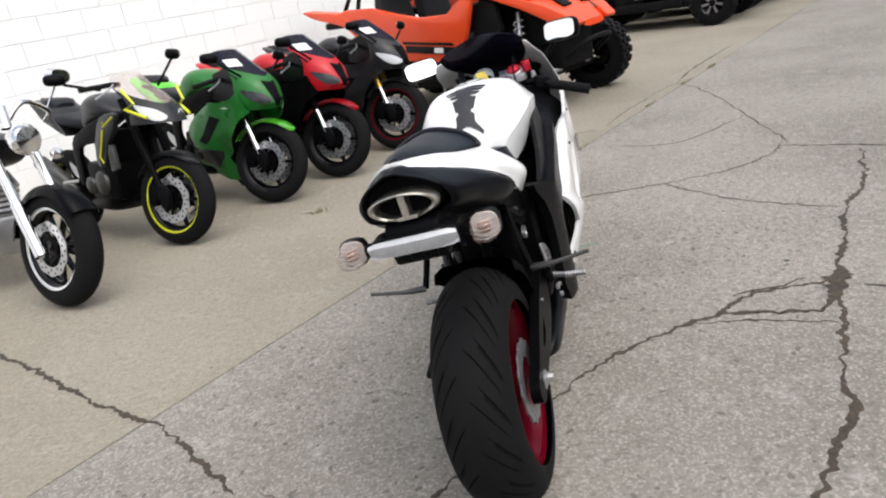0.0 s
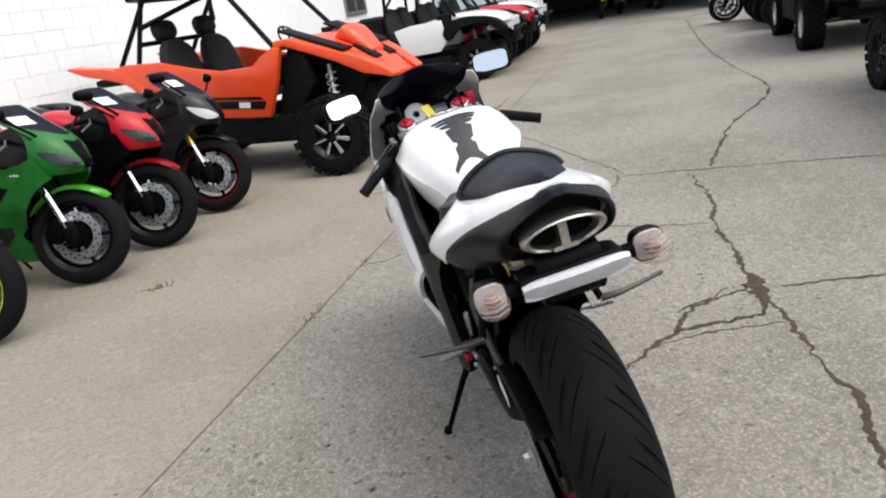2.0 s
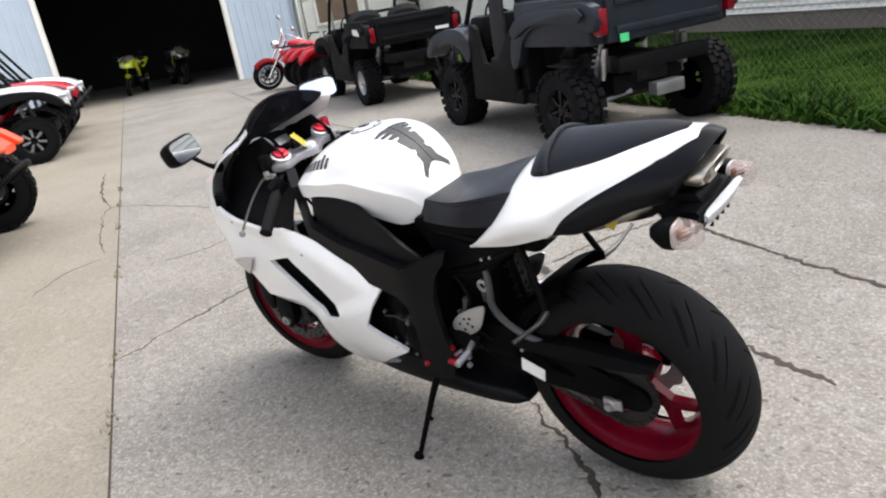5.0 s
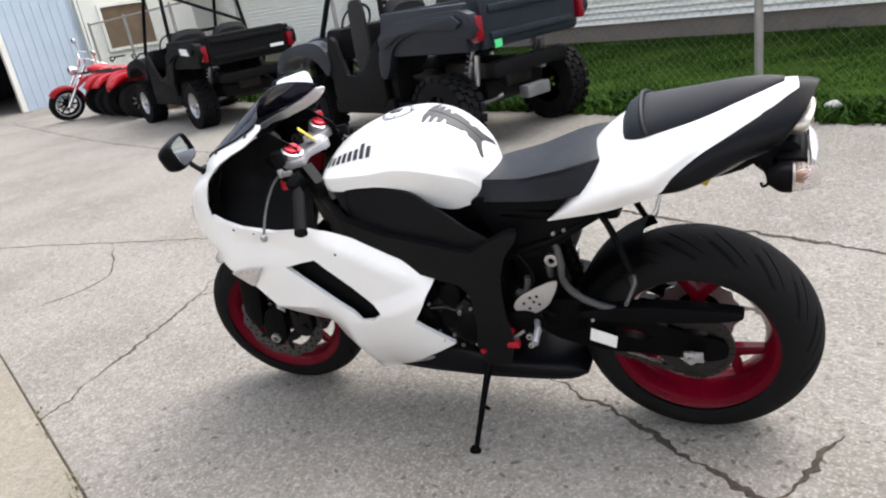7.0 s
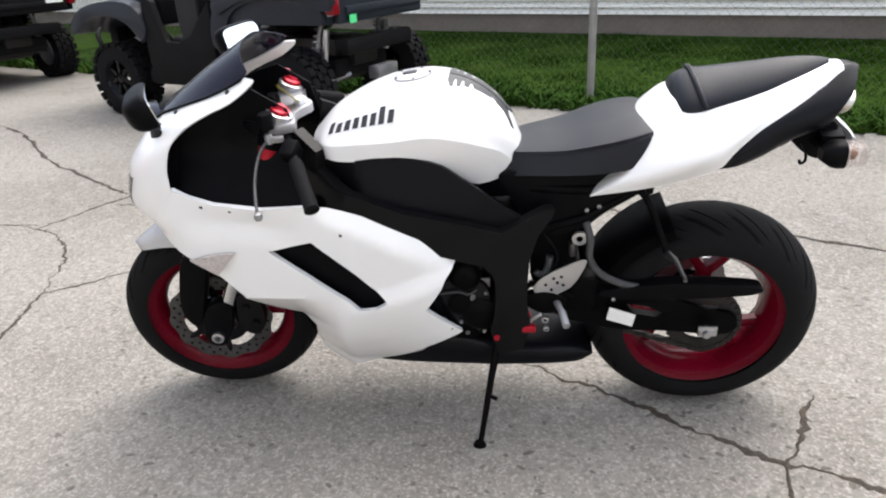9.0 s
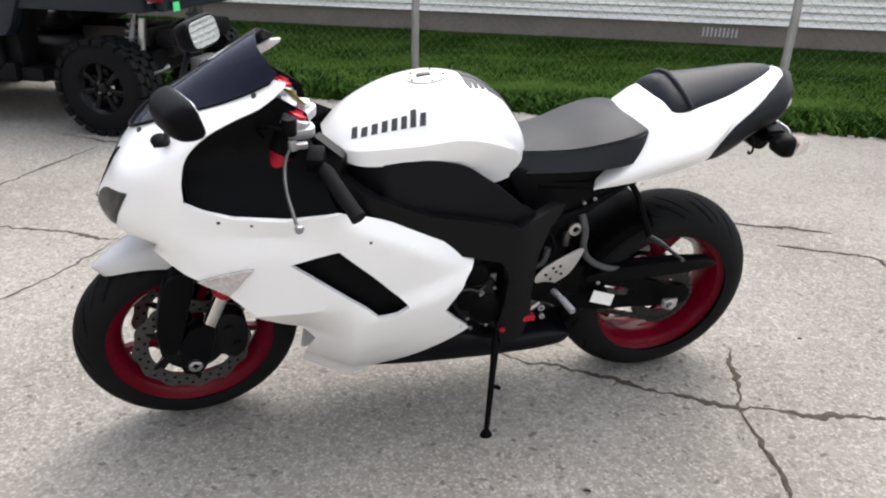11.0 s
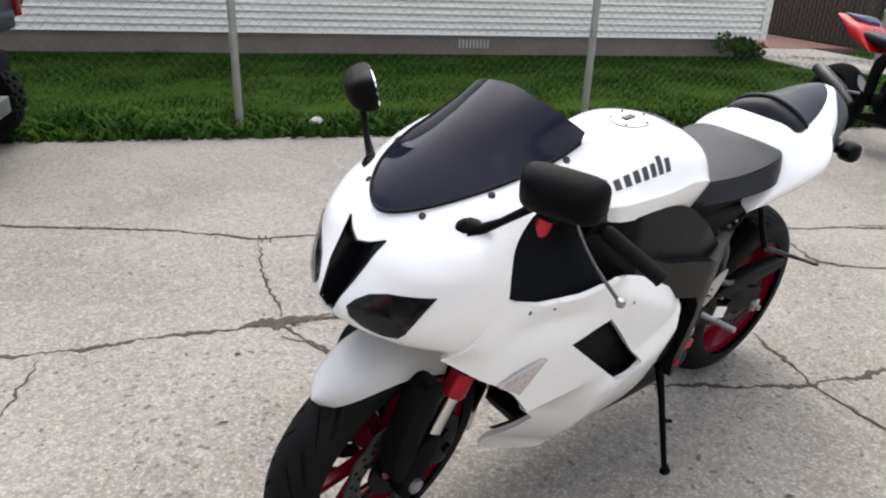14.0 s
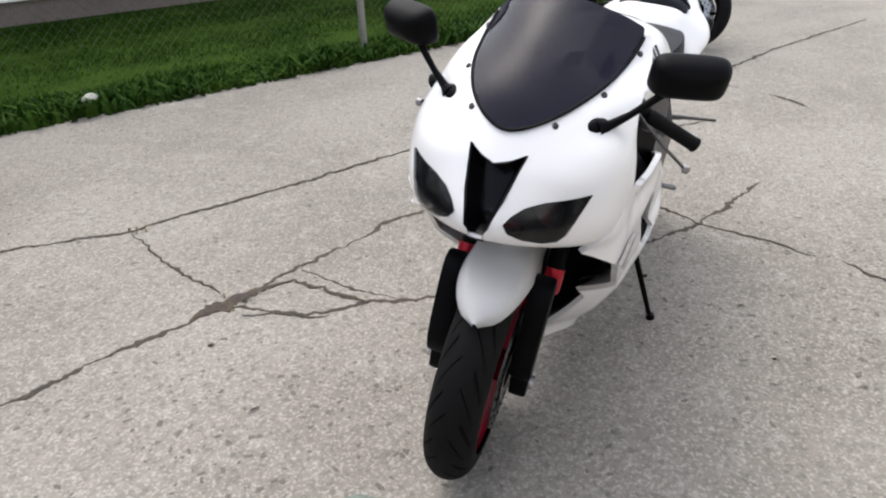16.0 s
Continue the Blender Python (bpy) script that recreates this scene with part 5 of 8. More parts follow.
for x, z, r, d in ((0.78, 0.42, 0.080, 0.022), (0.60, 0.40, 0.055, 0.02), (0.64, 0.52, 0.045, 0.02)):
    for s in (1, -1):
        part("engine_cover", move(lathe([(0.0005, 0.03), (r * 0.6, 0.03), (r * 0.92, 0.018), (r, 0.0), (r, -0.02)], 28, "y"), Matrix.Translation((x, 0.16 * s, z)) @ Matrix.Diagonal((1, s, 1, 1))), FRAMEBLACK, engine)
for s in (1, -1):
    case = part("clutch_case", move(plate(curve2([(0.70, 0.50), (0.63, 0.515), (0.585, 0.49), (0.572, 0.44), (0.585, 0.385), (0.64, 0.36), (0.71, 0.37), (0.75, 0.43)], 4), 0.150 * s, 0.176 * s, 0.010), Matrix.Identity(4)), GLOSSBLACK, engine, "black engine side case")
    for x, z in ((0.630, 0.505), (0.623, 0.452), (0.590, 0.398), (0.655, 0.375), (0.70, 0.385), (0.715, 0.48), (0.585, 0.470)):
        part("case_bolt", move(lathe([(0.0005, 0.006), (0.004, 0.006), (0.0055, 0.003), (0.0055, -0.006)], 8, "y"), Matrix.Translation((x, 0.176 * s, z)) @ Matrix.Diagonal((1, s, 1, 1))), STEEL, case)
    part("case_disc", move(lathe([(0.0005, 0.006), (0.026, 0.006), (0.034, 0.003), (0.036, -0.006)], 24, "y"), Matrix.Translation((0.655, 0.177 * s, 0.435)) @ Matrix.Diagonal((1, s, 1, 1))), FRAMEBLACK, case)
part("motor_plate", box(0.575, 0.606, 0.150, 0.160, 0.475, 0.503, 0.004), STEEL, engine, "small grey plate on the engine")
part("breather_hose", tube(curve2([(0.70, 0.15, 0.565), (0.65, 0.168, 0.555), (0.61, 0.165, 0.535), (0.585, 0.155, 0.56)], 6, False), 0.008, 8), RUBBER, engine)
part("sensor_wire", tube(curve2([(0.71, 0.185, 0.47), (0.66, 0.186, 0.478), (0.63, 0.182, 0.468), (0.60, 0.17, 0.485)], 6, False), 0.0025, 6), HOSE, engine)
part("radiator", box(0.99, 1.03, -0.17, 0.17, 0.42, 0.74, 0.008), FRAMEBLACK, bike, "dark radiator")
part("seat_base", box(0.16, 0.66, -0.085, 0.085, 0.70, 0.83, 0.02), BLACK, bike)
part("inner_mudguard", box(0.345, 0.47, -0.085, 0.085, 0.44, 0.70, 0.02), BLACK, bike)
part("airbox", box(0.60, 0.96, -0.11, 0.11, 0.70, 0.86, 0.03), BLACK, bike)
sw = part("swingarm", join(*[b for s in (1, -1) for b in (shell(curve2([(0.42, 0.47), (0.32, 0.455), (0.20, 0.430), (0.08, 0.395), (-0.01, 0.365), (-0.075, 0.350), (-0.088, 0.305), (-0.04, 0.282), (0.08, 0.293), (0.25, 0.302), (0.40, 0.35)], 3), lambda x, z, s=s: 0.100 * s, 0.028 * s, 0.04, [(0.21, 0.385), (0.15, 0.372), (0.10, 0.352), (0.13, 0.340), (0.19, 0.352)]), )], box(0.28, 0.42, -0.11, 0.11, 0.36, 0.47, 0.02)), FRAMEBLACK, bike, "black swingarm")
part("chain_guard", plate(curve2([(0.28, 0.445), (0.10, 0.468), (-0.10, 0.460), (-0.128, 0.446), (-0.09, 0.432), (0.06, 0.420), (0.25, 0.42)], 3), 0.085, 0.13, 0.004), BLACK, sw)
part("warning_label", plate([(0.265, 0.353), (0.258, 0.392), (0.188, 0.368), (0.195, 0.330)], 0.1285, 0.131), PAPER, sw, "white warning label", False)
for s in (1, -1):
    part("axle_nut", move(join(lathe([(0.0005, 0.024), (0.010, 0.024), (0.012, 0.012), (0.020, 0.010), (0.020, 0.0)], 6, "y"), box(-0.03, 0.02, -0.002, 0.006, -0.016, 0.016, 0.003)), Matrix.Translation((0, 0.128 * s, 0.317)) @ Matrix.Diagonal((1, s, 1, 1))), ALLOY, sw)
ch = bmesh.new()
cl = []
R0, R1 = 0.098, 0.04
for i in range(30):
    a = radians(90 + 180 * i / 29)
    cl.append((R0 * math.cos(a), 0.0815, 0.317 + R0 * math.sin(a)))
for i in range(1, 30):
    f = i / 30
    cl.append((0.45 * f, 0.0815, (0.317 - R0) * (1 - f) + (0.40 - R1) * f))
for i in range(14):
    a = radians(-90 + 180 * i / 13)
    cl.append((0.45 + R1 * math.cos(a), 0.0815, 0.40 + R1 * math.sin(a)))
for i in range(1, 30):
    f = 1 - i / 30
    cl.append((0.45 * f, 0.0815, (0.317 + R0) * (1 - f) + (0.40 + R1) * f))
for i, p in enumerate(cl):
    q = cl[(i + 1) % len(cl)]
    a = math.atan2(q[2] - p[2], q[0] - p[0])
    L = math.hypot(q[0] - p[0], q[2] - p[2])
    b = box(-0.001, L * 0.92, -0.008 + 0.003 * (i % 2), 0.008 - 0.003 * (i % 2), -0.007, 0.007)
    me_ = bpy.data.meshes.new("t")
    move(b, Matrix.Translation(p) @ Matrix.Rotation(-a, 4, "Y")).to_mesh(me_)
    b.free()
    ch.from_mesh(me_)
    bpy.data.meshes.remove(me_)
part("chain", ch, CHAIN, bike, "oily drive chain", False)
part("shock", join(tube([(0.34, 0, 0.62), (0.30, 0, 0.40)], 0.020, 14), tube([(0.335 - 0.0011 * i + 0.032 * 0, 0.036 * math.cos(i * 0.9), 0.61 - 0.0046 * i + 0.036 * math.sin(i * 0.9) * 0.15) for i in range(42)], 0.006, 6)), FRAMEBLACK, bike)
part("shock_hose", tube(curve2([(0.33, 0.11, 0.645), (0.318, 0.125, 0.60), (0.318, 0.13, 0.55), (0.29, 0.125, 0.50), (0.22, 0.12, 0.46), (0.12, 0.115, 0.44)], 6, False), 0.010, 10), HOSE, bike, "grey rubber hose")
# small hardware low on the frame
for x, y, z, r, m_ in ((0.345, 0.118, 0.60, 0.019, ALLOY), (0.47, 0.160, 0.36, 0.007, ALLOY), (0.53, 0.162, 0.33, 0.006, STEEL), (0.43, 0.158, 0.37, 0.010, ALLOY), (0.427, 0.165, 0.345, 0.008, ALLOY), (0.608, 0.165, 0.346, 0.006, STEEL), (0.595, 0.165, 0.335, 0.005, ALLOY), (0.64, 0.165, 0.33, 0.006, STEEL), (0.62, 0.182, 0.46, 0.006, STEEL), (0.68, 0.185, 0.36, 0.006, STEEL), (0.30, 0.116, 0.69, 0.005, ALLOY), (0.33, 0.116, 0.68, 0.005, ALLOY), (0.25, 0.131, 0.42, 0.005, ALLOY)):
    for s in (1, -1):
        part("bolt", move(lathe([(r * 0.45, 0.001), (r * 0.5, 0.004), (r, 0.003), (r, -0.006)], 14, "y"), Matrix.Translation((x, y * s, z)) @ Matrix.Diagonal((1, s, 1, 1))), m_, bike)
part("coolant_hose", tube(curve2([(0.456, 0.118, 0.50), (0.449, 0.12, 0.493), (0.435, 0.125, 0.497), (0.424, 0.122, 0.515), (0.419, 0.12, 0.548)], 6, False), 0.010, 10), HOSE, bike)
part("wiring", tube(curve2([(0.44, 0.115, 0.62), (0.40, 0.125, 0.55), (0.42, 0.13, 0.48), (0.36, 0.12, 0.42)], 6, False), 0.005, 8), BLACK, bike)
part("clutch_linkage", tube([(0.44, 0.165, 0.395), (0.50, 0.168, 0.352)], 0.005, 8), ALLOY, bike)
part("brake_reservoir", move(lathe([(0.0005, 0.02), (0.010, 0.02), (0.012, 0.016), (0.010, -0.02), (0.0005, -0.02)], 16, "z"), Matrix.Translation((0.36, 0.10, 0.560))), DISC, bike, "small grey reservoir")

# footrests, plates, stand
for s, _ in SIDES:
    hp = part("heel_plate", plate(curve2([(0.462, 0.468), (0.445, 0.445), (0.425, 0.440), (0.385, 0.460), (0.355, 0.487), (0.328, 0.544), (0.336, 0.558), (0.385, 0.537), (0.44, 0.502)], 4), 0.150 * s, 0.156 * s, 0.002), ALLOY, bike, "drilled alloy heel plate")
    for x, z in ((0.43, 0.482), (0.415, 0.467), (0.40, 0.489), (0.385, 0.482), (0.41, 0.502), (0.39, 0.507)):
        part("hole", move(lathe([(0.0005, 0.0), (0.0045, 0.0), (0.0045, -0.004)], 10, "y"), Matrix.Translation((x, (0.157 if s > 0 else -0.153) , z))), FRAMEBLACK, hp)
    pg = part("footpeg", tube([(0.40, 0.155 * s, 0.425), (0.39, 0.19 * s, 0.423)] + [(0.388 - 0.0006 * k, (0.192 + 0.0045 * k) * s, 0.422) for k in range(15)], [0.010, 0.008] + [0.0105 if k % 2 else 0.0082 for k in range(15)], 10), STEEL, bike, "ribbed steel footpeg")
    part("bracket", plate(curve2([(0.50, 0.44), (0.43, 0.46), (0.38, 0.44), (0.385, 0.41), (0.44, 0.39)], 3), 0.135 * s, 0.158 * s, 0.004), FRAMEBLACK, pg)
    rp = part("pillion_footrest", tube(curve2([(0.205, 0.105 * s, 0.735), (0.180, 0.120 * s, 0.70), (0.155, 0.132 * s, 0.64), (0.130, 0.150 * s, 0.575)], 4, False), 0.009, 10), FRAMEBLACK, bike)
    part("peg", tube([(0.130, 0.150 * s, 0.575), (0.118, 0.190 * s, 0.580), (0.116, 0.212 * s, 0.582), (0.117, 0.305 * s, 0.595)], [0.010, 0.008, 0.006, 0.005], 10), DISC, rp, "bare steel pillion peg")
part("gear_lever", join(tube([(0.47, 0.17, 0.40), (0.55, 0.18, 0.345), (0.56, 0.21, 0.345)], 0.008, 8), box(0.455, 0.535, 0.165, 0.185, 0.345, 0.365, 0.005)), RED, bike, "red anodised gear lever")
# stand: foot rests on the ground out to the left
part("kickstand", join(tube([(0.555, 0.155, 0.315), (0.575, 0.21, 0.22), (0.606, 0.296, 0.052)], [0.014, 0.010, 0.008], 12), move(lathe([(0.0005, 0.012), (0.009, 0.011), (0.014, 0.0), (0.014, -0.006), (0.0005, -0.006)], 16, "z"), Matrix.Translation((0.609, 0.303, 0.046)) @ pose(0, 0, 0, 7.4, 0, 0) @ Matrix.Diagonal((1.3, 1, 1, 1))), tube([(0.585, 0.24, 0.17), (0.56, 0.25, 0.165)], 0.006, 8)), FRAMEBLACK, bike, "black folding kickstand with a small foot")

# cockpit
top = part("triple_clamp", move(plate(curve2([(-0.045, 0.13), (0.02, 0.135), (0.035, 0.05), (0.05, 0.0), (0.035, -0.05), (0.02, -0.135), (-0.045, -0.13), (-0.04, -0.06), (-0.075, 0.0), (-0.04, 0.06)], 4), -0.012, 0.012, 0.004), FORKTURN @ Matrix.Translation((1.104, 0, 0.925)) @ pose(0, 0, 0, -90, 0, 0)), YOKE, bike, "grey alloy top yoke")
part("ignition", move(lathe([(0.0005, 0.03), (0.014, 0.03), (0.018, 0.02), (0.018, 0)], 20, "z"), FORKTURN @ Matrix.Translation((1.128, 0.0, 0.935))), GLOSSBLACK, top, "black ignition lock")
part("key_tag", move(box(-0.030, 0.030, -0.021, 0.021, -0.001, 0.001, 0.0008), FORKTURN @ Matrix.Translation((1.085, 0.015, 0.968)) @ pose(0, 0, 0, 10, -50, 20)), YELLOW, top, "yellow key tag")
part("steering_nut", move(lathe([(0.0005, 0.018), (0.016, 0.018), (0.018, 0.014), (0.018, 0)], 6, "z"), FORKTURN @ Matrix.Translation((1.060, 0, 0.932))), DIAL, top, "pale steering nut")
dash = part("instrument_panel", move(loft([(-0.03, -0.04, 0.04, 0.09), (0.0, -0.05, 0.05, 0.10), (0.035, -0.035, 0.035, 0.08)], 8, 28, 3, 3), Matrix.Translation((1.295, 0, 0.925)) @ pose(0, 0, 0, 0, 40, 0)), BLACK, bike, "black instrument cluster")
part("dial", move(join(lathe([(0.0005, 0.0), (0.036, 0.0), (0.040, -0.006), (0.042, 0.006)], 32, "x")), Matrix.Translation((1.266, 0.040, 0.945)) @ pose(0, 0, 0, 0, 40, 0) @ Matrix.Diagonal((-1, 1, 1, 1))), DIAL, dash, "pale round tachometer dial")
part("dial_hub", move(lathe([(0.0005, 0.003), (0.012, 0.003), (0.014, -0.003)], 20, "x"), Matrix.Translation((1.264, 0.040, 0.944)) @ pose(0, 0, 0, 0, 40, 0) @ Matrix.Diagonal((-1, 1, 1, 1))), BLACK, dash)
part("display", move(box(-0.003, 0.003, -0.028, 0.028, -0.016, 0.016, 0.002), Matrix.Translation((1.266, -0.05, 0.940)) @ pose(0, 0, 0, 0, 40, 0)), STEEL, dash)
for s, _ in SIDES:
    bar = part("clip_on_bar", move(tube([(1.085, 0.10 * s, 0.905), (1.075, 0.16 * s, 0.895), (1.010, 0.340 * s, 0.810)], 0.0115, 12), FORKTURN), FRAMEBLACK, bike)
    part("grip", move(tube([(1.057, 0.210 * s, 0.871), (1.053, 0.220 * s, 0.867), (1.013, 0.332 * s, 0.814), (1.010, 0.340 * s, 0.810)], [0.0155, 0.0175, 0.0175, 0.019], 14), FORKTURN), RUBBER, bar, "black rubber grip")
    part("bar_clamp", move(lathe([(0.024, -0.026), (0.036, -0.024), (0.037, 0.022), (0.024, 0.026)], 24, "z"), FORKTURN @ Matrix.Translation((1.36 - (0.895 - 0.375) * 0.456, 0.102 * s, 0.895)) @ pose(0, 0, 0, 0, -24, 0)), BLACK, bar, "black bar clamp")
    part("switch_gear", move(box(-0.02, 0.02, -0.024, 0.024, -0.022, 0.022, 0.008), FORKTURN @ Matrix.Translation((1.068, 0.182 * s, 0.885)) @ pose(0, 0, 0, -25 * s, 0, -20 * s)), BLACK, bar)
    part("lever", move(tube(curve2([(1.118, 0.165 * s, 0.915), (1.140, 0.195 * s, 0.892), (1.150, 0.25 * s, 0.850), (1.143, 0.315 * s, 0.803), (1.140, 0.325 * s, 0.796)], 4, False), 0.004, 8), FORKTURN), DISC if s > 0 else BLACK, bar, "dull steel lever" if s > 0 else "")
    part("lever_perch", move(join(lathe([(0.0005, 0.010), (0.008, 0.010), (0.010, 0.006), (0.010, -0.014)], 14, "z"), box(-0.035, 0.004, -0.008, 0.008, -0.012, 0.002, 0.003)), FORKTURN @ Matrix.Translation((1.118, 0.166 * s, 0.918))), STEEL, bar, "grey lever perch")
    part("lever_ball", move(lathe([(0.0005, 0.011), (0.008, 0.008), (0.011, 0.0), (0.008, -0.008), (0.0005, -0.011)], 12, "z"), FORKTURN @ Matrix.Translation((1.139, 0.327 * s, 0.795))), STEEL, bar)
    part("reservoir", move(lathe([(0.0005, 0.02), (0.016, 0.02), (0.018, 0.014), (0.016, -0.02), (0.0005, -0.02)], 16, "z"), FORKTURN @ Matrix.Translation((1.12, 0.15 * s, 0.955))), RED if s < 0 else BLACK, bar)
    # mirrors
    root = Vector((1.372, 0.160 * s, 0.924))
    tip = Vector((1.335, 0.262 * s, 1.006))
    mir = part("mirror", join(tube([root, root + Vector((-0.01, 0.02 * s, 0.008)), root.lerp(tip, 0.5) + Vector((0, 0, -0.008)), tip], [0.021, 0.010, 0.007, 0.008], 12), move(loft([(-0.034, -0.038, 0.038, 0.070), (-0.026, -0.041, 0.041, 0.074), (-0.006, -0.039, 0.039, 0.072), (0.012, -0.032, 0.032, 0.062), (0.024, -0.019, 0.019, 0.040), (0.028, -0.006, 0.006, 0.016)], 16, 32, 4.5, 4.5), Matrix.Translation(tip + Vector((-0.01, 0.040 * s, 0.028))) @ pose(0, 0, 0, 0, 15, 26 * s))), BLACK, bike, "black fairing-mounted mirror")
    part("mirror_foot", move(lathe([(0.0005, 0.012), (0.014, 0.011), (0.021, 0.005), (0.023, -0.004)], 20, "x"), Matrix.Translation(root) @ Vector((0.55, 0.75 * s, 0.40)).to_track_quat("X", "Z").to_matrix().to_4x4() @ Matrix.Diagonal((1, 1.35, 0.9, 1))), BLACK, mir)
    part("mirror_glass", move(loft([(-0.0365, -0.034, 0.034, 0.066), (-0.033, -0.034, 0.034, 0.066)], 1, 32, 4.5, 4.5), Matrix.Translation(tip + Vector((-0.01, 0.040 * s, 0.028))) @ pose(0, 0, 0, 0, 15, 26 * s)), MIRROR, mir, "mirror glass")
part("clutch_cable", tube(curve2([(1.10, 0.16, 0.94), (1.17, 0.12, 0.93), (1.12, 0.09, 0.86), (1.0, 0.10, 0.78)], 6, False), 0.005, 8), BLACK, bike)
part("brake_hose", tube(curve2([(1.12, -0.15, 0.94), (1.20, -0.10, 0.90), (1.26, -0.09, 0.72), (1.33, -0.08, 0.45)], 6, False), 0.005, 8), BLACK, bike)
part("brake_hose", tube(curve2([(1.19, -0.08, 0.90), (1.24, 0.05, 0.80), (1.29, 0.085, 0.62), (1.32, 0.085, 0.42)], 6, False), 0.005, 8), BLACK, bike)

# ---- the other motorcycles ----
def simple_wheel(name, parent, m, radius, section, half, rim_mat, rim_r, spokes=5, discs=1, stripe=None, label="", wide=0.007):
    section = (radius - rim_r - 0.004) / 1.178
    w = part(name, move(rim(rim_r, half * 0.75), m), rim_mat, parent, label)
    part("tyre", move(lathe([(radius - section + section * math.cos(a), half * math.sin(a)) for a in (-1.75 + 0.25 * i for i in range(15))], 72), m), RUBBER, w)
    part("hub", move(lathe([(0.01, -0.06), (0.04, -0.055), (0.034, 0), (0.04, 0.055), (0.01, 0.06)], 20), m), rim_mat, w)
    for i in range(spokes):
        part("spoke", move(spoke(0.03, rim_r - 0.02, 0.014, 0.011, 0.012, i * 2 * math.pi / spokes + 0.3), m), rim_mat, w)
    for s in ((1, -1) if discs == 2 else (-1,) if discs else ()):
        part("brake_disc", move(disc(0.100, 0.150, 0.003, 10), m @ Matrix.Translation((0, 0.06 * s, 0))), BRIGHTDISC, w, "bright drilled brake disc")
        # Holes are black plugs, their shade given as colour.
        part("dark_hole_plug", move(join(*[move(lathe([(0.0005, -0.0042), (0.007, -0.0042), (0.007, 0.0042), (0.0005, 0.0042)], 6), pose(rr * math.sin(q), 0, rr * math.cos(q))) for k in range(14) for q, rr in ((k * 0.4488, 0.116), (k * 0.4488 + 0.22, 0.135))]), m @ Matrix.Translation((0, 0.06 * s, 0))), HOLLOWSHADE, w, "", False)
        part("disc_carrier", move(join(disc(0.045, 0.07, 0.003), *[spoke(0.065, 0.105, 0.009, 0.008, 0.003, k * 1.0472) for k in range(6)]), m @ Matrix.Translation((0, 0.06 * s, 0))), FRAMEBLACK, w)
    if stripe:
        for s in (1, -1):
            part("rim_stripe", move(lathe([(rim_r - wide, 0), (rim_r + wide, 0), (rim_r + wide, 0.004), (rim_r - wide, 0.004)], 48, "y", True), m @ Matrix.Translation((0, s * (half * 0.75 + 0.005), 0))), stripe, w)
    return w


def nose_row(off=0.0):
    """The nose of the other sport bikes, slimmer than the white one's."""
    base = nose_at(off)

    def place(s, z):
        p = base(s, z)
        return Vector((p.x - 0.03 * abs(s), p.y * 0.70, p.z))
    return place


def row_edge(s):
    return 0.913 + 0.132 * (s * s + 0.002) ** 0.74


def row_depth(x, z):
    return side_depth(x, z) * 0.78


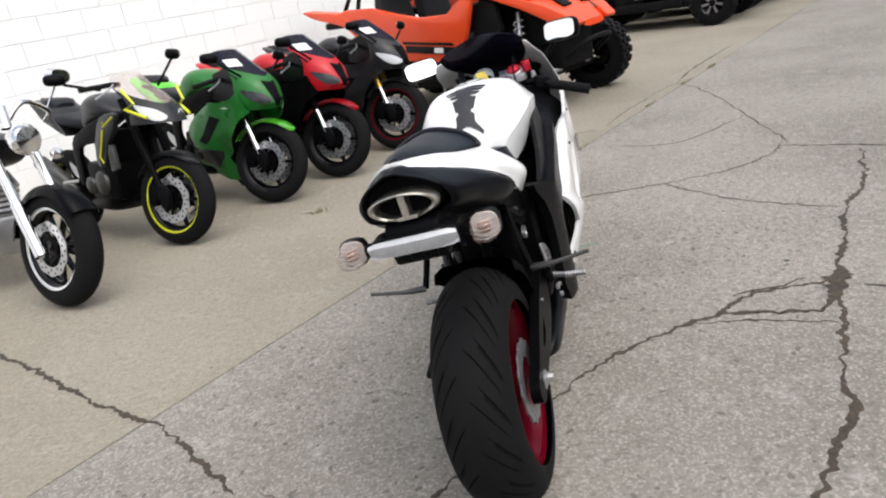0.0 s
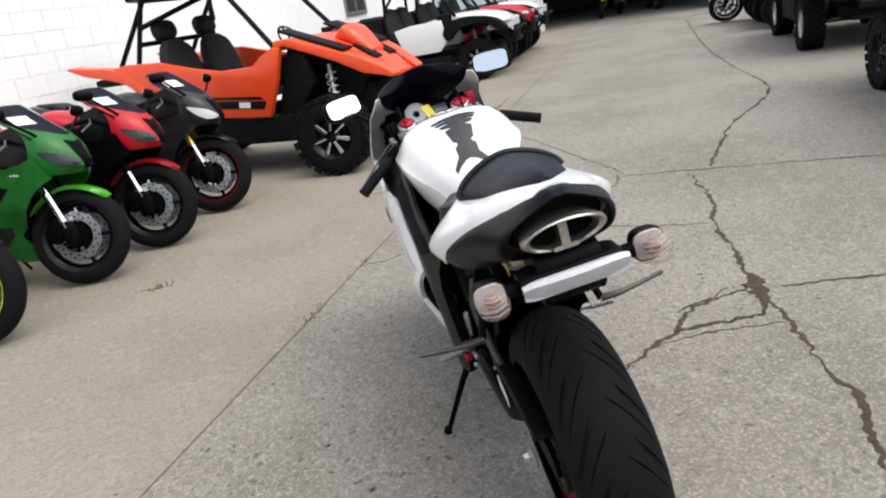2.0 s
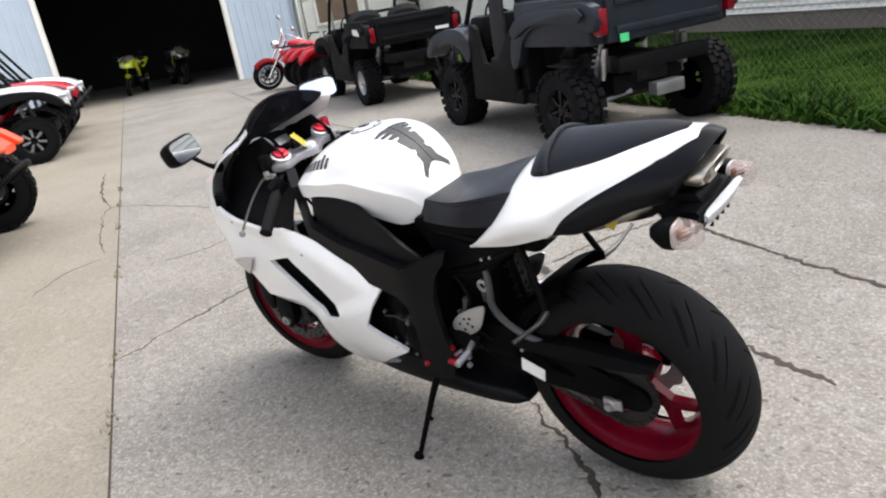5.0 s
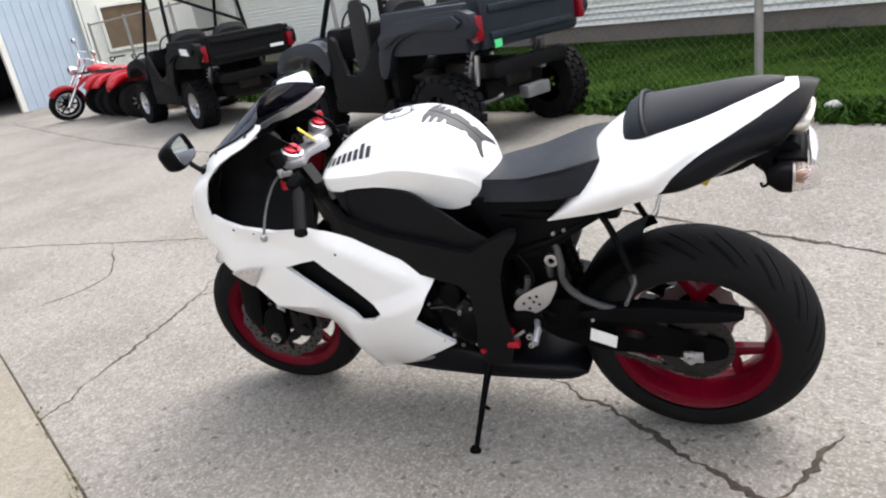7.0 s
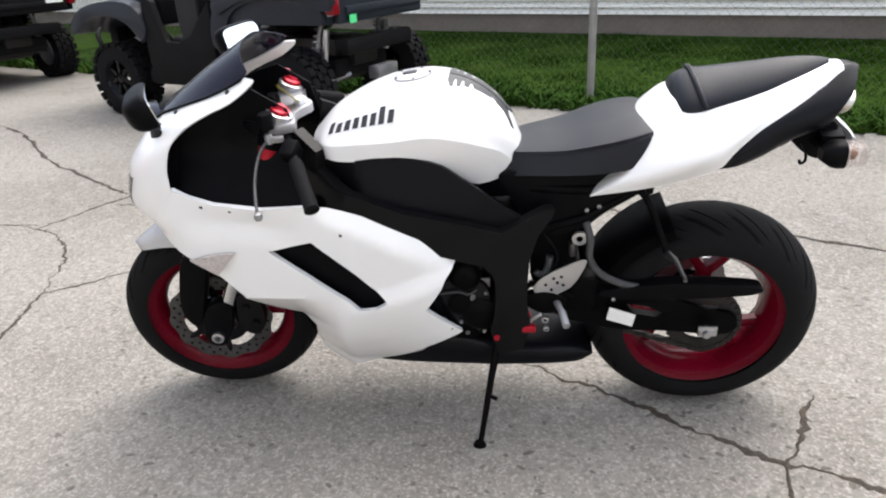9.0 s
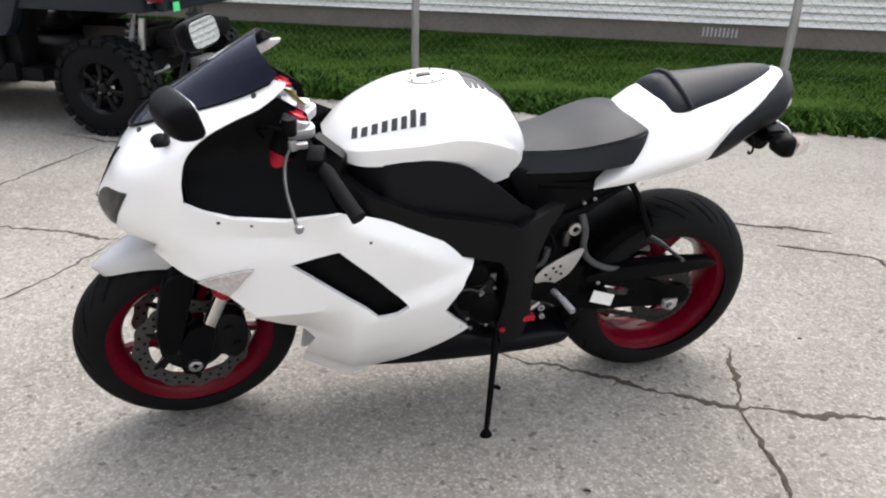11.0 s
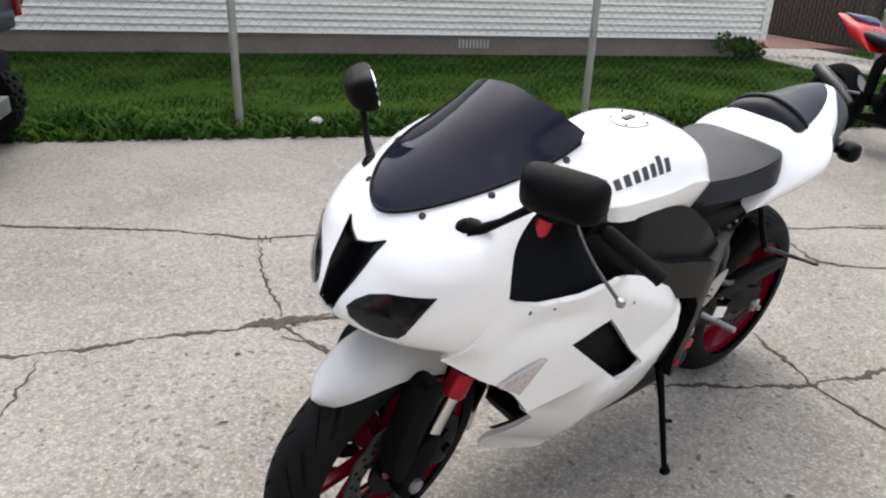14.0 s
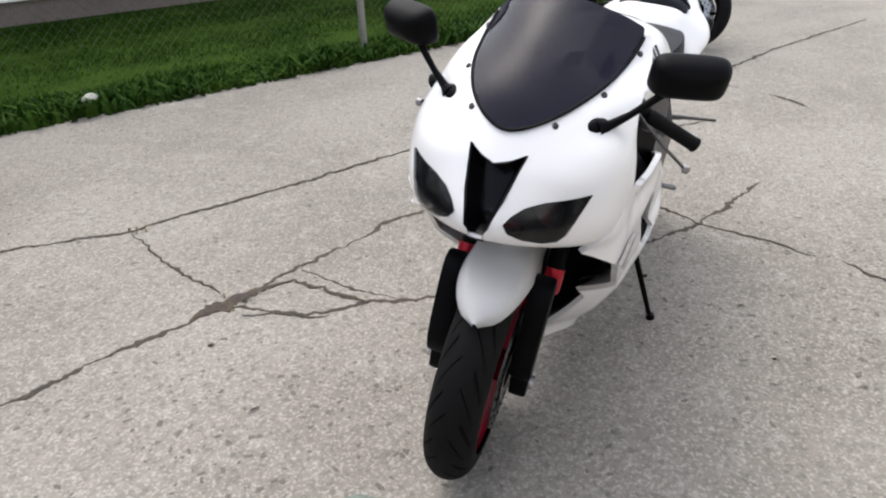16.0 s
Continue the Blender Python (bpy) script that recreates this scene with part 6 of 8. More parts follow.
def sport_bike(front, heading, steer, body, label, lean=8, rim_mat=None, stripe=None, fork=None, tail=None, side=None, lower=None, fender=None, group="motorcycles by the wall", card=True, naked=False, lamp=None, badge=None, band=None, tank=None, seat=None):
    """A parked sport motorcycle whose front tyre stands at front."""
    a = radians(heading)
    rim_mat, fork = rim_mat or GLOSSBLACK, fork or FRAMEBLACK
    origin = (front[0] - 1.39 * math.cos(a), front[1] - 1.39 * math.sin(a), 0)
    b = thing("motorcycle", pose(*origin, 0, 0, heading) @ pose(0, 0, 0, -lean, 0, 0), label, "motorcycle", group)
    turn = Matrix.Translation((1.39, 0, 0.298)) @ pose(0, 0, 0, 0, -24, 0) @ pose(0, 0, 0, 0, 0, steer) @ pose(0, 0, 0, 0, 24, 0)
    simple_wheel("front_wheel", b, turn, 0.298, 0.08, 0.06, rim_mat, 0.216, 5, 2, stripe)
    simple_wheel("rear_wheel", b, Matrix.Translation((0, 0, 0.312)), 0.312, 0.095, 0.085, rim_mat, 0.216, 5, 1, stripe)
    ft = turn @ Matrix.Translation((-1.39, 0, -0.298))
    flip = lambda bm, s: bm if s > 0 else mirrored(bm)
    for s in (1, -1):
        leg = part("fork_leg", move(tube([(1.085, 0.1 * s, 0.95), (1.28, 0.1 * s, 0.53)], 0.027, 12), ft), fork, b)
        part("fork_tube", move(tube([(1.27, 0.1 * s, 0.55), (1.36, 0.1 * s, 0.355)], 0.021, 12), ft), FRAMEBLACK if naked else CHROME, leg)
        part("fork_foot", move(plate(curve2([(1.33, 0.39), (1.385, 0.385), (1.42, 0.33), (1.42, 0.26), (1.385, 0.24), (1.34, 0.31)], 3), 0.08 * s, 0.12 * s, 0.006), ft), BLACK, leg)
        part("caliper", move(plate(curve2([(1.245, 0.385), (1.295, 0.41), (1.325, 0.36), (1.315, 0.28), (1.275, 0.255), (1.245, 0.30)], 3), 0.05 * s, 0.105 * s, 0.008), ft), FRAMEBLACK, leg)
        hz = 0.14 if naked else 0.0
        bar = part("handlebar", move(tube([(1.085, 0.10 * s, 0.905 + hz), (1.07, 0.16 * s, 0.90 + hz), (1.0, 0.34 * s, 0.83 + hz * 1.2)], 0.0165, 10), ft), RUBBER, b)
        part("lever", move(tube([(1.10, 0.165 * s, 0.90 + hz), (1.14, 0.24 * s, 0.86 + hz), (1.12, 0.33 * s, 0.80 + hz)], 0.006, 6), ft), ALLOY, bar)
        root = nose_row(0.002)(0.62 * s, 0.925)
        tip = Vector((1.30, 0.275 * s, 1.03)) if not naked else (Vector((1.10, 0.32, 1.20)) if s > 0 else Vector((1.02, -0.40, 1.08)))
        if naked:
            root = Vector((1.07, 0.20 * s, 1.03))
        rot = Matrix.Translation(tip + Vector((-0.01, 0.04 * s, 0.03))) @ pose(0, 0, 0, 0, 8, 20 * s)
        mi = part("mirror", join(tube([root, root.lerp(tip, 0.5), tip], 0.009, 8), move(loft([(-0.035, -0.034, 0.034, 0.062), (-0.02, -0.036, 0.036, 0.066), (0.005, -0.026, 0.026, 0.05), (0.018, -0.01, 0.01, 0.02)], 8, 16, 3, 3), rot)), BLACK, b)
        part("mirror_glass", move(loft([(-0.036, -0.032, 0.032, 0.064), (-0.032, -0.033, 0.033, 0.065)], 1, 16, 3, 3), rot), MIRROR, mi)
        part("frame_spar", plate(curve2([(1.02, 0.88), (1.0, 0.76), (0.75, 0.69), (0.54, 0.65), (0.52, 0.42), (0.44, 0.42), (0.44, 0.69), (0.6, 0.78), (0.8, 0.84)], 3), 0.13 * s, 0.16 * s, 0.008), FRAMEBLACK, b)
        pg = part("footpeg", tube([(0.40, 0.15 * s, 0.42), (0.38, 0.25 * s, 0.42)], 0.012, 8), ALLOY, b)
        part("heel_plate", plate(curve2([(0.462, 0.468), (0.425, 0.440), (0.355, 0.487), (0.336, 0.558), (0.44, 0.502)], 3), 0.15 * s, 0.156 * s), ALLOY, pg)
        if not naked:
            sf = part("side_fairing", flip(shell(FAIR, row_depth, -0.005, 0.05), s), side or body, b)
            part("vent", flip(shell(WINDOW, lambda x, z: row_depth(x, z) + 0.005, -0.005, 0.06), s), FRAMEBLACK, sf)
            if band:
                part("side_band", flip(shell(curve2([(1.38, 0.72), (1.25, 0.745), (1.05, 0.735), (0.88, 0.70), (0.70, 0.612), (0.69, 0.575), (0.86, 0.585), (1.08, 0.635), (1.30, 0.645)], 3), lambda x, z: row_depth(x, z) + 0.006, -0.006, 0.05), s), band, sf)
                part("upper_panel", flip(shell(curve2([(1.33, 0.81), (1.20, 0.775), (1.0, 0.765), (0.80, 0.70), (0.66, 0.64), (0.72, 0.72), (0.86, 0.80), (1.02, 0.85), (1.2, 0.86)], 3), lambda x, z: 0.175, -0.01, 0.06), s), body, sf)
            if lower:
                part("lower_panel", flip(shell([(0.70, 0.41), (0.655, 0.362), (0.745, 0.341), (0.835, 0.320), (0.952, 0.271), (1.030, 0.346), (1.044, 0.405), (0.90, 0.42)], lambda x, z: row_depth(x, z) + 0.005, -0.006, 0.05), s), lower, sf)
            if badge:
                for k in range(5):
                    x0 = 1.24 - 0.026 * k if s > 0 else 1.12 + 0.026 * k
                    part("badge_bar", flip(shell([(x0, 0.705), (x0 - 0.018, 0.702), (x0 - 0.016, 0.730 + 0.008 * (k == 0)), (x0 - 0.002, 0.735)], lambda x, z: row_depth(x, z) + 0.002, -0.002, 0.05), s), badge, sf)
        else:
            sh = part("shroud", plate(curve2([(1.14, 0.88), (0.95, 0.86), (0.84, 0.72), (0.80, 0.56), (0.90, 0.54), (0.98, 0.68), (1.10, 0.78)], 3), 0.15 * s, 0.19 * s, 0.014), body, b)
            for q in ([(1.12, 0.86), (0.98, 0.80), (0.99, 0.83)], [(0.97, 0.78), (0.87, 0.60), (0.90, 0.56)]):
                part("accent_line", tube([(x, 0.191 * s, z) for x, z in q], 0.007, 6), stripe, sh)
            part("radiator_cover", plate([(1.02, 0.68), (0.94, 0.68), (0.96, 0.50), (1.04, 0.52)], 0.15 * s, 0.18 * s, 0.008), DISC, b)
            for q in ([(1.30, 1.02), (1.38, 0.93), (1.30, 0.90), (1.46, 0.84)],):
                part("accent_line", tube([Vector((x, 0.0, z)) + Vector((0, s * (0.20 - 0.28 * max(0, x - 1.28)), 0)) for x, z in q], 0.010, 6), stripe, sh)
    fd = bmesh.new()
    loops = []
    for k in range(19):
        f = k / 18
        q = radians(-60 + 102 * f)
        wid = 0.078 * math.sqrt(max(0.03, 1 - max(0, (f - 0.7) / 0.3) ** 2.2))
        loops.append([((0.322 - 0.035 * abs(v) ** 2.5) * math.sin(q), wid * math.sin(v * 1.4), (0.322 - 0.035 * abs(v) ** 2.5) * math.cos(q)) for v in np.linspace(-1, 1, 9)])
    rings(fd, loops, closed=False, caps=False)
    bmesh.ops.solidify(fd, geom=fd.faces[:], thickness=0.004)
    part("front_fender", move(fd, turn), fender or body, b)
    part("fuel_tank", loft(TANK, 20, 26, 2.5, 3.2), tank or body, b)
    part("rider_seat", loft([(0.150, 0.825, 0.870, 0.09), (0.180, 0.815, 0.895, 0.132), (0.25, 0.803, 0.903, 0.148), (0.33, 0.790, 0.888, 0.142), (0.50, 0.775, 0.855, 0.092), (0.54, 0.775, 0.858, 0.075)], 14, 20, 3, 3), SEAT, b)
    part("tail_fairing", loft(TAIL, 18, 24, 2.6, 2.6), tail or body, b)
    part("pillion_seat", loft([(0.140, 0.920, 0.972, 0.058), (0.08, 0.928, 1.007, 0.103), (-0.02, 0.962, 1.016, 0.094), (-0.165, 1.012, 1.022, 0.040)], 12, 20, 3, 3), seat or SEAT, b)
    S8 = [i / 8 for i in range(-8, 9)]
    zlow = 0.80 if naked else 0.690
    nf = part("nose_fairing", patch([(s, zlow) for s in S8] + [(1, 1.072)] + [(s, row_edge(s)) for s in reversed(S8)] + [(-1, 1.072)], nose_row(), -0.004, (0.125, 0.04)), body, b)
    part("windscreen", patch([(s, row_edge(s) - 0.006) for s in S8] + [(s, 1.129 - 0.02 * abs(s) ** 3) for s in reversed(S8)], nose_row(0.004), -0.003, (0.125, 0.04)), CLEAR if naked else SMOKE, b)
    part("inner_fairing", patch([(s, zlow + 0.01) for s in S8] + [(s, 0.90) for s in reversed(S8)], nose_row(-0.02), -0.003, (0.2, 0.05)), BLACK, b)
    for s in (1, -1):
        hl = curve2([(0.14, 0.752), (0.32, 0.795), (0.55, 0.818), (0.80, 0.832), (0.66, 0.775), (0.46, 0.735), (0.26, 0.728)], 3)
        if naked:
            hl = [(x, z + 0.085) for x, z in hl]
        part("headlight", patch([(s * x, z) for x, z in hl], nose_row(0.004), -0.006, (0.1, 0.03)), lamp or LENS, nf)
    if not naked:
        part("air_intake", patch([(-0.2, 0.885), (0, 0.870), (0.2, 0.885), (0.12, 0.77), (0.07, 0.712), (-0.07, 0.712), (-0.12, 0.77)], nose_row(0.004), -0.006, (0.1, 0.03)), FRAMEBLACK, nf)
        for s in (1, -1):
            cock = shell([(1.375, 0.79), (1.335, 0.92), (1.20, 0.995), (1.06, 0.96), (1.03, 0.78), (1.25, 0.755)], lambda x, z: 0.150 + 0.03 * (1.0 - z), -0.004, 0.1)
            part("cockpit_panel", flip(cock, s), GLOSSBLACK, b)
    if card:
        part("price_card", patch([(-0.62, 1.0), (-0.28, 1.0), (-0.28, 1.055), (-0.62, 1.055)], nose_row(0.010), -0.001, (0.1, 0.05)), PAPER, nf, "white card on the screen", False)
    part("engine", join(box(0.58, 0.98, -0.16, 0.16, 0.30, 0.56, 0.03), box(0.70, 0.94, -0.14, 0.14, 0.5, 0.76, 0.03)), FRAMEBLACK, b)
    for x, z, r in ((0.78, 0.42, 0.085), (0.62, 0.40, 0.06)):
        for s in (1, -1):
            part("engine_cover", move(lathe([(0.0005, 0.03), (r * 0.6, 0.03), (r * 0.92, 0.018), (r, 0.0), (r, -0.02)], 20, "y"), Matrix.Translation((x, 0.16 * s, z)) @ Matrix.Diagonal((1, s, 1, 1))), DISC if naked else FRAMEBLACK, b)
    part("belly_pan", loft([(0.30, 0.226, 0.240, 0.03), (0.36, 0.210, 0.262, 0.085), (0.66, 0.202, 0.332, 0.150), (0.84, 0.212, 0.330, 0.150), (1.0, 0.275, 0.325, 0.09)], 10, 16, 4, 3), FRAMEBLACK, b)
    part("swingarm", join(*[plate([(0.42, 0.46), (0.0, 0.36), (-0.06, 0.30), (0.0, 0.27), (0.40, 0.36)], 0.1 * s, 0.125 * s, 0.006) for s in (1, -1)]), FRAMEBLACK, b)
    part("exhaust", tube([(0.35, -0.14, 0.33), (0.20, -0.15, 0.42), (-0.12, -0.16, 0.55)], [0.025, 0.05, 0.055], 16), DISC, b)
    part("kickstand", tube([(0.55, 0.14, 0.30), (0.61, 0.29, 0.045)], 0.011, 8), FRAMEBLACK, b)
    return b


HB = -40.0
sport_bike((-1.68, 4.49), HB, 16, CHARCOAL, "charcoal naked motorcycle with neon yellow rim stripes", stripe=LINE, naked=True, card=False, lamp=WHITELENS, fork=FRAMEBLACK)
sport_bike((-1.16, 5.13), HB, 20, GREEN, "dark green sport motorcycle with a lime front mudguard", fender=LIME, tail=LIME, fork=CHROME, badge=PAPER, lower=CHARCOAL)
sport_bike((-0.70, 5.54), HB, 18, CANDY, "red sport motorcycle parked by the white wall", fender=CANDY, side=FRAMEBLACK, fork=FRAMEBLACK)
sport_bike((-0.21, 6.17), HB, 20, CHARCOAL, "black sport motorcycle with gold fork tubes", fork=GOLD, rim_mat=FRAMEBLACK, lamp=WHITELENS, stripe=REDRIM)
sport_bike((-0.58, -2.04), 139.6, 14, CANDY, "red and white sport motorcycle beside the lawn", group="motorcycle across the yard", fork=FRAMEBLACK, rim_mat=FRAMEBLACK, band=WHITE, side=FRAMEBLACK, lamp=WHITELENS, fender=FRAMEBLACK, seat=BLUE)


def cruiser(front, heading, steer, label, body, group):
    """A chromed cruiser motorcycle."""
    a = radians(heading)
    b = thing("cruiser_motorcycle", pose(front[0] - 1.62 * math.cos(a), front[1] - 1.62 * math.sin(a), 0, 0, 0, heading) @ pose(0, 0, 0, -8, 0, 0), label, "motorcycle", group)
    turn = Matrix.Translation((1.62, 0, 0.33)) @ pose(0, 0, 0, 0, -32, 0) @ pose(0, 0, 0, 0, 0, steer) @ pose(0, 0, 0, 0, 32, 0)
    ft = turn @ Matrix.Translation((-1.62, 0, -0.33))
    for nm, m, n in (("front_wheel", turn, 9), ("rear_wheel", Matrix.Translation((0, 0, 0.33)), 9)):
        simple_wheel(nm, b, m, 0.33, 0.085, 0.068, GLOSSBLACK, 0.225, n, 1, WHITE, wide=0.011)
    for s in (1, -1):
        leg = part("fork_leg", move(tube([(1.15, 0.12 * s, 1.0), (1.50, 0.12 * s, 0.50)], 0.027, 12), ft), CHROME, b, "chrome fork leg")
        part("fork_slider", move(tube([(1.45, 0.12 * s, 0.57), (1.64, 0.12 * s, 0.30)], 0.034, 12), ft), CHROME, leg)
        part("indicator", move(lathe([(0.0005, 0.04), (0.03, 0.03), (0.035, 0), (0.02, -0.03), (0.0005, -0.035)], 16, "x"), ft @ Matrix.Translation((1.33, 0.2 * s, 0.84))), CHROME, b)
        part("handlebar", move(tube(curve2([(1.12, 0.06 * s, 1.02), (1.12, 0.16 * s, 1.14), (1.0, 0.38 * s, 1.10), (0.86, 0.44 * s, 1.04)], 4, False), 0.014, 10), ft), CHROME, b)
        part("mirror", move(join(tube([(1.02, 0.36 * s, 1.10), (1.05, 0.42 * s, 1.28)], 0.007, 8), move(loft([(-0.02, -0.05, 0.05, 0.08), (0.02, -0.04, 0.04, 0.06)], 4, 16), Matrix.Translation((1.05, 0.44 * s, 1.31)))), ft), CHROME, b)
        part("exhaust", tube([(0.9, -0.14, 0.45 + 0.1 * s), (0.7, -0.18, 0.32 + 0.03 * s), (-0.15, -0.2, 0.32 + 0.06 * s)], 0.04, 14), CHROME, b)
    part("headlight", move(lathe([(0.0005, 0.07), (0.07, 0.06), (0.088, 0.03), (0.085, 0.0), (0.05, -0.09), (0.0005, -0.11)], 28, "x"), ft @ Matrix.Translation((1.36, 0, 0.92))), CHROME, b, "round chrome headlamp")
    fd = bmesh.new()
    loops = []
    for k in range(25):
        q = radians(-85 + 135 * k / 24)
        loops.append([((0.352 - 0.06 * abs(v) ** 3) * math.sin(q), 0.085 * math.sin(v * 1.45), (0.352 - 0.06 * abs(v) ** 3) * math.cos(q)) for v in np.linspace(-1, 1, 9)])
    rings(fd, loops, closed=False, caps=False)
    bmesh.ops.solidify(fd, geom=fd.faces[:], thickness=0.004)
    part("front_fender", move(fd, turn), body, b)
    part("rear_fender", move(loft([(-0.38, 0.42, 0.55, 0.06), (-0.25, 0.55, 0.68, 0.09), (0.0, 0.62, 0.74, 0.10), (0.25, 0.58, 0.68, 0.09)], 12, 18, 2.4, 4), Matrix.Identity(4)), body, b)
    part("fuel_tank", loft([(0.55, 0.74, 0.80, 0.05), (0.65, 0.72, 0.88, 0.12), (0.85, 0.74, 0.95, 0.17), (1.0, 0.78, 0.95, 0.14), (1.1, 0.86, 0.92, 0.05)], 16, 24, 2.3, 3), body, b)
    part("seat", loft([(-0.1, 0.74, 0.84, 0.11), (0.1, 0.70, 0.80, 0.15), (0.3, 0.66, 0.74, 0.16), (0.55, 0.68, 0.78, 0.09)], 14, 20, 3, 3), SEAT, b)
    eng = part("engine", box(0.45, 0.95, -0.13, 0.13, 0.22, 0.46, 0.03), ALLOY, b, "bright V-twin engine case")
    for t in (-26, 26):
        cyl = Matrix.Translation((0.72, 0, 0.44)) @ pose(0, 0, 0, 0, t, 0)
        part("cylinder", move(box(-0.07, 0.07, -0.07, 0.07, 0.0, 0.27, 0.01), cyl), DISC, eng)
        for i in range(7):
            part("cooling_fin", move(box(-0.09, 0.09, -0.09, 0.09, 0.04 * i, 0.025 + 0.04 * i, 0.004), cyl), ALLOY, eng)
    part("windshield_post", tube([(1.22, 0, 0.98), (1.18, 0, 1.1)], 0.03, 12), CHROME, b)
    part("kickstand", tube([(0.6, 0.14, 0.25), (0.68, 0.3, 0.045)], 0.012, 8), FRAMEBLACK, b)
    return b


cruiser((-2.10, 3.70), HB - 4, 14, "black and chrome cruiser motorcycle with whitewall stripes", GLOSSBLACK, "motorcycles by the wall")
cruiser((10.5, 11.3), 128, 18, "red and chrome cruiser motorcycle by the garage", CANDY, "vehicles by the garage")


# ---- side-by-side vehicles ----
def casing(radius, half, seg=56):
    """The smooth carcass of an off-road tyre."""
    return lathe([(radius - 0.15, -half * 0.9), (radius - 0.06, -half), (radius - 0.025, -half * 0.85), (radius - 0.018, 0), (radius - 0.025, half * 0.85), (radius - 0.06, half), (radius - 0.15, half * 0.9)], seg)


def lugs(radius, half):
    """Staggered tread lugs of an off-road tyre."""
    bm = bmesh.new()
    n = 22
    for i in range(n):
        for j, (y0, y1) in enumerate(((-1.04, -0.55), (-0.42, 0.05), (0.1, 0.46), (0.55, 1.04))):
            q = 2 * math.pi * (i + (0.5 if j % 2 else 0)) / n
            b = box(-0.032, 0.032, y0 * half, y1 * half, radius - 0.035, radius, 0.0)
            me = bpy.data.meshes.new("t")
            move(b, Matrix.Rotation(q, 4, "Y")).to_mesh(me)
            b.free()
            bm.from_mesh(me)
            bpy.data.meshes.remove(me)
    return bm


def off_wheel(parent, m, radius, half, rim_mat, face, out):
    w = part("wheel", move(lathe([(0.05, 0.02 * out), (radius * 0.38, 0.03 * out), (radius * 0.5, half * 0.75 * out), (radius * 0.56, half * 0.9 * out), (radius * 0.58, half * 0.86 * out), (radius * 0.54, -half * 0.8 * out)], 36), m), rim_mat, parent)
    part("tyre", move(casing(radius, half), m), RUBBER, w, "black off-road tyre")
    tagged(part("tread", move(lugs(radius, half), m), RUBBER, w, "chunky tread lugs", False), kind="stuff")
    for i in range(7):
        part("spoke", move(spoke(0.05, radius * 0.5, 0.012, 0.02, 0.01, i * 0.8976), m @ Matrix.Translation((0, half * 0.62 * out, 0))), face, w)
    part("hub_cap", move(lathe([(0.0005, half * 0.75 * out), (0.035, half * 0.72 * out), (0.05, half * 0.5 * out)], 20), m), rim_mat, w)
    return w


def spring(p, q, r=0.045, turns=7):
    p, q = Vector(p), Vector(q)
    d = q - p
    s = d.cross(Vector((1, 0, 0))).normalized()
    v = d.normalized().cross(s)
    return tube([p + d * (i / (turns * 10)) + r * (math.cos(i * 0.628) * s + math.sin(i * 0.628) * v) for i in range(turns * 10 + 1)], 0.008, 6)


def seat_set(b, x, z, ys, wide=0.24, head=True):
    for y in ys:
        st = part("seat", box(x - 0.22, x + 0.26, y - wide, y + wide, z, z + 0.14, 0.05, 3), FABRIC, b)
        part("backrest", move(loft([(-0.06, 0, 0.62, wide * 0.92), (0.0, 0, 0.68, wide), (0.06, 0.02, 0.64, wide * 0.9)], 8, 20, 3, 4), Matrix.Translation((x - 0.24, y, z + 0.08)) @ pose(0, 0, 0, 0, -14, 0)), FABRIC, st)
        if not head:
            continue
        part("headrest", move(loft([(-0.05, 0, 0.18, wide * 0.55), (0.0, 0, 0.20, wide * 0.62), (0.04, 0.02, 0.18, wide * 0.55)], 6, 16, 3, 3), Matrix.Translation((x - 0.42, y, z + 0.74)) @ pose(0, 0, 0, 0, -14, 0)), FABRIC, st)


def steering(b, x, y, z):
    w = part("steering_wheel", move(lathe([(0.165, -0.012), (0.178, 0), (0.165, 0.012), (0.152, 0)], 32, "x", True), Matrix.Translation((x, y, z)) @ pose(0, 0, 0, 0, -30, 0)), BLACK, b)
    part("steering_column", tube([(x, y, z), (x + 0.35, y, z - 0.2)], 0.02, 8), BLACK, w)
    for k in range(3):
        part("wheel_spoke", move(spoke(0.01, 0.16, 0.012, 0.012, 0.006, k * 2.0944), Matrix.Translation((x, y, z)) @ pose(0, 0, 0, 0, -30, 0) @ pose(0, 0, 0, 0, 0, 90)), BLACK, w)


def cage(b, pts, r=0.024, material=None):
    for p in pts:
        part("cage_bar", tube(curve2(p, 5, False) if len(p) > 2 else p, r, 10), material or UTVBLACK, b)


SPRINGW = mat("white_spring", (0.6, 0.6, 0.58), 0.4, vary=0.1)


def taper(bm):
    """Draw the front of a panel in towards the middle."""
    for v in bm.verts:
        v.co.y *= 1 - 0.55 * max(0, v.co.x - 1.95) / 0.9
    return bm


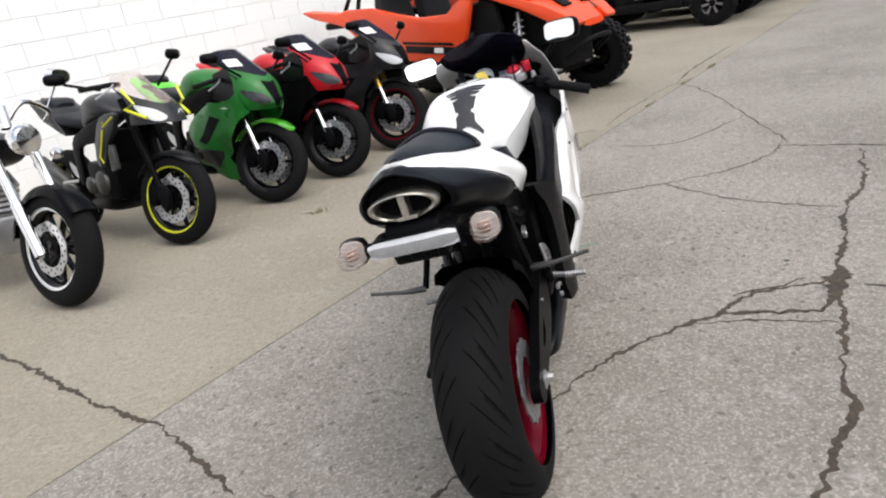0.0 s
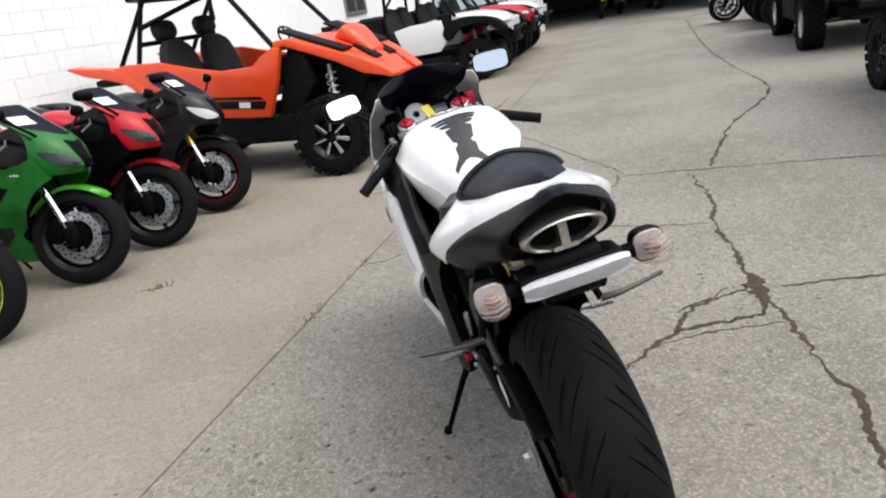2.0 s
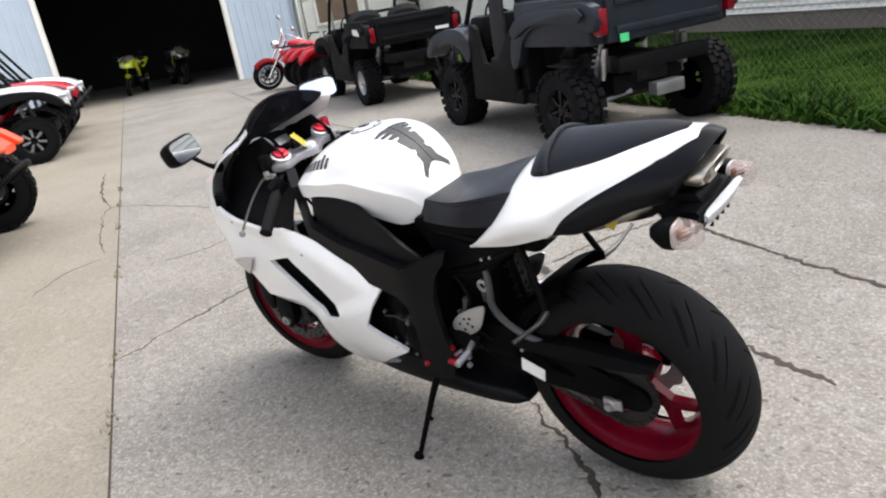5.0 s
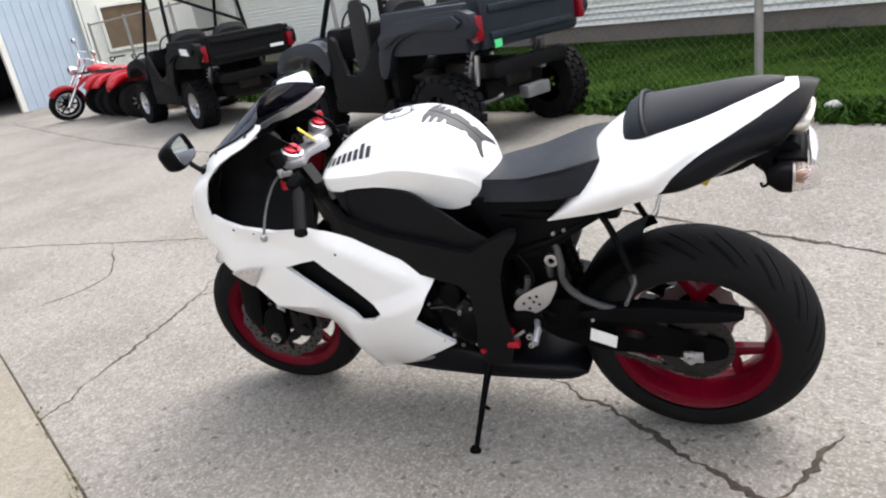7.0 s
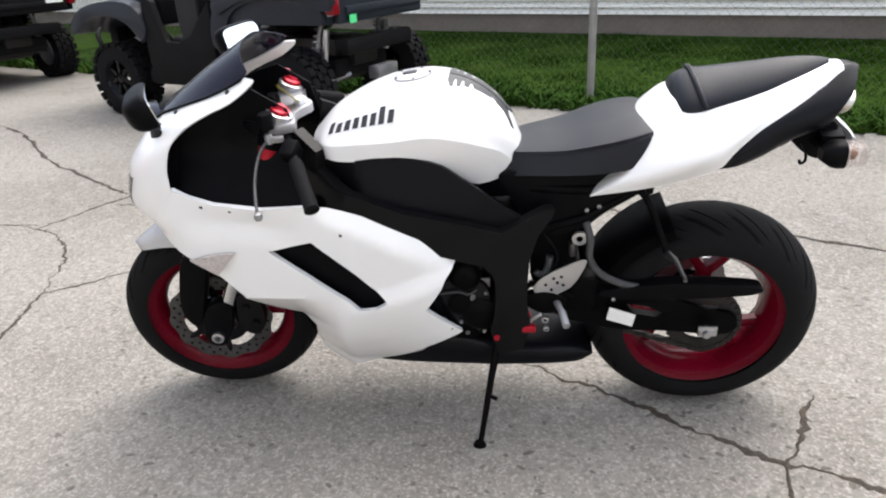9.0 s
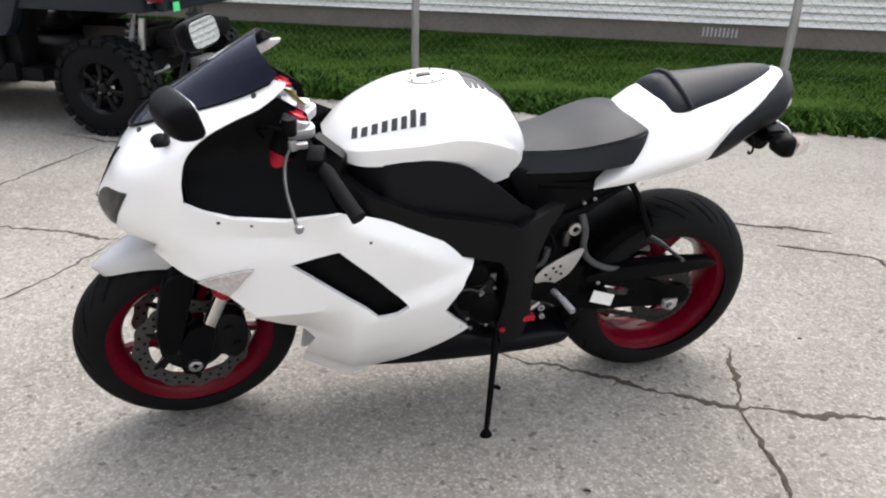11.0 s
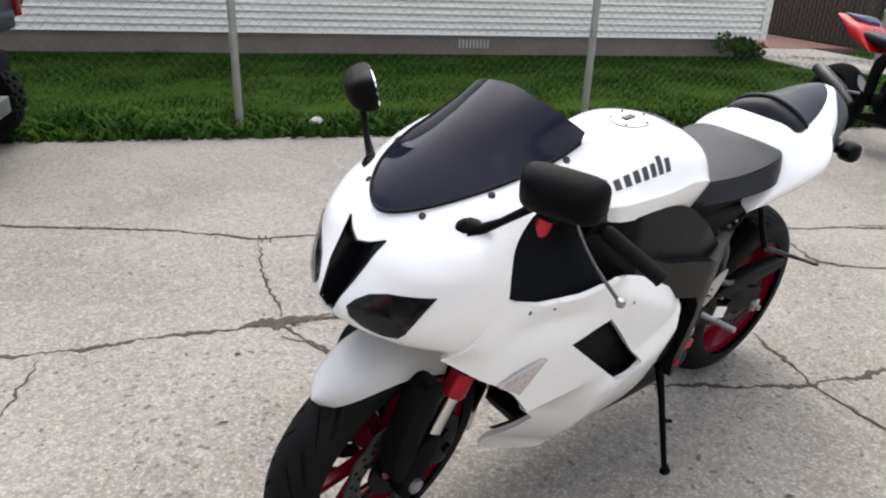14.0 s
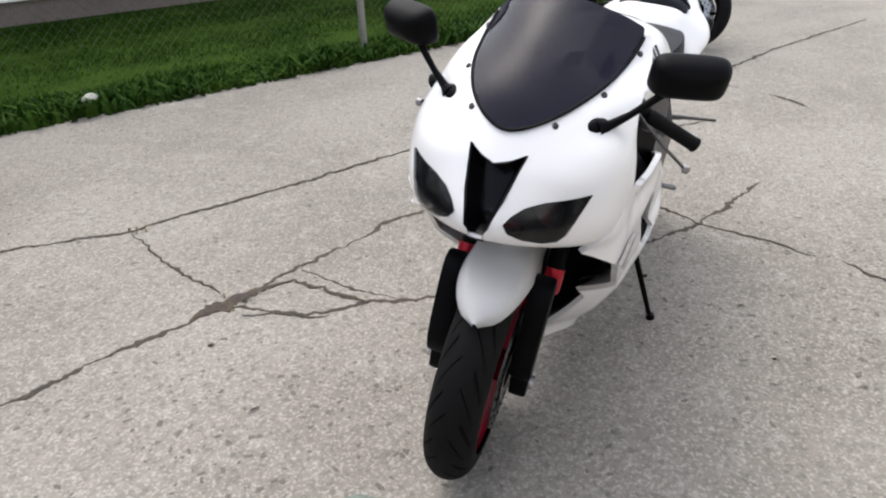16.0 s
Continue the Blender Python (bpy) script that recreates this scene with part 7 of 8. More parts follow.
def sport_utv(mid_front, heading):
    """Low sport side-by-side with long-travel suspension; origin under its rear axle."""
    L = 2.30
    a = radians(heading)
    b = thing("side_by_side", pose(mid_front[0] - L * math.cos(a), mid_front[1] - L * math.sin(a), 0, 0, 0, heading), "orange two-seat sport side-by-side with a black roof and cage", "off-road vehicle")
    R, half = 0.345, 0.125
    for x, st in ((0, 0), (L, 10)):
        for s in (1, -1):
            off_wheel(b, Matrix.Translation((x, 0.70 * s, R)) @ pose(0, 0, 0, 0, 0, st), R, half, GLOSSBLACK, CHROME, s)
            arm = part("suspension_arm", join(tube([(x, 0.60 * s, 0.33), (x - 0.2, 0.22 * s, 0.36)], 0.02, 8), tube([(x, 0.60 * s, 0.33), (x + 0.2, 0.22 * s, 0.36)], 0.02, 8), tube([(x, 0.6 * s, 0.44), (x, 0.22 * s, 0.5)], 0.018, 8)), STEEL, b)
            part("shock", tube([(x - 0.03, 0.52 * s, 0.36), (x - 0.12, 0.36 * s, 0.92)], 0.022, 10), ALLOY, arm)
            part("coil_spring", spring((x - 0.04, 0.50 * s, 0.45), (x - 0.11, 0.38 * s, 0.86)), SPRINGW, arm, "white coil spring")
    part("chassis", join(box(0.2, L + 0.1, -0.52, 0.52, 0.28, 0.42, 0.04), box(L - 0.3, L + 0.26, -0.28, 0.28, 0.36, 0.72, 0.06), box(-0.3, 0.5, -0.4, 0.4, 0.38, 0.85, 0.06)), UTVBLACK, b)
    for s in (1, -1):
        part("rear_fender", plate(curve2([(-0.67, 1.24), (-0.38, 1.21), (-0.05, 1.16), (0.22, 1.02), (0.42, 0.80), (0.30, 0.80), (0.10, 0.98), (-0.10, 1.06), (-0.45, 1.14)], 3), 0.56 * s, 0.70 * s, 0.012), ORANGE, b)
        d = part("door", plate([(-0.10, 1.17), (0.10, 1.19), (0.51, 1.17), (0.90, 1.07), (1.21, 1.01), (1.58, 1.01), (1.69, 1.09), (1.83, 1.15), (1.91, 1.13), (1.82, 0.87), (1.66, 0.55), (1.31, 0.57), (0.93, 0.60), (0.50, 0.82), (0.16, 0.98)], 0.62 * s, 0.69 * s, 0.025), ORANGE, b, "orange door with a black stripe")
        part("stripe", plate([(0.92, 0.80), (1.60, 0.745), (1.63, 0.715), (0.92, 0.775)], 0.6905 * s, 0.694 * s), GLOSSBLACK, d, "", False)
        part("stripe", plate([(0.95, 0.76), (1.66, 0.70), (1.62, 0.63), (0.95, 0.69)], 0.6905 * s, 0.694 * s), GLOSSBLACK, d, "", False)
        part("badge", plate([(1.36, 0.715), (1.48, 0.705), (1.47, 0.655), (1.35, 0.665)], 0.694 * s, 0.697 * s), PAPER, d, "pale badge on the stripe", False)
        part("sill", box(0.5, 1.85, 0.56 * s - 0.06, 0.56 * s + 0.06, 0.32, 0.55, 0.04), UTVBLACK, b)
        part("wheel_well", plate([(1.70, 0.50), (1.86, 0.86), (1.95, 1.08), (2.25, 0.98), (2.52, 0.80), (2.45, 0.62), (2.0, 0.5)], 0.26 * s, 0.32 * s), UTVBLACK, b, "", False)
        part("front_fender", taper(plate([(1.80, 1.10), (1.93, 1.145), (2.10, 1.065), (2.33, 0.95), (2.54, 0.815), (2.78, 0.74), (2.80, 0.77), (2.68, 0.86), (2.50, 0.97), (2.25, 1.08), (2.0, 1.19), (1.85, 1.20)], 0.36 * s, 0.66 * s, 0.018)), ORANGE, b)
        part("side_panel", plate([(1.62, 0.40), (1.67, 0.55), (1.83, 0.87), (1.92, 1.11), (2.08, 1.04), (2.12, 0.80), (2.00, 0.66), (1.93, 0.50), (1.90, 0.36)], 0.50 * s, 0.58 * s, 0.01), UTVBLACK, b, "black side panel ahead of the door")
        part("headlight", move(loft([(-0.06, -0.03, 0.03, 0.07), (0.05, -0.02, 0.02, 0.05)], 4, 14, 2.4, 2.4), Matrix.Translation((2.62, 0.25 * s, 0.86)) @ pose(0, 0, 0, 0, 25, 0)), LENS, b)
    part("hood", loft([(1.75, 1.10, 1.19, 0.50), (2.05, 1.02, 1.17, 0.44), (2.35, 0.90, 1.06, 0.33), (2.58, 0.78, 0.92, 0.24), (2.76, 0.71, 0.77, 0.16)], 12, 24, 3.5, 3), ORANGE, b, "orange wedge hood")
    part("hood_scoop", loft([(2.16, 1.08, 1.16, 0.14), (2.26, 1.08, 1.24, 0.18), (2.36, 1.02, 1.20, 0.18), (2.52, 0.92, 1.00, 0.12)], 8, 16, 3, 3), ORANGE, b)
    for s in (1, -1):
        part("hood_vent", move(box(-0.34, 0.30, -0.12, 0.12, 0, 0.022, 0.010), Matrix.Translation((2.12, 0.38 * s, 1.135)) @ pose(0, 0, 0, 0, 22, -8 * s)), UTVBLACK, b)
        part("hood_vent", move(box(-0.16, 0.10, -0.07, 0.07, 0, 0.03, 0.012), Matrix.Translation((2.50, 0.15 * s, 0.955)) @ pose(0, 0, 0, 0, 32, 0)), UTVBLACK, b)
    part("bumper", tube(curve2([(2.60, -0.25, 0.46), (2.80, -0.18, 0.60), (2.80, 0.18, 0.60), (2.60, 0.25, 0.46)], 4, False), 0.022, 10), UTVBLACK, b)
    part("rear_deck", box(-0.50, 0.35, -0.55, 0.55, 1.0, 1.08, 0.03), UTVBLACK, b)
    seat_set(b, 0.80, 0.62, (0.30, -0.30))
    steering(b, 1.40, 0.30, 1.16)
    part("dashboard", box(1.62, 1.92, -0.56, 0.56, 0.80, 1.06, 0.05), UTVBLACK, b)
    for s in (1, -1):
        cage(b, [[(1.80, 0.60 * s, 1.15), (1.40, 0.54 * s, 1.62), (1.28, 0.52 * s, 1.70)], [(1.28, 0.52 * s, 1.70), (0.35, 0.50 * s, 1.74)], [(0.35, 0.50 * s, 1.74), (0.18, 0.58 * s, 1.15)], [(0.36, 0.50 * s, 1.72), (-0.12, 0.52 * s, 1.16)], [(0.30, 0.54 * s, 1.50), (0.75, 0.0, 1.72), (0.9, -0.1 * s, 1.73)]])
    cage(b, [[(0.35, -0.5, 1.74), (0.35, 0.5, 1.74)], [(1.28, -0.52, 1.70), (1.28, 0.52, 1.70)], [(0.25, -0.55, 1.35), (0.25, 0.55, 1.35)]])
    part("roof", loft([(0.20, 1.74, 1.80, 0.54), (0.5, 1.745, 1.83, 0.57), (1.0, 1.735, 1.82, 0.57), (1.45, 1.66, 1.73, 0.54)], 12, 24, 5, 5), BLACK, b, "black moulded roof")
    return b


sport_utv((1.43, 6.94), -47.0)


def work_utv(rear_mid, heading, body, bed, label, doors=None, roof=True, L=2.05, screen=False, group="", hood=None, dark_rims=False, back=0.0, track=(0.60, 0.60)):
    """Utility side-by-side with a tipping bed; origin under its rear axle."""
    b = thing("utility_vehicle", pose(rear_mid[0], rear_mid[1], 0, 0, 0, heading), label, "off-road vehicle", group)
    R, half = 0.32, 0.12
    for x, tr in ((back, track[0]), (L, track[1])):
        for s in (1, -1):
            off_wheel(b, Matrix.Translation((x, tr * s, R)), R, half, GLOSSBLACK if screen or dark_rims else ALLOY, GLOSSBLACK if screen else STEEL if dark_rims else ALLOY, s)
            arm = part("suspension_arm", join(tube([(x, 0.5 * s, 0.30), (x - 0.16, 0.18 * s, 0.38)], 0.02, 8), tube([(x, 0.5 * s, 0.30), (x + 0.16, 0.18 * s, 0.38)], 0.02, 8)), STEEL, b)
            part("shock", join(tube([(x, 0.46 * s, 0.34), (x - 0.08, 0.38 * s, 0.78)], 0.02, 10), spring((x - 0.01, 0.45 * s, 0.42), (x - 0.07, 0.39 * s, 0.74), 0.04)), STEEL, arm)
    part("chassis", join(box(-0.35, L + 0.3, -0.36, 0.36, 0.36, 0.52, 0.04), box(0.35, L - 0.35, -0.62, 0.62, 0.30, 0.40, 0.03)), UTVBLACK, b)
    part("drive_unit", join(box(-0.25, 0.3, -0.22, 0.22, 0.30, 0.66, 0.05), tube([(0.0, -0.5, 0.32), (0, 0.5, 0.32)], 0.03, 10), box(-0.40, -0.25, -0.16, 0.16, 0.44, 0.60, 0.03)), CHAIN, b)
    bd = part("cargo_bed", join(box(-0.52, 0.50, -0.64, 0.64, 0.80, 0.86, 0.01), box(-0.52, 0.50, 0.60, 0.68, 0.80, 1.16, 0.02), box(-0.52, 0.50, -0.68, -0.60, 0.80, 1.16, 0.02), box(0.44, 0.52, -0.66, 0.66, 0.80, 1.16, 0.02)), bed, b)
    tg = part("tailgate", join(box(-0.60, -0.53, -0.56, 0.56, 0.80, 1.18, 0.025, 3), box(-0.62, -0.58, -0.50, 0.50, 0.86, 0.92, 0.015), box(-0.62, -0.58, -0.50, 0.50, 1.06, 1.12, 0.015)), bed, b)
    part("bumper", box(-0.56, -0.44, -0.45, 0.45, 0.56, 0.68, 0.03), UTVBLACK, b)
    for s in (1, -1):
        part("tail_light", box(-0.625, -0.54, 0.62 * s - 0.04, 0.62 * s + 0.04, 0.87, 1.06, 0.018), TAILRED, b, "red tail light")
        part("rear_fender", plate(curve2([(-0.60, 0.90), (-0.45, 0.93), (-0.28, 0.965), (0.0, 0.98), (0.20, 0.95), (0.36, 0.86), (0.44, 0.70), (0.52, 0.62), (0.58, 0.66), (0.56, 0.84), (0.46, 1.0), (0.3, 1.08), (-0.50, 1.12), (-0.62, 1.02)], 2), 0.62 * s, 0.71 * s, 0.012), body, b)
        part("seat_base", box(0.50, 0.98, 0.50 * s - 0.10, 0.50 * s + 0.10, 0.40, 0.80, 0.03), UTVBLACK, b)
        part("front_fender", plate(curve2([(L - 0.44, 0.66), (L - 0.30, 0.79), (L - 0.08, 0.86), (L + 0.22, 0.84), (L + 0.46, 0.70), (L + 0.50, 0.78), (L + 0.30, 0.93), (L - 0.1, 0.99), (L - 0.40, 0.95), (L - 0.52, 0.78)], 3), 0.48 * s, 0.70 * s, 0.015), body, b)
        part("door", plate([(0.72, 0.93), (1.00, 0.98), (L - 0.52, 1.00), (L - 0.46, 0.66), (L - 0.60, 0.52), (0.86, 0.50)] if dark_rims else curve2([(0.60, 0.98), (0.85, 0.72), (1.15, 0.66), (L - 0.62, 0.98), (L - 0.50, 0.98), (L - 0.48, 0.60), (L - 0.56, 0.36), (0.66, 0.36), (0.60, 0.55)], 2), 0.62 * s, 0.68 * s, 0.02), doors or body, b)
        part("rocker_panel", box(0.52, L - 0.44, 0.63 * s - 0.04, 0.63 * s + 0.04, 0.30, 0.44, 0.03), UTVBLACK, b)
        part("fender_inset", plate(curve2([(-0.48, 0.98), (-0.10, 1.0), (0.22, 0.97), (0.44, 0.88), (0.50, 0.96), (0.26, 1.07), (-0.46, 1.08)], 2), 0.725 * s, 0.742 * s, 0.006), body, b)
        part("headlight", move(loft([(-0.05, -0.04, 0.04, 0.09), (0.05, -0.03, 0.03, 0.06)], 4, 14, 2.4, 2.4), Matrix.Translation((L + 0.50, 0.34 * s, 0.84))), WHITELENS, b)
        cage(b, [[(L - 0.30, 0.58 * s, 1.02), (L - 0.72, 0.54 * s, 1.72), (L - 0.84, 0.53 * s, 1.80)], [(L - 0.84, 0.53 * s, 1.80), (0.62, 0.53 * s, 1.82)], [(0.62, 0.53 * s, 1.82), (0.56, 0.60 * s, 0.90)]], 0.026)
    cage(b, [[(0.62, -0.53, 1.82), (0.62, 0.53, 1.82)], [(L - 0.84, -0.53, 1.80), (L - 0.84, 0.53, 1.80)], [(0.60, -0.56, 1.25), (0.60, 0.56, 1.25)], [(0.6, -0.54, 1.3), (0.61, 0.5, 1.78)]], 0.022)
    part("hood", loft([(L - 0.40, 0.90, 1.06, 0.56), (L, 0.86, 1.04, 0.52), (L + 0.35, 0.78, 0.96, 0.46), (L + 0.55, 0.66, 0.84, 0.36)], 10, 24, 4, 4), hood or body, b)
    part("grille", box(L + 0.46, L + 0.58, -0.26, 0.26, 0.50, 0.74, 0.03), UTVBLACK, b)
    part("brush_guard", tube(curve2([(L + 0.45, -0.4, 0.46), (L + 0.66, -0.3, 0.70), (L + 0.66, 0.3, 0.70), (L + 0.45, 0.4, 0.46)], 4, False), 0.024, 10), UTVBLACK, b)
    seat_set(b, 0.95, 0.56, (0.32, -0.32), 0.30 if roof else 0.26, False)
    steering(b, 1.36, 0.30, 1.12)
    part("dashboard", box(L - 0.62, L - 0.36, -0.58, 0.58, 0.78, 1.08, 0.05), UTVBLACK, b)
    if roof:
        part("roof", loft([(0.46, 1.82, 1.88, 0.60), (0.7, 1.825, 1.92, 0.62), (1.1, 1.825, 1.92, 0.62), (L - 0.70, 1.78, 1.86, 0.60)], 10, 24, 6, 6), BLACK, b, "black roof")
    return b, tg


dark, dgate = work_utv((4.56, 2.58), 51.3, UTVGREY, UTVGREY, "slate grey utility side-by-side with a rear bed and no roof panel", UTVBLACK, roof=False, L=1.88, screen=True, back=-0.19, track=(0.675, 0.575))
part("inspection_sticker", box(-0.626, -0.620, 0.40, 0.48, 0.80, 0.86), STICKER, dgate, "green sticker", False)
for s in (1, -1):
    part("shock_reservoir", tube([(-0.30, 0.42 * s, 0.50), (-0.33, 0.40 * s, 0.74)], 0.026, 12), ALLOY, dark, "bright shock reservoir")
    part("wheel_bolts", move(join(*[move(lathe([(0.0005, 0.010), (0.010, 0.008), (0.012, 0.0)], 8, "y"), Matrix.Translation((0.05 * math.cos(q), 0.0, 0.05 * math.sin(q)))) for q in (0.8, 2.37, 3.94, 5.51)]), Matrix.Translation((-0.19, 0.74 * s, 0.32)) @ Matrix.Diagonal((1, s, 1, 1))), STEEL, dark)
part("hitch_plate", box(-0.60, -0.50, -0.14, 0.14, 0.34, 0.44, 0.012), STEEL, dark)
part("rear_panel", move(box(-0.004, 0.004, -0.50, 0.50, 1.20, 1.76, 0.003), Matrix.Translation((0.58, 0, 0))), glass("scuffed_clear_plastic", (0.70, 0.68, 0.62), 0.35, 0.5), dark, "scuffed clear plastic rear panel")
for s in (1, -1):
    part("belt", plate(curve2([(0.80, 1.27), (0.90, 1.31), (1.00, 1.26), (1.02, 0.95), (1.00, 0.68), (0.90, 0.62), (0.80, 0.68), (0.78, 0.95)], 3), 0.60 * s, 0.63 * s, 0.012), FABRIC, dark, "black cloth belt")
black, bgate = work_utv((7.70, 6.40), 49.3, UTVBLACK, UTVBLACK, "black utility side-by-side with a roof and cargo bed", UTVBLACK)
part("badge_bar", box(-0.626, -0.620, -0.50, -0.30, 0.90, 0.94), PAPER, bgate, "white badge bar", False)
for s in (1, -1):
    part("side_badge", plate([(-0.42, 0.97), (-0.14, 0.99), (-0.12, 1.07), (-0.36, 1.06)], 0.7425 * s, 0.746 * s), PAPER, black, "white side badge", False)
for i, (h, nm) in enumerate(((WHITE, "white"), (CANDY, "red"), (WHITE, "white"))):
    c = un(0.42 + 11.3 + 1.75 * i, -3.35 + 0.1 * i) * 1.0
    p = un(11.75 + 1.75 * i, -3.45 - 2.05)
    work_utv((p.x, p.y), UANG - 90, UTVBLACK, UTVBLACK, nm + " and black side-by-side parked along the wall", WHITE if i != 1 else CANDY, roof=True, group="side-by-sides along the wall", hood=h, dark_rims=True)

# ---- quad bikes by the garage ----
def quad(place, heading, body, label):
    q = thing("quad_bike", pose(place[0], place[1], 0, 0, 0, heading), label, "quad bike", "vehicles by the garage")
    for x in (0, 1.15):
        for s in (1, -1):
            off_wheel(q, Matrix.Translation((x, 0.42 * s, 0.28)), 0.28, 0.12, GLOSSBLACK, STEEL, s)
            part("fender", plate(curve2([(x - 0.36, 0.56), (x - 0.20, 0.68), (x + 0.16, 0.70), (x + 0.38, 0.58), (x + 0.36, 0.64), (x + 0.16, 0.77), (x - 0.22, 0.75), (x - 0.38, 0.62)], 3), 0.24 * s, 0.56 * s, 0.012), body, q)
    part("body", join(box(-0.1, 1.2, -0.2, 0.2, 0.25, 0.58, 0.05)), UTVBLACK, q)
    part("tank_cover", loft([(0.45, 0.60, 0.78, 0.14), (0.7, 0.60, 0.86, 0.18), (1.0, 0.62, 0.88, 0.2), (1.35, 0.55, 0.74, 0.16), (1.45, 0.5, 0.62, 0.08)], 12, 18, 3, 3), body, q)
    part("seat", loft([(-0.25, 0.72, 0.80, 0.12), (0.0, 0.70, 0.84, 0.16), (0.35, 0.68, 0.80, 0.14), (0.5, 0.70, 0.8, 0.1)], 12, 18, 3, 3), SEAT, q)
    for s in (1, -1):
        part("handlebar", tube([(0.85, 0.05 * s, 0.95), (0.82, 0.2 * s, 1.02), (0.70, 0.40 * s, 1.02)], 0.014, 8), BLACK, q)
    for x0, x1 in ((-0.40, 0.05), (1.0, 1.45)):
        part("rack", join(*[tube([(x0, y, 0.84), (x1, y, 0.84)], 0.010, 6) for y in (-0.36, -0.18, 0, 0.18, 0.36)], *[tube([(x, -0.38, 0.84), (x, 0.38, 0.84)], 0.012, 6) for x in (x0, x1)]), UTVBLACK, q)
    return q


qa = un(14.75, 2.35)
quad((qa.x, qa.y), UANG + 88, CANDY, "red quad bike with black racks beside the garage")
qb = un(13.55, 2.38)
quad((qb.x, qb.y), UANG + 92, CANDY, "second red quad bike parked behind the first")

# ---- dim bikes inside the garage ----
for u, n, h in ((22.4, -2.2, -150), (23.0, -0.6, -120)):
    p = un(u, n)
    sport_bike((p.x, p.y), h, 10, LINE if n < -1 else CHARCOAL, "dirt-coloured motorcycle standing inside the dark garage", group="motorcycles in the garage", naked=True, stripe=LINE, card=False, lamp=PAPER, tank=LINE if n < -1 else WHITE)

# ---- shed beyond the quad bikes ----
BOARD = mat("brown_boards", (0.16, 0.105, 0.06), 0.85, vary=0.3, scale=4, bump=0.4)
shed = thing("shed", Matrix.Identity(4), "small white shed with a brown-shaded window", "shed")
part("wall", quad_slab(22.0, 25.5, 3.1, 6.2, 0, 3.4), SIDING, shed, "", False)
part("roof", quad_slab(21.8, 25.7, 2.9, 6.4, 3.4, 3.52), FOUND, shed, "", False)
wf_ = part("window", quad_slab(21.97, 22.0, 3.6, 4.9, 1.1, 2.2), BOARD, shed, "window with a brown shade", False)
for n0, n1, z0, z1 in ((3.52, 3.6, 1.02, 2.28), (4.9, 4.98, 1.02, 2.28), (3.6, 4.9, 1.02, 1.1), (3.6, 4.9, 2.2, 2.28)):
    part("frame", quad_slab(21.93, 22.0, n0, n1, z0, z1, 0.005), SIDING, wf_, "white window frame", False)
part("downpipe", tube([un(21.9, 3.0, 0), un(21.9, 3.0, 2.8)], 0.04, 10), SIDING, shed)

# ---- window in the white wall ----
w1 = thing("window_1", Matrix.Identity(4), "dark barred window in the white block wall", "window", kind="structure")
part("pane", quad_slab(13.95, 14.95, WALL_N - 0.01, WALL_N + 0.012, 1.35, 2.9), DARKIN, w1, "", False)
for u0, u1, z0, z1 in ((13.88, 13.95, 1.28, 2.97), (14.95, 15.02, 1.28, 2.97), (13.95, 14.95, 1.28, 1.35), (13.95, 14.95, 2.9, 2.97), (14.42, 14.47, 1.35, 2.9), (13.95, 14.95, 2.05, 2.1)):
    part("frame", quad_slab(u0, u1, WALL_N - 0.01, WALL_N + 0.04, z0, z1, 0.006), STEEL, w1, "", False)

# ---- yard end beyond the house corner ----
PATHC = concrete("path_concrete", (0.30, 0.28, 0.25), (0.26, 0.24, 0.21), (0.34, 0.32, 0.29), 0.1, 90.0)
BRICKP = mat("red_brick_paving", (0.16, 0.075, 0.06), 0.85, vary=0.3, scale=6, bump=0.4)
GATE = mat("dark_brown_timber", (0.028, 0.017, 0.012), 0.75, vary=0.3, scale=5, bump=0.3)
ob = new("pavement", mesh_of(quad_slab(-6.7, -4.75, 5.5, 8.3, -0.1, 0.03, 0.005), "pavement", False))
ob.data.materials.append(PATHC)
tagged(ob, "pale concrete walk beside the house corner", "path", kind="structure")
ob = new("pavement", mesh_of(quad_slab(-7.6, -4.9, 8.3, 12.5, -0.1, 0.04), "pavement", False))
ob.data.materials.append(BRICKP)
tagged(ob, "red brick paving leading to a gate", "path", kind="structure")
gate = thing("timber_gate", Matrix.Identity(4), "dark brown slatted timber gate and screen", "gate")
k = 8.3
while k < 12.4:
    part("slat", quad_slab(-7.72, -7.68, k, k + 0.085, 0.06, 2.2, 0.004), GATE, gate, "", False)
    k += 0.11
for z0 in (0.25, 1.1, 2.0):
    part("rail", quad_slab(-7.76, -7.72, 8.25, 12.45, z0, z0 + 0.09, 0.005), GATE, gate, "", False)
part("post", quad_slab(-7.80, -7.66, 8.12, 8.27, 0, 2.35, 0.01), GATE, gate, "", False)
part("backing", quad_slab(-7.95, -7.90, 8.2, 12.5, 0.0, 2.2), GATE, gate, "", False)


def leaf_clump(bm_verts, bm_faces, c, r, count, rnd, size):
    for _ in range(count):
        d = Vector((rnd.gauss(0, 1), rnd.gauss(0, 1), rnd.gauss(0, 1)))
        d = d.normalized() * r * (0.55 + 0.5 * rnd.random())
        p = c + d
        a = Vector((rnd.gauss(0, 1), rnd.gauss(0, 1), rnd.gauss(0, 1))).normalized() * size
        b = a.cross(Vector((rnd.gauss(0, 1), rnd.gauss(0, 1), rnd.gauss(0, 1)))).normalized() * size * 0.6
        i = len(bm_verts)
        bm_verts += [tuple(p - a), tuple(p + b), tuple(p + a), tuple(p - b)]
        bm_faces.append((i, i + 1, i + 2, i + 3))


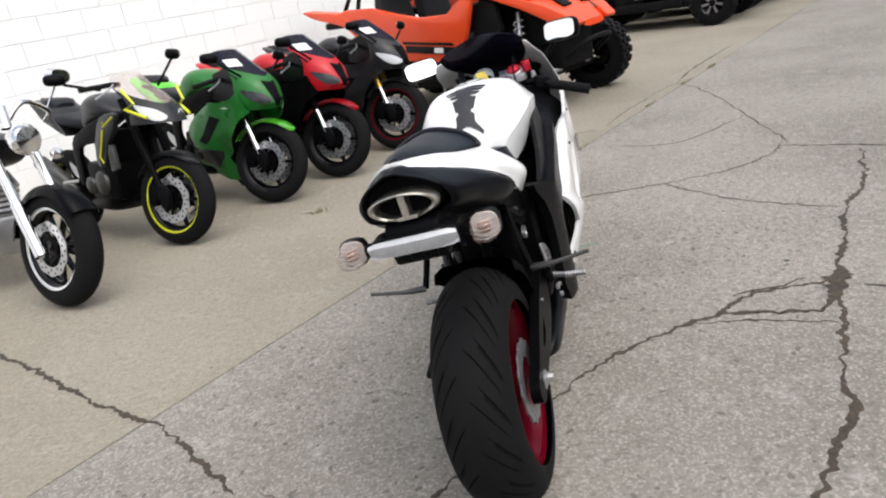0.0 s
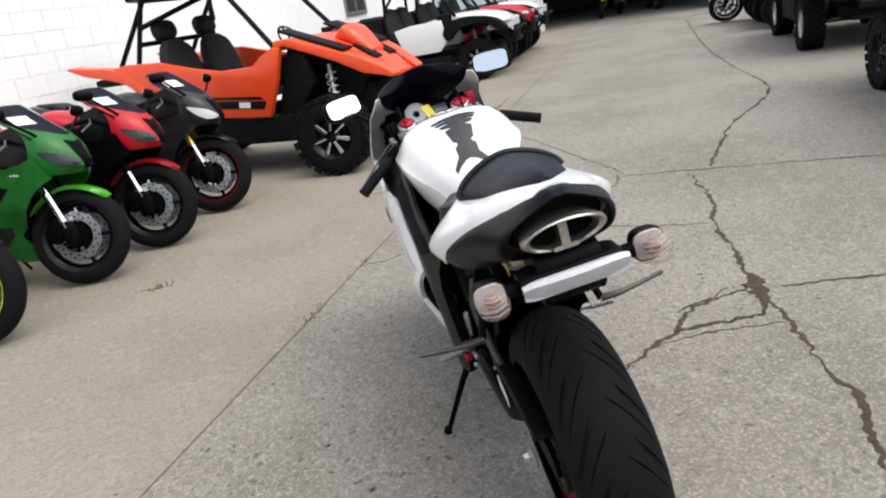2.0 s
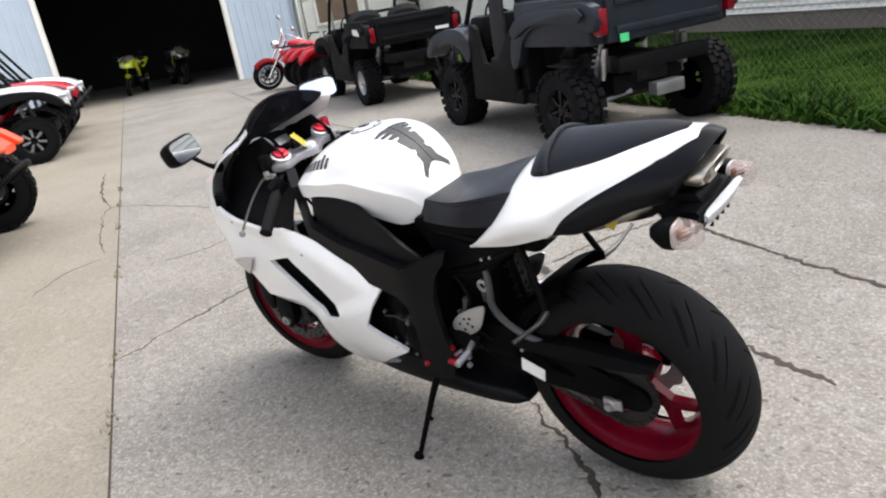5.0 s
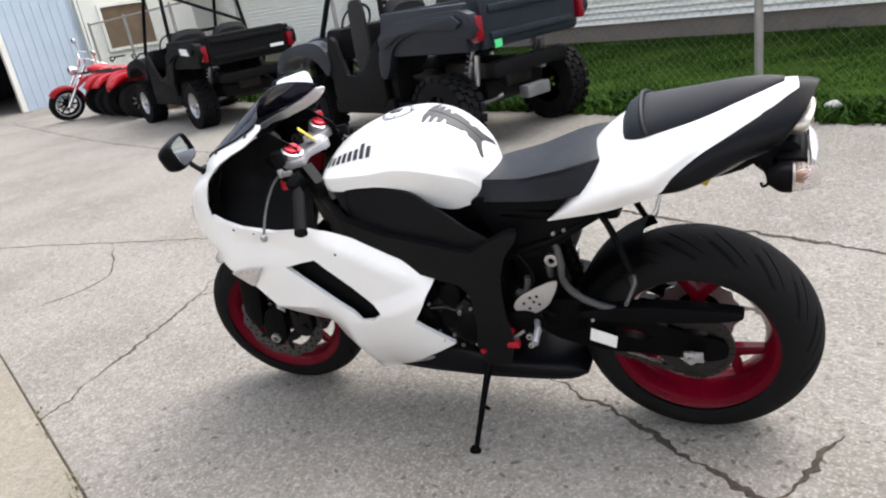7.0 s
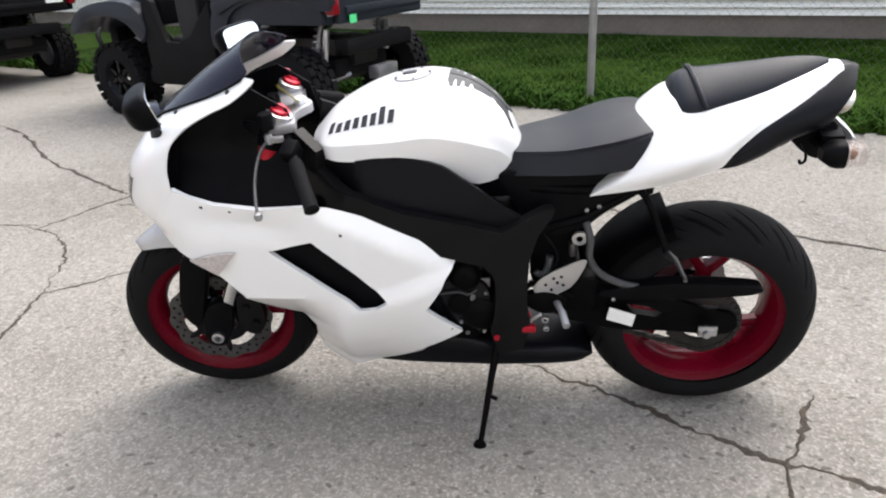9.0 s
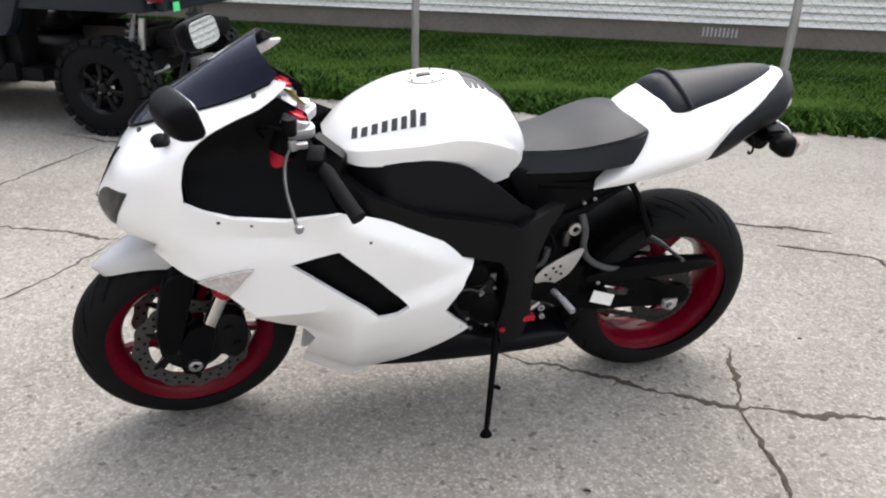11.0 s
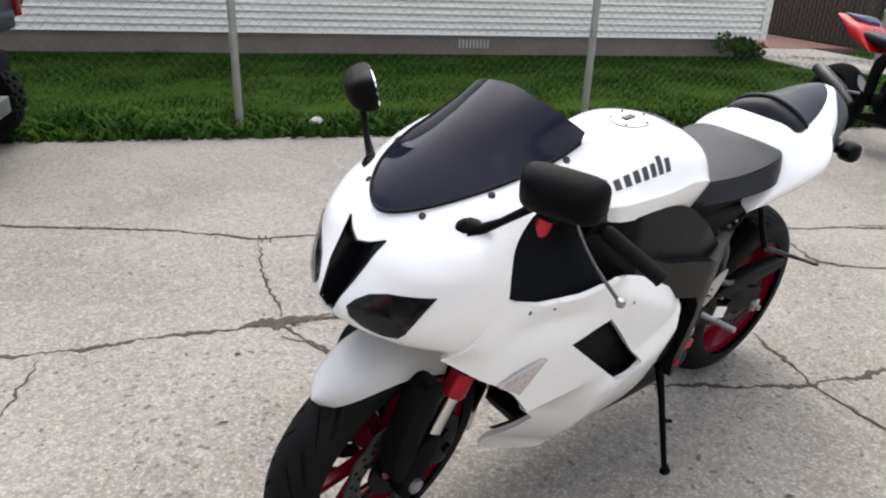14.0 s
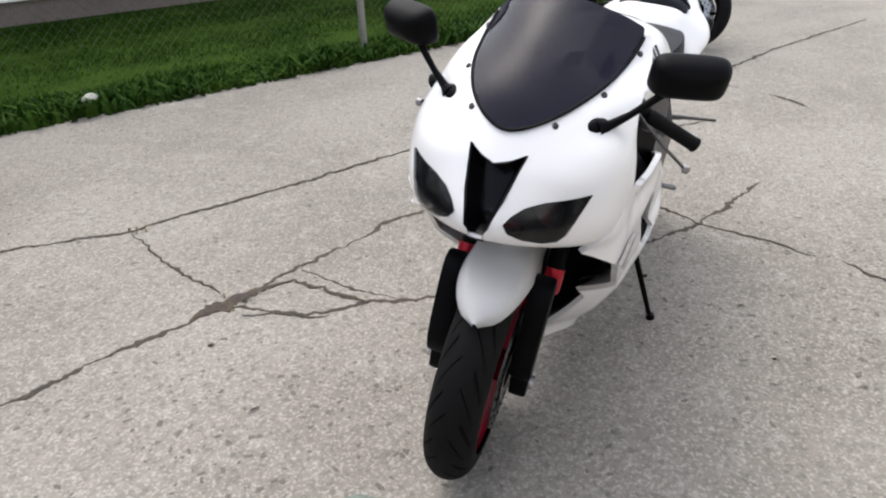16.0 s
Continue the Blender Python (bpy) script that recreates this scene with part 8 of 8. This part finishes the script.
def shrub(name, centres, count, size, material, label, category, seed):
    rnd = random.Random(seed)
    vs, fs = [], []
    for c, r in centres:
        leaf_clump(vs, fs, Vector(c), r, count, rnd, size)
    me = bpy.data.meshes.new(name)
    me.from_pydata(vs, [], fs)
    ob = new(name, me)
    me.materials.append(material)
    return tagged(ob, label, category)


HEDGE = mat("dark_hedge_leaf", (0.020, 0.040, 0.012), 0.7, vary=0.5, scale=3, second=(0.006, 0.014, 0.005))
rnd = random.Random(8)
cs = []
for i in range(26):
    p = un(-11.3 + rnd.uniform(-0.6, 0.6), 9.2 + rnd.uniform(-0.9, 2.6))
    cs.append(((p.x, p.y, rnd.uniform(0.3, 2.8)), rnd.uniform(0.45, 0.75)))
shrub("hedge", cs, 420, 0.05, HEDGE, "tall dark green clipped hedge beyond the gate", "hedge", 2)
cs = []
for i in range(7):
    p = un(-4.3 + rnd.uniform(-0.35, 0.35), 6.85 + rnd.uniform(-0.2, 0.2))
    cs.append(((p.x, p.y, rnd.uniform(0.05, 0.28)), rnd.uniform(0.12, 0.2)))
shrub("bush", cs, 160, 0.03, WEED, "small leafy bush at the house corner", "bush", 6)

# Far lawn's sunlight is put into a brighter green than the turf's.
FARLAWN = mat("sunlit_lawn", (0.07, 0.115, 0.025), 0.9, vary=0.3, scale=0.8, bump=0.5, bscale=30)
ob = new("lawn", mesh_of(quad_slab(-60, -10.1, 2.6, 60, -0.06, 0.0), "lawn", False))
ob.data.materials.append(FARLAWN)
tagged(ob, "bright mown lawn reaching to the street", "lawn", kind="structure")
ob = new("road", mesh_of(quad_slab(-27.5, -22.6, -40, 60, -0.05, 0.012), "road", False))
ob.data.materials.append(concrete("street_concrete", (0.27, 0.265, 0.26), (0.24, 0.235, 0.23), (0.3, 0.295, 0.29), 0.1, 60.0))
tagged(ob, "pale grey street beyond the lawn", "road", kind="structure")
BARK = mat("bark", (0.09, 0.07, 0.05), 0.9, vary=0.4, bump=0.8, bscale=30)


def tree(u, n, h, seed):
    rnd = random.Random(seed)
    p = un(u, n)
    t = thing("tree", Matrix.Translation(p), "leafy street tree with a grey-brown trunk", "tree", "street trees")
    part("trunk", tube([(0, 0, -0.05), (0.03, 0, 0.4), (0.0, 0.05, h * 0.3), (0.1, 0, h * 0.55)], [0.26, 0.19, 0.16, 0.1], 12), BARK, t)
    for i in range(6):
        a = i * 1.05 + rnd.random()
        part("limb", tube([(0.03, 0.02, h * (0.28 + 0.03 * i)), (math.cos(a) * 0.8, math.sin(a) * 0.8, h * 0.55), (math.cos(a) * 1.6, math.sin(a) * 1.6, h * 0.75)], [0.09, 0.06, 0.02], 8), BARK, t)
    vs, fs = [], []
    for i in range(34):
        d = Vector((rnd.gauss(0, 1), rnd.gauss(0, 1), rnd.gauss(0, 0.7))).normalized() * rnd.uniform(0.6, 2.1)
        leaf_clump(vs, fs, Vector((0, 0, h * 0.72)) + d, rnd.uniform(0.5, 0.8), 130, rnd, 0.09)
    me = bpy.data.meshes.new("crown")
    me.from_pydata(vs, [], fs)
    ob = new("crown", me)
    me.materials.append(HEDGE)
    ob.parent = t
    return t


tree(-20.5, 11.0, 6.5, 1)
tree(-30.0, 18.0, 7.0, 2)
tree(-31.0, 8.0, 7.5, 3)
tree(-29.0, 27.0, 7.0, 4)

# ---- small things on the ground ----
bm = bmesh.new()
bmesh.ops.create_icosphere(bm, subdivisions=3, radius=0.055)
for v in bm.verts:
    v.co *= 1 + 0.25 * noise.noise(v.co * 22)
    v.co.z *= 0.75
st = new("stone", mesh_of(bm, "stone"))
st.matrix_world = Matrix.Translation((3.70, 0.02, 0.06))
st.data.materials.append(mat("pale_stone", (0.42, 0.42, 0.38), 0.8, vary=0.2, scale=20, bump=0.4))
tagged(st, "pale rounded stone lying in the weeds", "stone")
rnd = random.Random(12)
vs, fs = [], []
for x, y, k in ((2.55, 6.75, 40), (2.98, 7.44, 60), (1.93, 6.14, 30), (1.13, 5.05, 26), (-0.80, 4.62, 60), (-0.15, 3.54, 30), (0.24, 3.98, 22), (1.47, 2.37, 12), (2.2, 1.85, 14)):
    for _ in range(k):
        u, n = UDIR.dot((x, y, 0)), NDIR.dot((x, y, 0))
        on_joint = abs(n - JOINT_N) < 0.3
        p = un(u + rnd.gauss(0, 0.08), JOINT_N + rnd.gauss(0, 0.012)) if on_joint else Vector((x + rnd.gauss(0, 0.04), y + rnd.gauss(0, 0.02), 0))
        a = rnd.random() * 6.283
        h = rnd.uniform(0.008, 0.028)
        d = Vector((math.cos(a), math.sin(a), 0))
        s = Vector((-d.y, d.x, 0)) * 0.004
        i = len(vs)
        vs += [tuple(p - s), tuple(p + s), tuple(p + d * h * 0.8 + Vector((0, 0, h)))]
        fs.append((i, i + 1, i + 2))
me = bpy.data.meshes.new("weeds")
me.from_pydata(vs, [], fs)
ob = new("weeds", me)
me.materials.append(mat("dry_weed", (0.15, 0.13, 0.06), 0.8, vary=0.4, scale=6))
tagged(ob, "small dry weeds growing out of the cracks", "weeds", kind="stuff")
# loose grit
vs, fs = [], []
for _ in range(8000):
    u, n = rnd.uniform(-3, 9), rnd.uniform(-2.38, 2.5)
    p = un(u, n)
    r = rnd.uniform(0.0015, 0.0055)
    i = len(vs)
    a = rnd.random() * 6.283
    for k in range(4):
        vs.append((p.x + r * math.cos(a + k * 1.571) * rnd.uniform(0.7, 1.3), p.y + r * math.sin(a + k * 1.571), 0.0))
    vs.append((p.x, p.y, r * 0.8))
    fs += [(i + k, i + (k + 1) % 4, i + 4) for k in range(4)]
me = bpy.data.meshes.new("grit")
me.from_pydata(vs, [], fs)
ob = new("grit", me)
me.materials.append(mat("pale_grit", (0.42, 0.40, 0.36), 0.9, vary=0.5, scale=9, second=(0.14, 0.13, 0.12)))
tagged(ob, "loose pale grit scattered over the concrete", "grit", kind="stuff")
# small broken pits as flat dark flecks, thicker in some places
vs, fs = [], []
ROUGH = (Vector((0.75, 2.75, 0)), Vector((1.25, 2.95, 0)), Vector((-0.45, 2.35, 0)), Vector((-0.2, 1.6, 0)))
while len(fs) < 5300:
    u, n = rnd.uniform(-4, 8), rnd.uniform(-2.3, 2.5)
    p = un(u, n)
    if len(fs) > 4300:
        p = ROUGH[len(fs) % 4] + Vector((rnd.gauss(0, 0.28), rnd.gauss(0, 0.28), 0))
    elif noise.noise(p * 1.7) + 0.35 * noise.noise(p * 6) < rnd.uniform(-0.5, 0.6):
        continue
    r = 0.0015 + 0.008 * rnd.random() ** 3
    i = len(vs)
    a = rnd.random() * 6.283
    st_ = rnd.uniform(1, 2.2)
    for k in range(7):
        q = k * 0.8976
        d = r * rnd.uniform(0.6, 1.3)
        x, y = d * st_ * math.cos(q), d * math.sin(q)
        vs.append((p.x + x * math.cos(a) - y * math.sin(a), p.y + x * math.sin(a) + y * math.cos(a), 0.0007))
    fs.append(tuple(range(i, i + 7)))
me = bpy.data.meshes.new("pits")
me.from_pydata(vs, [], fs)
ob = new("pits", me)
me.materials.append(mat("pit_dark_brown", (0.15, 0.138, 0.118), 0.95, vary=0.4, scale=9, second=(0.085, 0.077, 0.066)))
tagged(ob, "small dark pits broken out of the concrete", "pits", kind="stuff")
STAIN = mat("green_coolant_stain", (0.15, 0.18, 0.155), 0.85, vary=0.3, scale=20, bump=0.3)
bm = bmesh.new()
ring = []
c = bm.verts.new((0.70, 3.17, 0.0022))
for k in range(40):
    a = k / 40 * 6.283
    r = 1 + 0.45 * noise.noise(Vector((math.cos(a) * 2, math.sin(a) * 2, 3)))
    ring.append(bm.verts.new((0.70 + 0.055 * r * math.cos(a), 3.17 + 0.020 * r * math.sin(a), 0.0012)))
for k in range(40):
    bm.faces.new((c, ring[k], ring[(k + 1) % 40]))
ob = new("stain", mesh_of(bm, "stain"))
ob.data.materials.append(STAIN)
tagged(ob, "greenish damp stain on the concrete", "stain", kind="structure")

# ---- blocks of the white wall ----
bl, bh, gap = 0.405, 0.205, 0.005
blk = mesh_of(box(gap / 2, bl - gap / 2, -0.10, 0.0, gap / 2, bh - gap / 2, 0.002, 1), "block", False)
blk.materials.append(BLOCKWHITE)
turnw = Matrix.Rotation(radians(UANG), 4, "Z")
rest = bmesh.new()
for row in range(22):
    for col in range(-30, 52):
        u = col * bl + (bl / 2 if row % 2 else 0)
        if u > 20.4:
            continue
        off = 0.0015 * noise.noise(Vector((col * 1.7, row * 2.3, 0)))
        m = turnw @ Matrix.Translation((u, -WALL_N + 0.096 + off, row * bh))
        if 3 <= row < 13 and 2 <= col < 32:
            o = new("block", blk)
            o.parent = wall
            o.matrix_local = m
        else:
            k = len(rest.verts)
            rest.from_mesh(blk)
            rest.verts.ensure_lookup_table()
            for v in rest.verts[k:]:
                v.co = m @ v.co
ro = new("blocks", mesh_of(rest, "blocks", False))
ro.data.materials.append(BLOCKWHITE)
ro.parent = wall
tagged(ro, kind="stuff")
